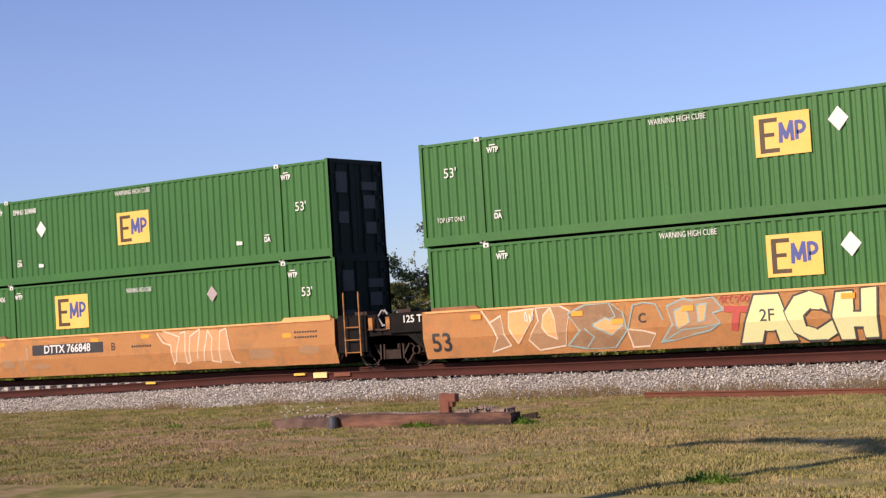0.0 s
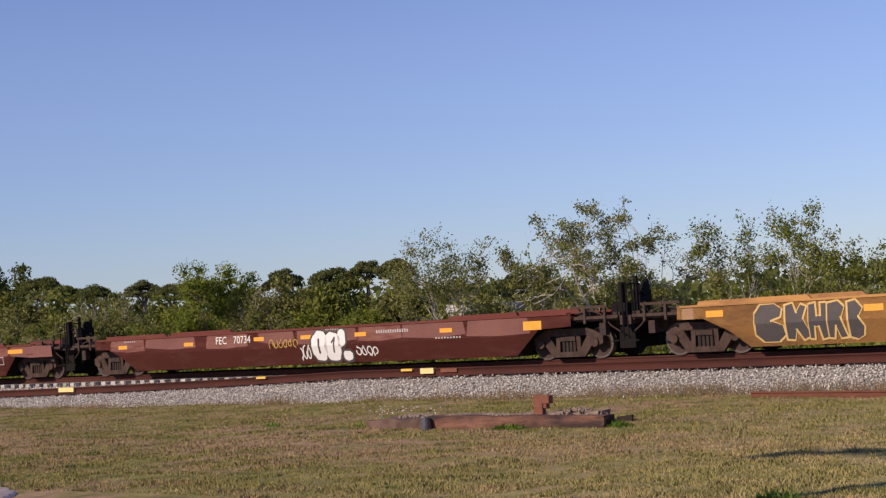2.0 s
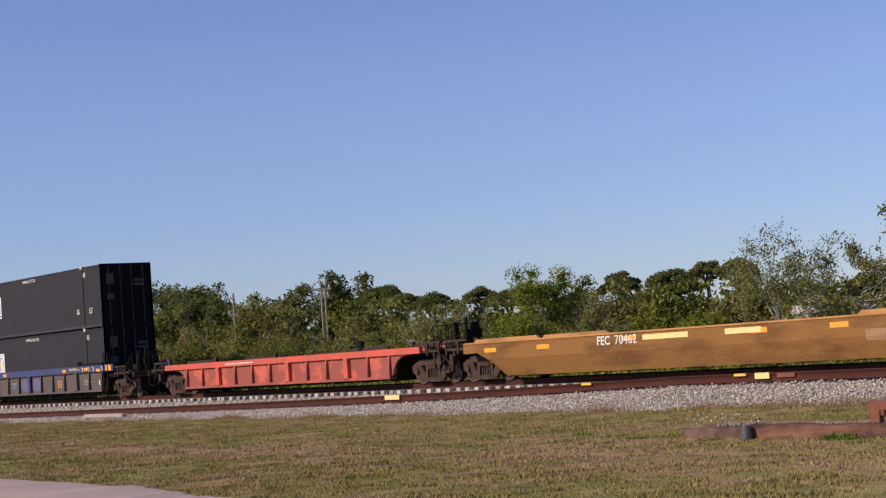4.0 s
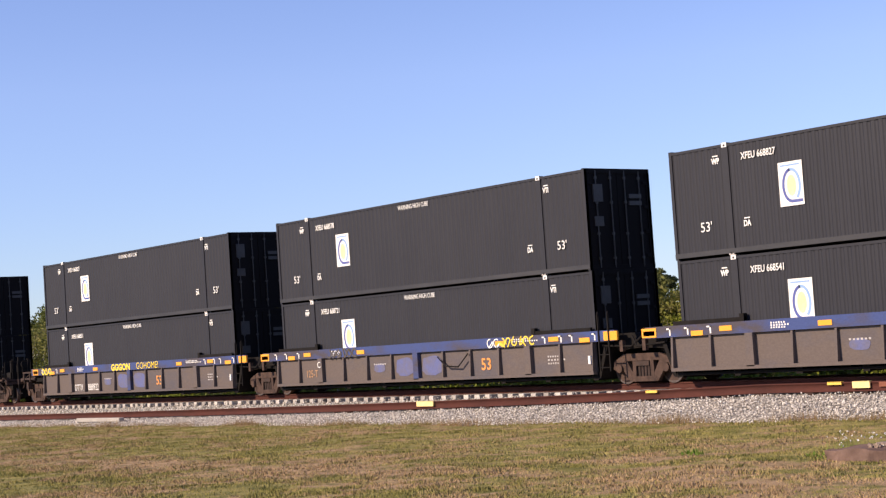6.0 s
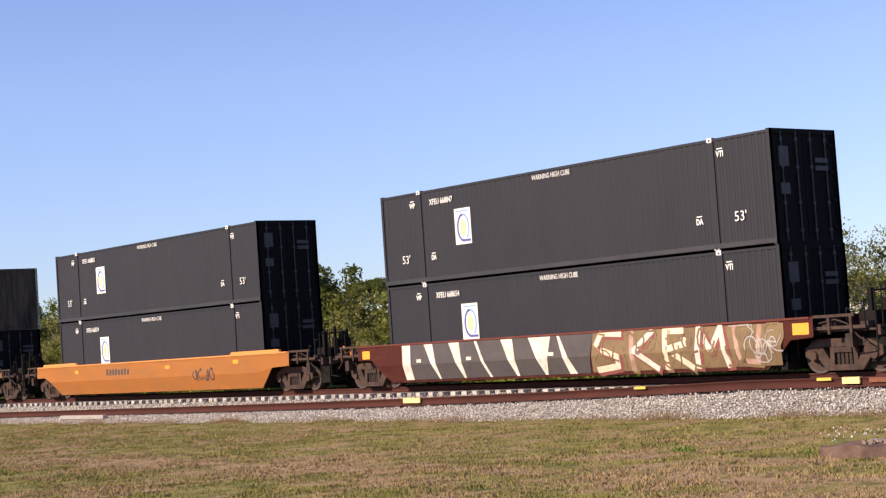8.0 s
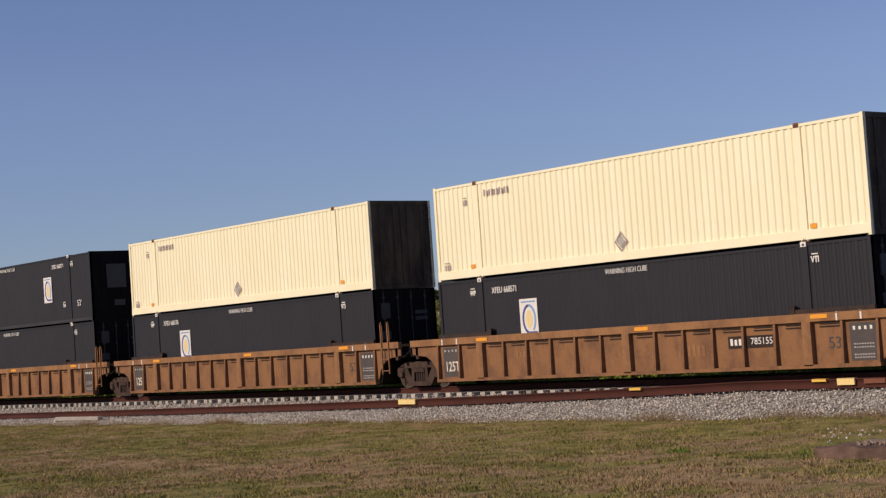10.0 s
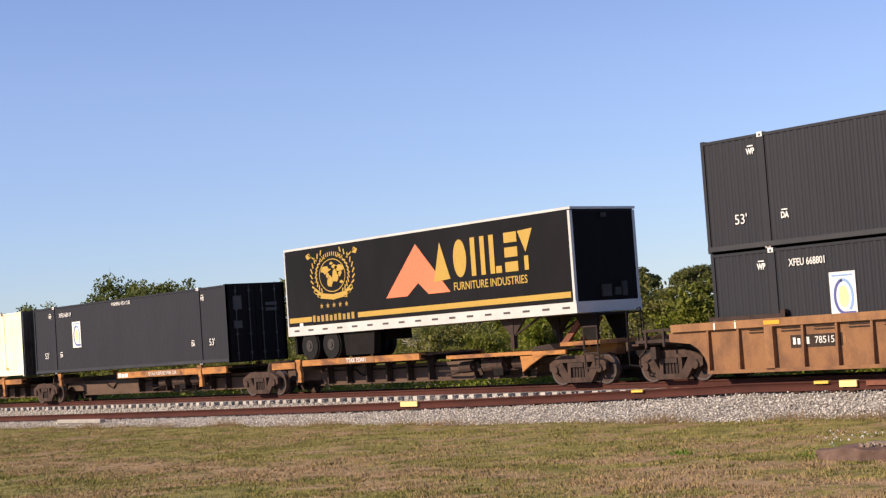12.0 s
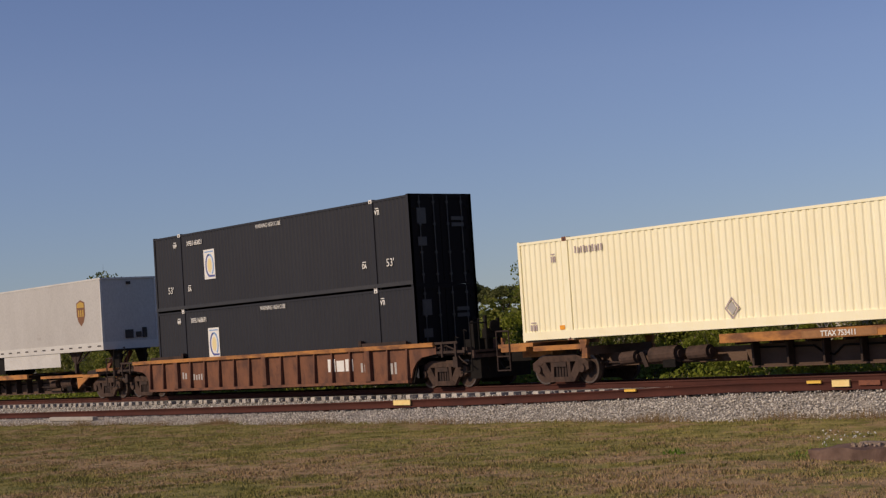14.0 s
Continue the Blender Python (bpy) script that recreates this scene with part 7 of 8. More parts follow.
# ---- the cars, from the front of the train ----
def car_a():
    car = smooth_well("orange well car covered with large pale graffiti", -12.95, "orange", 1.47, ("joint", "joint"), trucks=(-9.6,))
    words("53", -7.5, 0.58, 0.72, "blacklet", car, -1.54, bold=0.01)
    bm = bmesh.new()
    box(bm, -9.4, -8.0, -1.40, -1.32, 0.95, 1.50)
    part("end_patch", bm, "under", car, "black painted end panel")
    words("125 T", -8.55, 1.31, 0.29, "white", car, -1.41, bold=0.004)
    bm = bmesh.new()
    box(bm, -8.05, -7.80, -1.53, -1.50, 0.9, 1.15)
    part("label_plate", bm, "paleyellow", car)
    tag(car, [[(-6.13, 1.42), (-5.87, 1.07), (-5.52, 1.24), (-5.42, 0.76), (-5.25, 0.43), (-5.88, 0.28), (-5.64, 0.65), (-5.78, 0.94)],
              [(-4.39, 1.40), (-3.65, 1.42), (-3.35, 1.27), (-3.56, 0.36), (-4.38, 0.27), (-4.65, 0.55), (-4.32, 1.04)],
              [(-1.65, 0.71), (-1.19, 0.65), (-0.87, 0.56), (-1.10, 0.25), (-1.56, 0.24)]], "sepia", "chalk")
    tag(car, [[(-5.23, 1.33), (-4.44, 1.38), (-4.58, 1.01), (-4.86, 0.62), (-5.01, 0.48), (-5.25, 0.88)], [(-4.15, 1.19), (-3.93, 1.38), (-3.82, 1.09), (-3.77, 0.55), (-4.03, 0.66), (-4.20, 0.87)]], "orangespray", "chalk", -1.5505)
    tag(car, [[(-3.40, 1.19), (-2.86, 1.40), (-2.15, 1.42), (-1.75, 1.11), (-1.66, 0.67), (-2.07, 0.26), (-2.94, 0.26), (-3.48, 0.36), (-3.04, 0.74)]], "browns", "teal", -1.5505)
    tag(car, [[(-0.49, 1.23), (-0.03, 1.40), (0.25, 1.33), (0.81, 1.38), (1.07, 1.06), (0.78, 1.0), (0.96, 0.74), (0.67, 0.57), (0.19, 0.49), (-0.39, 0.37), (-0.74, 0.33), (-0.34, 0.77)]], "sepia", "teal", -1.5505)
    tag(car, [[(-2.68, 0.86), (-2.27, 1.03), (-1.77, 0.82), (-2.13, 0.58)], [(-0.29, 1.11), (0.04, 1.20), (0.13, 0.82), (-0.21, 0.65)], [(0.36, 1.22), (0.62, 1.24), (0.55, 0.85), (0.38, 0.80)]], "orangespray", "teal", -1.5535)
    bm = bmesh.new()
    for line in ([(-1.62, 0.72), (-1.45, 1.30), (-1.15, 1.36), (-0.80, 1.30), (-0.60, 0.90)], [(-2.9, 0.30), (-2.65, 0.55), (-2.9, 0.78)], [(-2.15, 1.40), (-1.98, 1.05), (-2.1, 1.0)], [(-0.70, 0.34), (-0.1, 0.62), (0.5, 0.66), (0.94, 0.72)]):
        stroke(bm, line, 0.035, -1.5565, 0.001)
    part("graffiti_edge", bm, "teal", car)
    scrawl(car, -4.75, -4.45, 1.05, 1.32, 6, "white", 0.02, 2, -1.5575)
    words("C", -1.2, 0.96, 0.34, "blacklet", car, -1.5575, turn=0)
    bm = bmesh.new()
    plate(bm, [(1.10, 1.16), (1.76, 1.12), (1.72, 0.96), (1.52, 0.97), (1.42, 0.52), (1.24, 0.55), (1.32, 0.98), (1.10, 1.0)], -1.5545, 0.002)
    part("graffiti", bm, "redspray", car)
    scrawl(car, 0.98, 1.78, 1.22, 1.40, 61, "redspray", 0.03, 6, -1.553)
    tag(car, [[(1.42, 0.20), (1.89, 1.39), (2.53, 1.39), (2.94, 0.21), (2.44, 0.20), (2.39, 0.49), (2.13, 0.49), (2.01, 0.20)],
              [(2.67, 0.95), (2.93, 1.30), (3.31, 1.40), (3.69, 1.25), (3.80, 0.84), (3.60, 0.94), (3.35, 0.96), (3.17, 0.81), (3.21, 0.56), (3.45, 0.48), (3.90, 0.71), (3.98, 0.38), (3.65, 0.20), (3.21, 0.20), (2.87, 0.40)],
              [(3.86, 0.78), (3.98, 1.34), (4.41, 1.35), (4.41, 0.86), (4.58, 0.85), (4.60, 1.37), (5.02, 1.39), (4.96, 0.20), (4.62, 0.20), (4.59, 0.46), (4.39, 0.47), (4.39, 0.20), (4.0, 0.20)]], "palegreen", "darkspray", -1.557, 0.05)
    words("2F", 2.22, 0.86, 0.42, "darkspray", car, -1.5645, "graffiti")
    amber(car, ((-6.3, 1.25), (-3.1, 1.18), (-1.9, 0.92), (0.1, 1.15), (4.3, 1.22)), -1.566)
    press_marks(car, 1.47)
    return car


def car_b():
    car = smooth_well("orange well car with a white outline tag and black number panel", -32.35, "orange", 1.47, ("coupler", "joint"), upper=10.0, reach=11.9, trucks=(-9.2, 9.85))
    words("53", -7.75, 0.62, 0.72, "blacklet", car, -1.54, bold=0.01)
    bm = bmesh.new()
    box(bm, -4.92, -1.52, -1.54, -1.50, 0.86, 1.20)
    part("number_panel", bm, "blacklet", car)
    words("DTTX 766848", -3.22, 1.03, 0.37, "white", car, -1.548, width=1.02, bold=0.006)
    words("B", -1.05, 1.0, 0.36, "blacklet", car, -1.54)
    bm = bmesh.new()
    for pts in ([(0.94, 1.36), (1.19, 1.05), (1.53, 0.95), (1.57, 0.35), (1.70, 0.5), (1.91, 1.2), (1.19, 1.42)], [(1.95, 1.3), (2.16, 1.35), (2.12, 0.35), (2.28, 0.4), (2.37, 1.2), (2.79, 1.4), (2.62, 0.5)],
                [(2.87, 0.4), (3.12, 1.35), (3.29, 1.1), (3.21, 0.4), (3.54, 0.35), (3.63, 1.3), (3.88, 1.38), (4.09, 0.35), (4.30, 0.3)]):
        stroke(bm, pts, 0.045, -1.549)
    part("graffiti", bm, "chalk", car, "chalky outlined graffiti tag")
    bm = bmesh.new()
    plate(bm, [(1.0, 1.34), (1.5, 0.95), (1.6, 0.4), (2.1, 0.38), (2.7, 0.42), (3.2, 0.4), (4.1, 0.36), (3.85, 1.34), (2.9, 1.36), (1.9, 1.38)][::-1], -1.544, 0.004)
    part("graffiti", bm, "tanfill", car, "thin tan fill of the tag")
    # smudged paint over the rear half
    for k, (x, z, rx, rz) in enumerate(((-6.75, 0.95, 0.16, 0.22), (-6.2, 0.62, 0.34, 0.14), (-5.55, 0.55, 0.12, 0.26), (-5.2, 0.9, 0.10, 0.3), (-7.9, 1.22, 0.4, 0.09), (-4.6, 0.5, 0.42, 0.10), (5.2, 0.55, 0.5, 0.16), (7.1, 0.6, 0.4, 0.12))):
        bm = bmesh.new()
        blob(bm, x, z, rx, rz, -1.5385, 40 + k)
        part("spray_patch", bm, "sepia", car, "brownish smudge on the paint")
    # rusty corner guides over the rear end
    bm = bmesh.new()
    box(bm, -9.82, -9.70, -1.42, -1.30, 1.47, 2.05)
    prism(bm, [(-9.72, 1.47), (-9.1, 1.47), (-9.3, 1.66), (-9.72, 1.95)], -1.40, -1.34)
    box(bm, -9.75, -8.45, -1.40, -1.30, 1.56, 1.64)
    part("corner_guide", bm, "rustblock", car, "rust-brown container guide")
    bm = bmesh.new()
    box(bm, -8.62, -8.36, -1.42, -1.28, 1.55, 1.68)
    part("guide_block", bm, "dim", car)
    add_ladder(car, 8.52, 0.35, 2.12, "spine", w=0.55)
    bm = bmesh.new()
    box(bm, 8.05, 9.2, -1.40, -1.33, 0.45, 1.46)
    part("end_patch", bm, "under", car, "black painted end panel")
    amber(car, ((-6.5, 1.28), (-1.9, 1.25), (0.4, 1.28), (6.3, 1.05)))
    small_print(car, ((-8.2, 1.2, 0.5, 0.12, 5), (-0.2, 0.95, 0.9, 0.07, 9), (6.6, 1.1, 0.9, 0.06, 9), (6.6, 0.95, 0.9, 0.06, 9)), "blacklet")
    bm = bmesh.new()
    box(bm, -9.1, -8.9, -1.53, -1.5, 0.95, 1.18)
    part("label_plate", bm, "paleyellow", car)
    press_marks(car, 1.47)
    return car


def car_c():
    car = smooth_well("empty yellow-brown well car with black bubble graffiti", -56.45, "tan", 1.27, trucks=(-9.5, 9.95), nose=0.4)
    tag(car, [[(-7.76, 1.0), (-7.6, 1.2), (-7.25, 1.21), (-7.0, 1.05), (-7.05, 0.86), (-7.32, 0.78), (-6.98, 0.65), (-6.95, 0.42), (-7.15, 0.27), (-7.6, 0.27), (-7.8, 0.45), (-7.78, 0.7)],
              [(-6.93, 1.15), (-6.7, 1.2), (-6.62, 0.95), (-6.48, 1.16), (-6.33, 1.1), (-6.45, 0.8), (-6.27, 0.36), (-6.5, 0.27), (-6.65, 0.55), (-6.75, 0.28), (-6.95, 0.3)],
              [(-6.28, 1.15), (-6.1, 1.18), (-6.08, 0.85), (-5.98, 0.85), (-5.98, 1.17), (-5.82, 1.17), (-5.85, 0.3), (-6.0, 0.27), (-6.05, 0.6), (-6.15, 0.6), (-6.2, 0.28), (-6.32, 0.3)],
              [(-5.78, 1.15), (-5.5, 1.2), (-5.35, 1.05), (-5.45, 0.8), (-5.32, 0.3), (-5.5, 0.28), (-5.6, 0.6), (-5.68, 0.28), (-5.82, 0.3)],
              [(-5.28, 1.15), (-5.05, 1.2), (-4.88, 1.0), (-5.0, 0.8), (-4.85, 0.55), (-4.9, 0.35), (-5.1, 0.25), (-5.28, 0.3)]], "darkspray", "tanpale", -1.545, 0.05)
    words("FEC", -3.7, 0.99, 0.29, "darkspray", car, -1.545, width=1.0)
    words("71114", -2.9, 0.99, 0.29, "darkspray", car, -1.545, width=1.0)
    scrawl(car, -2.35, -1.5, 0.85, 1.15, 10, "white", 0.045, 4)
    slabs(car, -0.8, 0.1, 0.8, 1.2, 12, "darkspray", 3, gap=0.6)
    scrawl(car, 0.55, 1.55, 0.95, 1.2, 13, "mauve", 0.04, 5)
    scrawl(car, 1.7, 3.0, 0.84, 1.2, 14, "chalk", 0.035, 5)
    scrawl(car, 2.9, 4.1, 0.78, 1.22, 15, "chalk", 0.035, 5)
    scrawl(car, 4.5, 5.7, 0.90, 1.18, 16, "chalk", 0.035, 5)
    scrawl(car, -2.35, -1.2, 0.9, 1.05, 17, "paleyellow", 0.05, 4, -1.549)
    amber(car, ((-8.9, 1.03), (-4.6, 0.98), (-1.9, 1.02), (0.6, 0.98), (2.6, 0.98), (6.2, 1.02), (8.9, 0.95)), h=0.16, w=0.5)
    bm = bmesh.new()
    box(bm, -9.85, -9.5, -1.54, -1.5, 0.92, 1.2)
    box(bm, 7.6, 8.2, -1.545, -1.5, 0.72, 0.92)
    part("stencil_patch", bm, "browns", car)
    press_marks(car, 1.27)
    return car


def car_d():
    car = smooth_well("empty maroon well car with a white bubble tag", -80.2, "maroon", 1.27, trucks=(-9.5, 9.95), nose=0.4)
    fade_band(car, 33)
    words("FEC", -3.5, 1.02, 0.34, "white", car, -1.545, width=0.95)
    words("70734", -2.52, 1.02, 0.34, "white", car, -1.545, width=0.95)
    amber(car, ((-8.5, 0.98), (-5.1, 0.97), (-1.75, 1.02), (0.35, 1.0), (2.65, 1.0), (6.0, 0.98)), h=0.12, w=0.46)
    amber(car, ((9.1, 0.98),), h=0.24, w=0.62)
    bm = bmesh.new()
    for i, (cx, cz, rx, rz) in enumerate(((0.92, 0.70, 0.33, 0.46), (1.48, 0.68, 0.34, 0.45), (1.86, 0.92, 0.18, 0.28), (2.05, 0.38, 0.20, 0.16))):
        blob(bm, cx, cz, rx + 0.06, rz + 0.06, -1.545, i + 5)
    part("graffiti", bm, "darkspray", car, "black outline of bubble letters")
    bm = bmesh.new()
    for i, (cx, cz, rx, rz) in enumerate(((0.92, 0.70, 0.33, 0.46), (1.48, 0.68, 0.34, 0.45), (1.86, 0.92, 0.18, 0.28), (2.05, 0.38, 0.20, 0.16))):
        blob(bm, cx, cz, rx - 0.01, rz - 0.01, -1.55, i + 5)
    part("graffiti", bm, "white", car, "white bubble letters")
    bm = bmesh.new()
    stroke(bm, [(0.9, 0.5), (0.9, 0.92)], 0.07, -1.558)
    stroke(bm, [(1.45, 0.80), (1.58, 0.95), (1.5, 0.5)], 0.05, -1.558)
    part("graffiti", bm, "darkspray", car)
    scrawl(car, 0.0, 0.5, 0.3, 0.75, 4, "white", 0.04, 3)
    scrawl(car, 2.4, 3.3, 0.35, 0.65, 9, "white", 0.035, 4)
    scrawl(car, -1.3, 0.0, 0.7, 0.98, 2, "gold", 0.025, 6)
    bars(car, 3.3, 1.0, 1.3, 0.1, 14, "dim", -1.545)
    small_print(car, ((-8.4, 1.14, 0.6, 0.05, 6), (1.2, 1.18, 0.6, 0.05, 6), (5.6, 0.75, 1.0, 0.05, 9)), "dim")
    press_marks(car, 1.27)
    return car


def car_e():
    car = smooth_well("empty maroon well car with faded graffiti and an olive patch", -104.2, "maroon", 1.27, trucks=(-9.5, 9.95), nose=0.4)
    fade_band(car, 34)
    words("FEC", -3.05, 1.03, 0.36, "white", car, -1.545, width=0.95, bold=0.006)
    words("72723", -2.05, 1.03, 0.38, "white", car, -1.545, width=1.0)
    bm = bmesh.new()
    plate(bm, [(2.6, 0.34), (2.8, 0.24), (3.7, 0.24), (4.0, 0.34), (4.3, 0.24), (5.2, 0.24), (5.5, 0.4), (5.6, 0.8), (5.52, 1.24), (2.4, 1.24), (2.45, 0.7)], -1.541, 0.004)
    part("spray_patch", bm, "patch", car, "olive-tan rectangle of spray paint")
    slabs(car, 0.1, 2.5, 0.28, 1.24, 24, "maroonpatch", 2, y=-1.541, gap=0.02, lean=0.06)
    bm = bmesh.new()
    plate(bm, [(-0.3, 0.35), (0.0, 0.26), (0.25, 0.30), (0.3, 1.22), (-0.2, 1.2), (-0.32, 1.0), (-0.15, 0.78)], -1.5405, 0.004)
    part("graffiti", bm, "maroonpatch", car)
    tangle(car, 0.0, 2.4, 0.32, 1.22, 21, "dusty", 26, 0.03)
    tangle(car, 0.0, 2.3, 0.34, 1.2, 25, "faintchalk", 17, 0.018, -1.5495, 0.26)
    bm = bmesh.new()
    stroke(bm, ring_points(-0.1, 1.0, 0.26, 0.22, 30, 270, 10) + ring_points(-0.1, 0.5, 0.28, 0.26, 90, 340, 10), 0.035, -1.552)
    part("graffiti_edge", bm, "faintchalk", car)
    bm = bmesh.new()
    stroke(bm, [(1.78, 0.4), (1.72, 1.15), (2.35, 1.2), (2.3, 0.75), (1.85, 0.72)], 0.03, -1.553)
    part("graffiti_edge", bm, "faintchalk", car)
    tangle(car, 2.8, 5.3, 0.3, 1.2, 28, "patchdark", 11, 0.035, -1.5465, 0.3)
    tangle(car, -1.75, -0.7, 0.45, 0.72, 26, "tanfill", 7, 0.022, -1.545, 0.12)
    tangle(car, -1.65, -1.3, 0.85, 1.1, 29, "faintchalk", 3, 0.018, -1.545, 0.1)
    scrawl(car, -5.75, -4.75, 0.84, 1.12, 22, "faintchalk", 0.03, 4)
    tangle(car, -4.6, -2.5, 0.46, 0.76, 23, "faintchalk", 14, 0.016, -1.545, 0.11)
    slabs(car, -8.3, -6.1, 0.78, 1.12, 27, "dusty", 2, y=-1.541, gap=0.05, lean=0.05)
    tangle(car, -8.2, -6.2, 0.8, 1.12, 30, "maroonpatch", 9, 0.03, -1.545, 0.14)
    words("53", 6.35, 0.64, 0.42, "mauve", car, -1.545)
    bm = bmesh.new()
    stroke(bm, [(7.7, 0.58), (8.55, 0.60), (8.55, 0.86), (7.7, 0.82), (7.7, 0.58)], 0.03, -1.545)
    part("stencil_frame", bm, "mauve", car)
    amber(car, ((-8.9, 1.03), (-6.6, 1.05), (-4.6, 1.05), (-1.4, 1.05), (2.1, 1.08), (5.1, 1.10), (7.2, 1.08)), h=0.13, w=0.5)
    amber(car, ((9.3, 1.05),), h=0.15, w=0.9)
    press_marks(car, 1.27)
    return car


def car_f():
    car = smooth_well("empty golden-brown well car with amber reflectors", -127.95, "tan", 1.27, trucks=(-9.5, 9.95), nose=0.4)
    words("FEC", -3.25, 1.04, 0.36, "white", car, -1.545, width=0.95, bold=0.006)
    words("70462", -2.3, 1.04, 0.38, "white", car, -1.545, width=1.0)
    amber(car, ((-8.6, 1.0), (-6.0, 1.0), (-2.2, 1.08), (2.8, 1.05), (5.5, 1.05)), h=0.14, w=0.6)
    amber(car, ((9.0, 0.98),), h=0.26, w=0.6)
    bm = bmesh.new()
    for a, b in ((-1.6, 0.2), (1.6, 2.9)):
        box(bm, a, b, -1.545, -1.51, 1.0, 1.15)
    part("spray_patch", bm, "paleyellow", car)
    bm = bmesh.new()
    box(bm, 6.3, 7.1, -1.542, -1.51, 0.6, 0.9)
    box(bm, 7.6, 8.2, -1.542, -1.51, 0.45, 0.75)
    part("stencil_patch", bm, "browns", car)
    press_marks(car, 1.27)
    return car


def car_g():
    car = ribbed_well("empty faded red ribbed well car", -149.6, "red", "redgrime", 12, 1.27, 0.28, half=7.4, upper=9.2, reach=10.9, trucks=(-8.9, 9.3), deep=0.22)
    small_print(car, ((-4.0, 1.12, 2.2, 0.07, 24),), "white", -1.507)
    bm = bmesh.new()
    rod(bm, (5.6, -1.4, 1.27), (5.6, -1.4, 1.62), 0.12, 0.12, 10)
    part("lifting_post", bm, "under", car)
    return car


def blue_extras(car, seed):
    y = -1.508
    amber(car, ((-8.95, 1.36), (-7.2, 1.30), (-6.2, 1.38), (-3.0, 1.36), (4.2, 1.36), (6.6, 1.38), (7.9, 1.30)), y, 0.42, 0.13)
    for s in (-1, 1):
        bm = bmesh.new()
        box(bm, s * 8.95 - 0.27, s * 8.95 + 0.27, -1.512, -1.45, 1.25, 1.50)
        part("reflector", bm, "reflector", car)
    bm = bmesh.new()
    for x in (-8.2, -7.55, -6.75, 6.2, 6.9, 7.35, 8.3):
        box(bm, x, x + 0.05, y, y + 0.01, 1.27, 1.47)
        box(bm, x - 0.1, x + 0.05, y, y + 0.01, 1.43, 1.47)
    part("stencil", bm, "white", car)
    small_print(car, ((-4.7, 1.42, 0.5, 0.045, 6), (-4.7, 1.36, 0.62, 0.045, 7), (-4.7, 1.30, 0.5, 0.045, 6), (4.75, 1.42, 0.9, 0.04, 9), (4.75, 1.36, 1.2, 0.04, 12)), "white", y)
    small_print(car, ((6.2, 0.86, 0.6, 0.05, 6), (6.2, 0.76, 0.8, 0.05, 6), (6.2, 0.66, 0.6, 0.05, 6), (-2.4, 0.9, 0.7, 0.05, 6)), "dim", -1.41)
    words("53", 3.4 if seed < 2 else 2.36, 0.74, 0.50, "orange2", car, -1.41, bold=0.008)
    for x, rx, rz in ((-0.72, 0.46, 0.30), (0.72, 0.52, 0.31), (-2.1, 0.30, 0.14)):
        bm = bmesh.new()
        blob(bm, x, 0.80, rx, rz, -1.409, seed + 2)
        part("spray_patch", bm, "bluespray", car, "faded blue blotch on the grimy panel")
    bm = bmesh.new()
    box(bm, 8.05, 8.14, -1.56, -1.5, 0.62, 0.85)
    part("label_plate", bm, "white", car)


def blue_cars():
    args = dict(chord="bluechord", panel="greypanel", ribs=13, top=1.53, low=0.36, half=8.2, deep=0.30)
    h = ribbed_well("grey-brown ribbed well car with a faded blue top chord", -173.2, ends=("joint", "coupler"), upper=9.4, reach=11.3, trucks=(-9.7, 9.6), **args)
    p1 = ribbed_well("grey-brown ribbed well car with a blue top chord and yellow tag", -192.6, ends=("joint", "joint"), trucks=(-9.6,), **args)
    p2 = ribbed_well("grey-brown ribbed well car with blue top chord and yellow graffiti words", -212.05, ends=("coupler", "joint"), upper=9.4, reach=11.2, trucks=(-9.7,), **args)
    for k, c in enumerate((h, p1, p2)):
        blue_extras(c, k)
        add_ladder(c, 8.5, 0.4, 2.0, "under", w=0.4)
    scrawl(p1, 4.2, 5.8, 1.24, 1.52, 3, "yellowspray", 0.042, 6, -1.514)
    scrawl(p1, 3.6, 4.2, 1.24, 1.5, 8, "white", 0.035, 2, -1.514)
    scrawl(p1, -5.0, -3.2, 1.22, 1.5, 5, "darkspray", 0.06, 6, -1.514)
    words("C", -5.45, 1.0, 0.30, "white", p1, -1.545)
    words("125-T", -6.1, 0.70, 0.36, "sepia", p1, -1.41, width=0.85)
    words("GGGON", -0.68, 1.36, 0.36, "yellowspray", p2, -1.514, "graffiti", width=1.22, bold=0.014)
    words("GOHOME!", 1.62, 1.37, 0.38, "yellowspray", p2, -1.514, "graffiti", width=1.06, bold=-0.002)
    scrawl(p2, -8.3, -7.3, 1.22, 1.52, 9, "yellowspray", 0.06, 3, -1.514)
    words("DTTX", -4.82, 0.59, 0.38, "white", p2, -1.41, width=0.78)
    words("888922", -3.45, 0.59, 0.40, "white", p2, -1.41, width=0.82)
    bm = bmesh.new()
    stroke(bm, [(1.2, 1.05), (1.6, 0.75), (2.2, 0.72), (2.7, 1.1)], 0.05, -1.55)
    part("chain", bm, "under", p1)


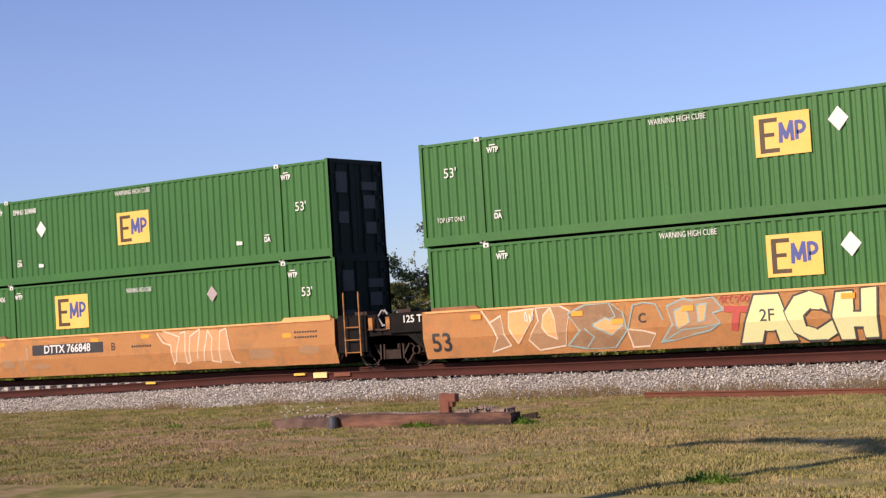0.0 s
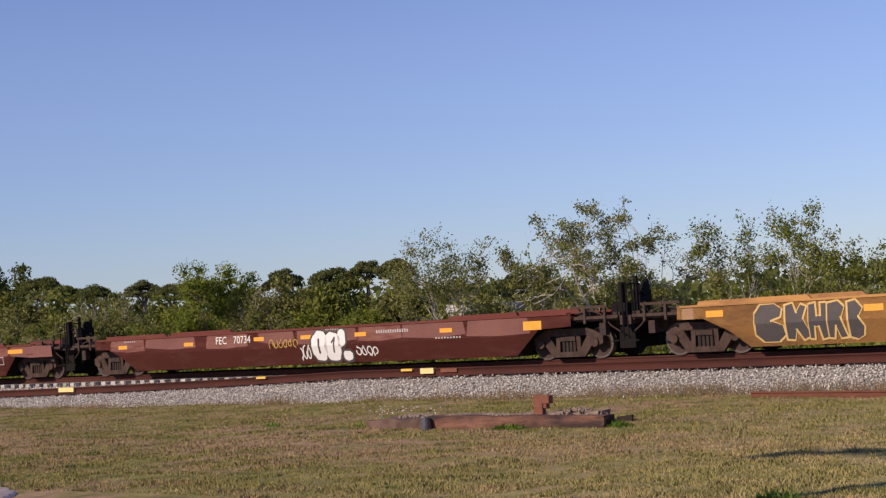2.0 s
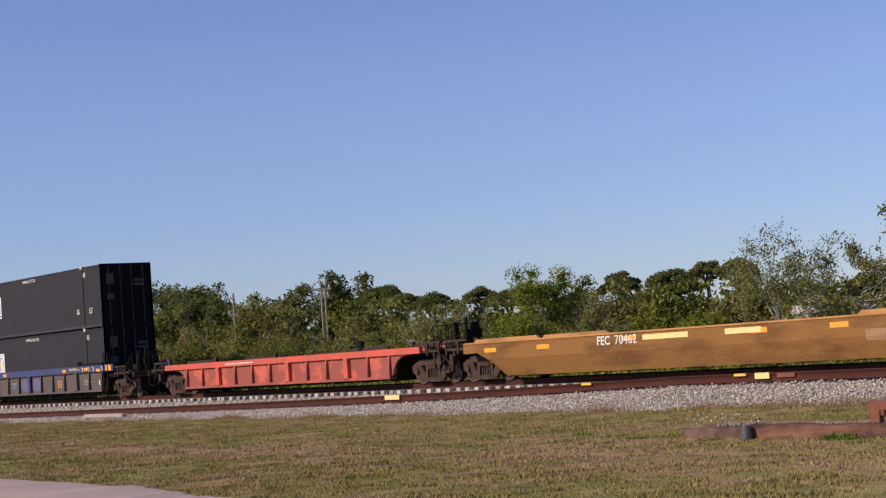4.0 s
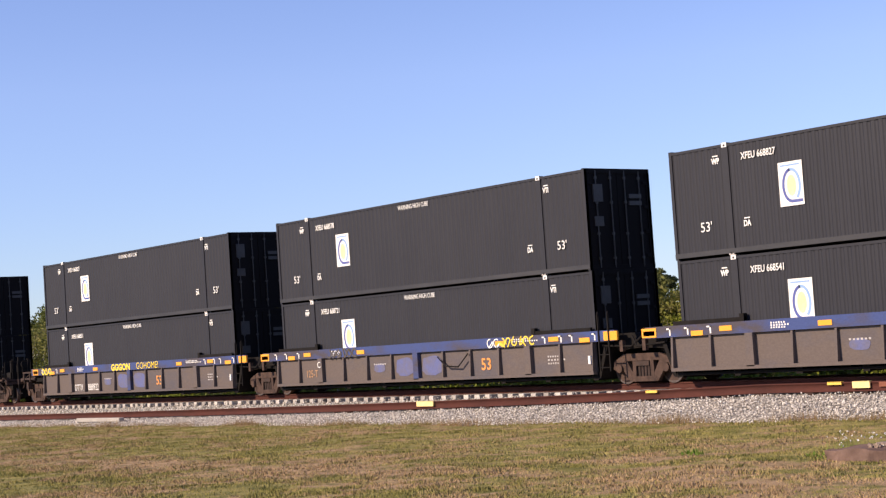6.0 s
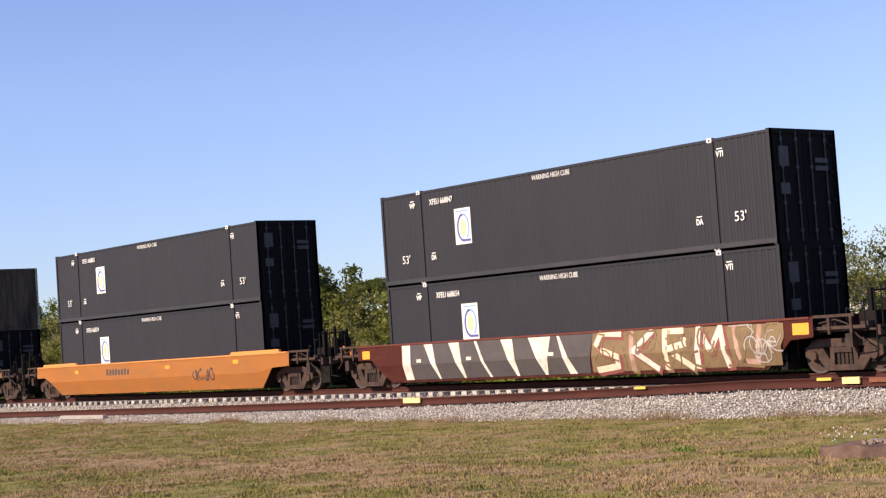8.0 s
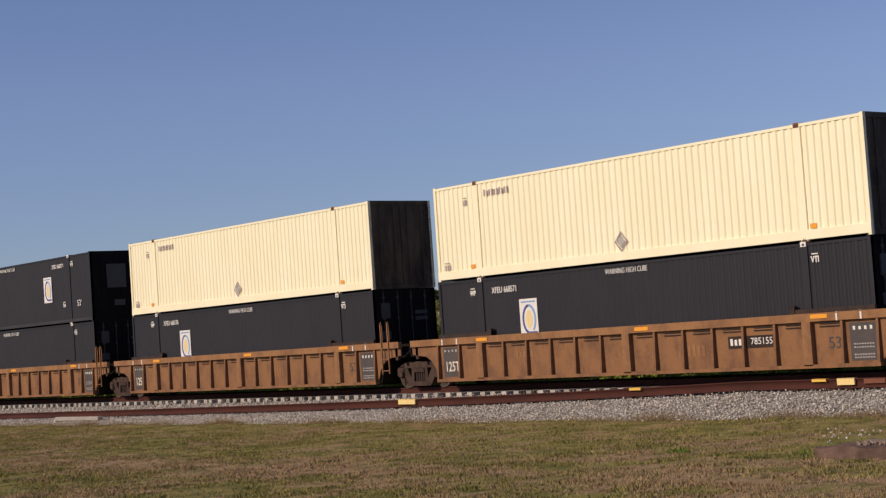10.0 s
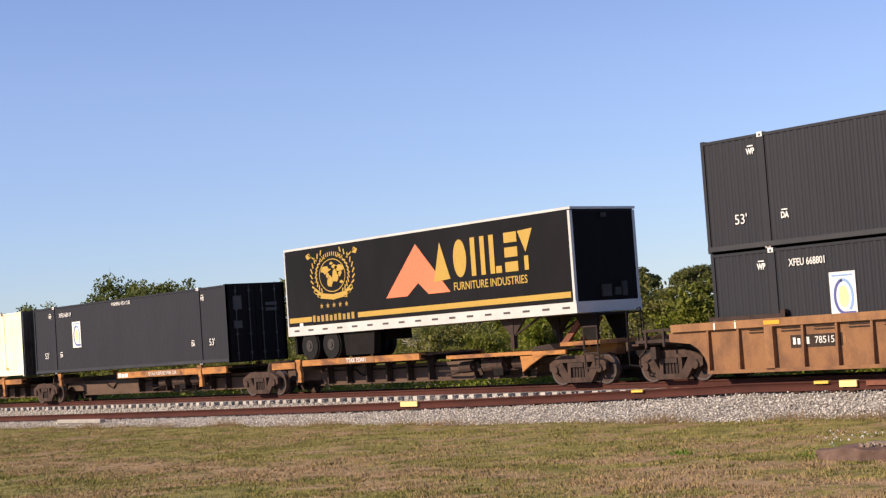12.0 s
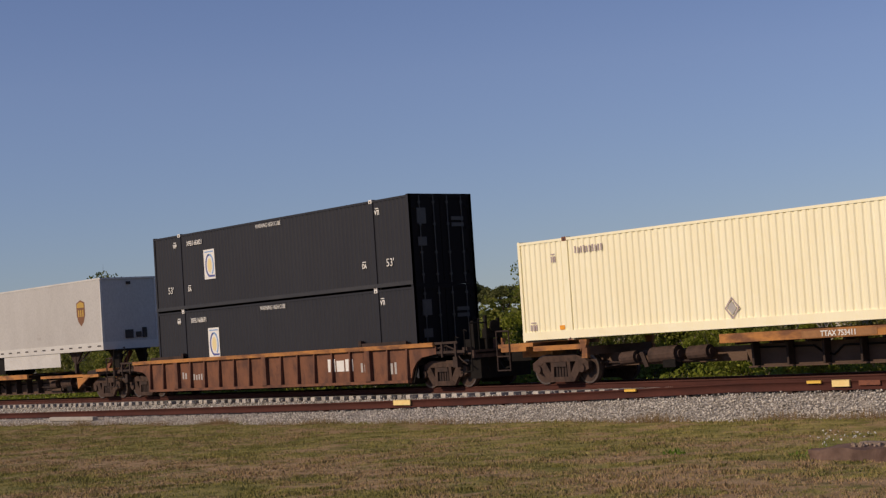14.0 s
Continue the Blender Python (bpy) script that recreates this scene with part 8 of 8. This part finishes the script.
def car_p3():
    car = smooth_well("maroon well car covered with tall white block graffiti", -235.5, "maroon", 1.40, upper=9.6, reach=11.5, nose=-0.5, guides=False)
    bm = bmesh.new()
    plate(bm, [(-7.2, 0.24), (1.2, 0.24), (1.5, 1.34), (-7.1, 1.34)], -1.5445, 0.003)
    part("graffiti", bm, "darkspray", car, "dark sprayed field")
    for k, (wt, wb) in enumerate(((0.42, 0.40), (0.42, 0.08), (0.50, 0.10), (0.12, 0.12), (0.52, 0.12), (0.95, 0.10), (0.10, 0.30))):
        a = -7.2 + k * 1.22
        bm = bmesh.new()
        plate(bm, [(a + (0.55 - wb if k else 0), 0.24), (a + (0.55 if k else wb), 0.24), (a + wt - (0.1 if k else 0), 1.33), (a - (0.1 if k else 0), 1.33)], -1.549, 0.004)
        if k in (0, 2, 5):
            box(bm, a + 0.72, a + 0.95, -1.549, -1.545, 0.78, 0.88)
        part("graffiti", bm, "chalkwhite", car, "tall white wedge between dark letters")
    bm = bmesh.new()
    plate(bm, [(1.3, 0.26), (8.0, 0.26), (8.2, 1.3), (1.5, 1.36)], -1.5445, 0.003)
    part("graffiti", bm, "patch", car, "olive-brown sprayed field")
    letters = (([(0.95, 1.28), (0.25, 1.32), (0.05, 1.02), (0.3, 0.84), (0.8, 0.66), (0.75, 0.40), (0.0, 0.32)], "chalk", 0.17),
               ([(0.15, 0.30), (0.22, 1.30)], "faintchalk", 0.17), ([(0.95, 1.30), (0.28, 0.80), (1.0, 0.30)], "chalkwhite", 0.17),
               ([(0.1, 0.30), (0.15, 1.28), (0.75, 1.26), (0.80, 0.92), (0.2, 0.80), (0.95, 0.30)], "chalk", 0.17),
               ([(0.0, 0.30), (0.15, 1.28), (0.5, 0.7), (0.85, 1.28), (1.0, 0.30)], "chalkwhite", 0.17),
               ([(0.05, 1.28), (0.15, 0.42), (0.7, 0.36), (0.85, 1.26)], "faintchalk", 0.13))
    for k, (x, (line, mat, fat)) in enumerate(zip((1.55, 2.75, 2.75, 4.05, 5.25, 6.55), letters)):
        bm = bmesh.new()
        stroke(bm, [(x + 0.07 + px * 1.05, pz - 0.05) for px, pz in line], fat + 0.08, -1.5475 - 0.0008 * k, 0.0004)
        part("graffiti_edge", bm, "patch" if k % 2 else "redbrown", car)
        bm = bmesh.new()
        stroke(bm, [(x + px * 1.05, pz) for px, pz in line], fat, -1.5479 - 0.0008 * k, 0.0004)
        part("graffiti", bm, mat, car, "worn cream letter")
    tangle(car, 1.5, 7.9, 0.3, 1.3, 77, "patch", 18, 0.05, -1.5545, 0.3)
    tangle(car, 6.9, 8.1, 0.35, 1.3, 36, "dim", 9, 0.025, -1.5575)
    amber(car, ((-9.15, 1.1),), h=0.26, w=0.4)
    amber(car, ((8.72, 1.12),), h=0.28, w=0.5)
    press_marks(car, 1.4)
    return car


def car_p4():
    car = smooth_well("orange smooth-sided well car with small dark marks", -259.2, "orange2", 1.40, reach=11.5)
    scrawl(car, 3.4, 5.0, 0.5, 1.0, 41, "darkspray", 0.05, 4)
    bars(car, -3.5, 0.9, 2.0, 0.25, 8, "darkspray", -1.545)
    amber(car, ((-6.2, 1.1), (1.5, 1.1), (6.5, 1.15)))
    press_marks(car, 1.4)
    return car


def brown_extras(car, kind):
    y = -1.407
    for x, num in ((-7.55, "1251"),) if kind != "q3" else ():
        bm = bmesh.new()
        box(bm, x - 0.42, x + 0.42, y, y + 0.02, 0.32, 1.22)
        panel = part("stencil_panel", bm, "darkspray", car, "black stencil panel")
        words("125T" if kind == "q1" else num, x, 0.62, 0.42, "chalkwhite", panel, y - 0.006, width=0.78, bold=0.006)
        bars(panel, x - 0.35, 1.08, 0.7, 0.07, 4, "dim", y - 0.006, slim=0.35)
    bm = bmesh.new()
    box(bm, 7.3, 8.15, y, y + 0.02, 0.32, 1.22)
    panel = part("stencil_panel", bm, "darkspray", car, "black stencil panel with small white print")
    bars(panel, 7.4, 1.05, 0.65, 0.09, 4, "white", y - 0.006, slim=0.4)
    for z in (0.7, 0.62, 0.45, 0.38):
        bars(panel, 7.4, z, 0.6, 0.035, 8, "dim", y - 0.006)
    words("53", 6.85, 0.76, 0.40, "darkspray", car, y)
    bm = bmesh.new()
    for x in (-7.9, -7.2, 7.0, 7.7):
        box(bm, x, x + 0.05, -1.51, -1.50, 1.30, 1.47)
        box(bm, x, x + 0.05, -1.51, -1.35, 1.501, 1.506)
    part("stencil", bm, "white", car)
    amber(car, ((-6.0, 1.40), (0.6, 1.40), (6.5, 1.42)), -1.508, 0.5, 0.1)
    small_print(car, ((-4.6, 0.8, 0.8, 0.2, 5), (1.8, 0.6, 1.0, 0.3, 6)), "brown", y)


def brown_cars():
    args = dict(chord="brown", panel="brownpanel", ribs=17, top=1.50, low=0.22, half=8.2, deep=0.20)
    q1 = ribbed_well("rust-brown ribbed well car with black stencil panels", -282.7, ends=("joint", "coupler"), upper=9.4, reach=11.3, trucks=(-9.65, 9.6), **args)
    q2 = ribbed_well("rust-brown ribbed middle well car with black stencil panels", -302.27, ends=("joint", "joint"), trucks=(-9.6,), **args)
    q3 = ribbed_well("rust-brown ribbed end well car with black stencil panel", -321.85, ends=("coupler", "joint"), upper=9.4, reach=11.8, trucks=(-9.9,), **args)
    for c, k in ((q1, "q1"), (q2, "q2"), (q3, "q3")):
        brown_extras(c, k)
        for j in range(1, 15):
            x = -8.15 + 16.3 * j / 16
            bm = bmesh.new()
            box(bm, x + 0.32, x + 0.96, -1.43, -1.40, 1.16, 1.185)
            box(bm, x + 0.32, x + 0.96, -1.43, -1.40, 1.23, 1.25)
            part("bay_bar", bm, "gear", c)
        add_ladder(c, 8.62, 0.5, 2.1, "brown", w=0.36)
    for c, x, num in ((q1, 4.3, "785155"), (q3, -4.75, "785155")):
        bm = bmesh.new()
        box(bm, x - 0.78, x + 0.78, -1.409, -1.39, 0.74, 1.05)
        p = part("number_panel", bm, "greybeam", c)
        bars(p, x - 0.7, 0.82, 0.55, 0.17, 4, "white", -1.415, slim=0.6)
        words(num, x + 0.32, 0.90, 0.24, "white", p, -1.415)
    s = ribbed_well("rust-brown ribbed well car with a yellowish top chord", -400.6, ends=("coupler", "coupler"), upper=9.5, reach=11.0, trucks=(-9.4, 9.4), chord="spine", panel="redpanel", stake="redpanel", ribs=17, top=1.42, low=0.25, half=8.2, deep=0.13)
    bars(s, 3.75, 0.66, 1.5, 0.42, 3, "white", -1.41, slim=0.85)
    small_print(s, ((-5.8, 0.65, 0.4, 0.25, 2), (-5.0, 0.6, 0.9, 0.22, 5), (5.6, 0.6, 0.6, 0.3, 3), (7.0, 0.5, 0.6, 0.4, 3)), "dim", -1.41)


def trailer_platform(label, where):
    """The platform under a trailer: wheel deck behind, tapered beam and folding stand before."""
    car = spine_unit(label, where, -9.1, 8.6, ("joint", "coupler"), (-9.1, 7.45), ((-7.85, -6.4, 0.90, 1.12), (-5.93, 0.6, 0.97, 1.17), (1.95, 5.9, 0.93, 1.04)), ((-6.15, 0.42, 1.17),), (-6.4, 5.2), 3.2)
    for side in (-1, 1):
        y0, y1 = sorted((side * 1.34, side * 1.26))
        bm = bmesh.new()
        box(bm, 5.9, 7.3, y0, y1, 0.90, 1.02)
        prism(bm, [(5.35, 0.90), (6.4, 0.90), (5.75, 0.62), (5.42, 0.44)], y0 + 0.01, y1 - 0.01)
        part("gusset", bm, "spine", car)
    bm = bmesh.new()
    for yy in (-0.62, 0.52):
        prism(bm, [(7.05, 1.98), (7.95, 1.98), (7.85, 1.05), (7.60, 1.05)], yy, yy + 0.10)
        prism(bm, [(7.2, 1.05), (7.35, 1.05), (7.85, 1.7), (7.75, 1.8)], yy + 0.12, yy + 0.2)
    box(bm, 6.9, 8.0, -0.75, 0.75, 1.93, 1.995)
    part("hitch", bm, "under", car)
    bm = bmesh.new()
    for yy in (-0.4, 0.3):
        prism(bm, [(5.95, 1.05), (6.25, 1.05), (7.15, 1.86), (7.0, 1.94)], yy, yy + 0.10)
    part("hitch_strut", bm, "rustblock", car)
    bm = bmesh.new()
    prism(bm, [(5.4, 1.03), (6.4, 1.03), (6.2, 1.20), (5.55, 1.16)], -0.9, -0.3)
    part("hitch_base", bm, "gear", car)
    return car


def spine_cars():
    t = trailer_platform("yellow-orange spine car platform carrying a trailer", -342.8)
    bm = bmesh.new()
    box(bm, -3.75, -1.75, -1.352, -1.335, 0.985, 1.155)
    p = part("number_panel", bm, "brown", t)
    words("TTAX 753411", -2.75, 1.07, 0.20, "white", p, -1.358, width=0.95, bold=0.004)
    k = spine_unit("yellow-orange spine car platform under a black container", -360.9, -8.5, 9.0, ("joint", "joint"), (-8.5,), ((-1.25, 5.15, 0.90, 1.14), (5.46, 7.18, 0.89, 1.13)), ((5.32, 0.43, 1.20), (-6.4, 0.72, 1.21)), (-6.3, 7.6), 2.6)
    bm = bmesh.new()
    box(bm, 1.1, 3.85, -1.352, -1.335, 0.92, 1.11)
    p = part("lettering_panel", bm, "brown", k)
    words("53' ALL PURPOSE SPINE CAR", 2.47, 1.015, 0.19, "white", p, -1.358, width=0.92)
    bars(k, -1.15, 0.93, 0.85, 0.17, 3, "white", -1.345, slim=0.85)
    c = spine_unit("yellow-orange spine car platform under a cream container", -380.1, -8.1, 10.7, ("coupler", "joint"), (-5.8,), ((0.46, 6.87, 0.93, 1.16), (7.2, 8.9, 0.90, 1.12)), ((7.04, 0.38, 1.20), (-4.5, 0.72, 1.21)), (0.4, 9.3), -2.4)
    bm = bmesh.new()
    box(bm, 3.1, 5.3, -1.352, -1.335, 0.95, 1.12)
    p = part("number_panel", bm, "brown", c)
    words("TTAX 753411", 4.2, 1.03, 0.19, "white", p, -1.358, width=0.95, bold=0.004)
    for x0, x1 in ((-8.0, -6.9), (-6.6, -4.4)):
        bm = bmesh.new()
        box(bm, x0, x1, -1.34, -1.24, 0.98 if x0 > -7 else 1.0, 1.12)
        part("side_sill", bm, "spine", c)
    trailer_platform("yellow-orange spine car platform carrying a pale trailer", -420.6)


def loads():
    g = [green_container(k) for k in (3, 4, 1, 2)]
    put_container(g[0], -4.85, 3.243)
    put_container(g[1], -4.75, 0.34)
    put_container(g[2], -24.31, 3.243)
    put_container(g[3], -24.25, 0.34)
    numbers = iter(("668827", "668541", "668578", "668721", "668827", "668551", "668847", "668654", "668803", "668314", "668571", "668176", "668371", "668801", "668119", "663821", "668691"))
    low, high, deck = 0.34, 3.243, 1.25
    for front in (-165.0, -184.47, -203.95, -227.46, -251.1):
        put_container(black_container(next(numbers)), front, high)
        put_container(black_container(next(numbers)), front + 0.04, low)
    cream = cream_container()
    put_container(cream, -274.62, high)
    put_container(black_container(next(numbers)), -274.68, low)
    put_container(copy_thing(cream, pose(0, 0, 0)), -294.19, high)
    put_container(black_container(next(numbers)), -294.25, low)
    put_container(black_container(next(numbers), at_front=True, plain=True), -313.76, high)
    put_container(black_container(next(numbers)), -313.7, low)
    put_container(black_container(next(numbers)), -353.54, deck)
    put_container(copy_thing(cream, pose(0, 0, 0)), -370.98, deck)
    put_container(black_container(next(numbers)), -392.11, high)
    put_container(black_container(next(numbers)), -392.1, low)


def trailers():
    ob, hl, w, z0, z1 = trailer("black box trailer with gold and coral printed panels and white rails", 14.58, 3.0, "trailerblack", -334.94, 1.13)
    y = -w - 0.008
    bm = bmesh.new()
    box(bm, -hl + 0.12, hl - 0.2, y, y + 0.006, z0 + 0.44, z0 + 0.61)
    part("stripe", bm, "gold", ob, "gold stripe along the side")
    bm = bmesh.new()
    plate(bm, [(-1.53, 1.86), (0.15, 3.47), (1.75, 1.86), (0.68, 1.86), (0.18, 2.24), (-0.41, 1.86)], y, 0.006)
    part("emblem", bm, "peach", ob, "coral mountain-shaped emblem")
    # the large gold lettering, as plain block shapes of its size
    z, h = 2.26, 1.16
    yy = y - 0.003
    forms = [[(0.98, z - 0.06), (1.36, z + h), (1.80, z)], ring_points(2.30, z + h * 0.5, 0.31, h * 0.5, 0, 345, 18), [(5.00, z + h), (5.31, z + h * 0.45), (5.65, z + h * 1.03)]]
    for a, b, lo, hi in ((2.83, 3.04, 0, 1), (3.28, 3.48, 0, 1), (3.70, 3.91, 0, 1), (3.96, 4.22, 0, 0.18), (4.38, 4.95, 0.74, 1), (4.38, 4.95, 0.37, 0.62), (4.38, 4.95, 0, 0.25), (5.23, 5.41, 0, 0.36)):
        forms.append([(a, z + lo * h), (b, z + lo * h), (b, z + hi * h), (a, z + hi * h)])
    for form in forms:
        bm = bmesh.new()
        plate(bm, form, yy)
        part("gold_shape", bm, "gold", ob, "large gold block shape")
    words("FURNITURE INDUSTRIES", 3.62, 1.99, 0.34, "gold", ob, y, width=0.92, bold=0.004)
    bm = bmesh.new()
    cx, cz, g, v = -4.45, 2.83, 1.24, 0.91
    stroke(bm, ring_points(cx, cz, 0.60 * g, 0.60 * v, 0, 360, 30), 0.03, y)
    rng = random.Random(52)
    for px, pz, w_, h_ in ((-0.30, 0.22, 0.24, 0.16), (-0.22, 0.02, 0.10, 0.14), (-0.12, -0.24, 0.13, 0.24), (0.14, 0.30, 0.16, 0.10), (0.34, 0.26, 0.26, 0.16), (0.14, -0.04, 0.15, 0.26), (0.36, 0.04, 0.09, 0.12), (0.42, -0.28, 0.10, 0.07), (-0.02, 0.44, 0.10, 0.06)):
        outline = []
        for j in range(11):
            a = 2 * math.pi * j / 11
            q = rng.uniform(0.6, 1.1)
            outline.append((cx + g * (px + w_ * q * math.cos(a)), cz + v * (pz + h_ * q * math.sin(a))))
        plate(bm, outline, y)
    globe = part("crest", bm, "gold", ob, "gold round map of the world")
    bm = bmesh.new()
    for a in range(-58, 239, 12):
        if 62 < a < 118:
            continue
        for r0, turn in ((0.80, 38), (0.95, -38)):
            c = (cx + g * r0 * math.cos(radians(a)), cz + v * r0 * math.sin(radians(a)))
            f = radians(a + (90 if a < 90 else -90) + (turn if a < 90 else -turn))
            stroke(bm, [c, (c[0] + 0.15 * math.cos(f), c[1] + 0.15 * math.sin(f))], 0.06, y)
    for s in (-1, 1):
        stroke(bm, [(cx + g * s * 0.70, cz + v * 0.60), (cx + g * s * 1.08, cz + v * 0.86)], 0.04, y)
        plate(bm, [(cx + g * s * 0.92, cz + v * 0.76), (cx + g * s * 1.14, cz + v * 0.68), (cx + g * s * 1.22, cz + v * 0.84), (cx + g * s * 1.06, cz + v * 0.93)][::s], y)
    tagged(part("wreath", bm, "gold", globe, "gold laurel wreath"), kind="stuff")
    bm = bmesh.new()
    for a in range(52, 130, 7):
        c = (cx + g * 0.74 * math.cos(radians(a)), cz + v * 0.74 * math.sin(radians(a)))
        stroke(bm, [c, (c[0] + 0.11 * math.cos(radians(a)), c[1] + 0.11 * math.sin(radians(a)))], 0.045, y)
    stroke(bm, [(cx - g * 0.85, cz - v * 0.50), (cx - g * 0.55, cz - v * 0.72), (cx, cz - v * 0.80), (cx + g * 0.55, cz - v * 0.72), (cx + g * 0.85, cz - v * 0.50)], 0.18, y)
    part("ribbon", bm, "gold", globe, "gold ribbon under the crest")
    bm = bmesh.new()
    for k in range(5):
        c = cx - 0.72 + k * 0.36
        plate(bm, [(c + 0.11 * (1 if j % 2 == 0 else 0.42) * math.sin(2 * math.pi * j / 10), cz - 1.0 + 0.10 * (1 if j % 2 == 0 else 0.42) * math.cos(2 * math.pi * j / 10)) for j in range(10)], y)
    part("stars", bm, "dullgold", ob, "row of five gold stars")
    bm = bmesh.new()
    box(bm, cx - 1.36, cx + 1.32, y - 0.002, y + 0.004, z0 + 0.38, z0 + 0.72)
    patch = part("word_patch", bm, "trailerblack", ob)
    bars(patch, cx - 1.28, z0 + 0.42, 2.5, 0.22, 10, "dullgold", y - 0.006, slim=0.62)
    bm = bmesh.new()
    box(bm, -hl + 0.75, -hl + 0.95, y - 0.012, y, z0 + 0.30, z0 + 0.42)
    part("label_plate", bm, "white", ob)
    ob, hl, w, z0, z1 = trailer("pale grey box trailer with a brown and gold shield", 14.5, 2.95, "trailergrey", -412.8, 1.10)
    y = -w - 0.008
    bm = bmesh.new()
    plate(bm, [(hl - 2.22, 2.92), (hl - 1.85, 3.04), (hl - 1.48, 2.92), (hl - 1.48, 2.40), (hl - 1.62, 2.12), (hl - 1.85, 1.94), (hl - 2.08, 2.12), (hl - 2.22, 2.40)], y)
    shield = part("shield", bm, "shield", ob, "brown shield emblem with gold trim")
    bm = bmesh.new()
    plate(bm, [(hl - 2.16, 2.72), (hl - 1.54, 2.72), (hl - 1.54, 2.88), (hl - 1.85, 2.97), (hl - 2.16, 2.88)], y - 0.004, 0.003)
    part("shield_top", bm, "gold", shield, "gold upper field of the shield")
    for a in (-2.08, -1.89, -1.70):
        bm = bmesh.new()
        box(bm, hl + a, hl + a + 0.11, y - 0.004, y - 0.001, 2.34, 2.62)
        part("shield_mark", bm, "gold", shield)
    bm = bmesh.new()
    box(bm, hl - 9.6, hl - 4.0, -w + 0.02, -w + 0.05, 0.30, z0 + 0.06)
    part("side_skirt", bm, "trailerwhite", ob, "pale side skirt under the box")
    bm = bmesh.new()
    box(bm, hl - 6.05, hl - 5.7, y - 0.002, y + 0.002, 1.52, 1.64)
    box(bm, hl - 6.05, hl - 5.85, y - 0.002, y + 0.002, 1.70, 1.78)
    part("label_plate", bm, "dim", ob)


car_a()
car_b()
car_c()
car_d()
car_e()
car_f()
car_g()
blue_cars()
car_p3()
car_p4()
brown_cars()
spine_cars()
loads()
trailers()

# ---- the finest pieces last ----
grass_blades()
dry_fringe()
wildflowers()


def motions():
    """The whole train runs towards +x at one speed."""
    for ob, x, z in MOVING:
        walk(ob, [(0.0, pose(x, YC, RZ + z)), (14.0, pose(x + SPEED * 14.0, YC, RZ + z))])


motions()
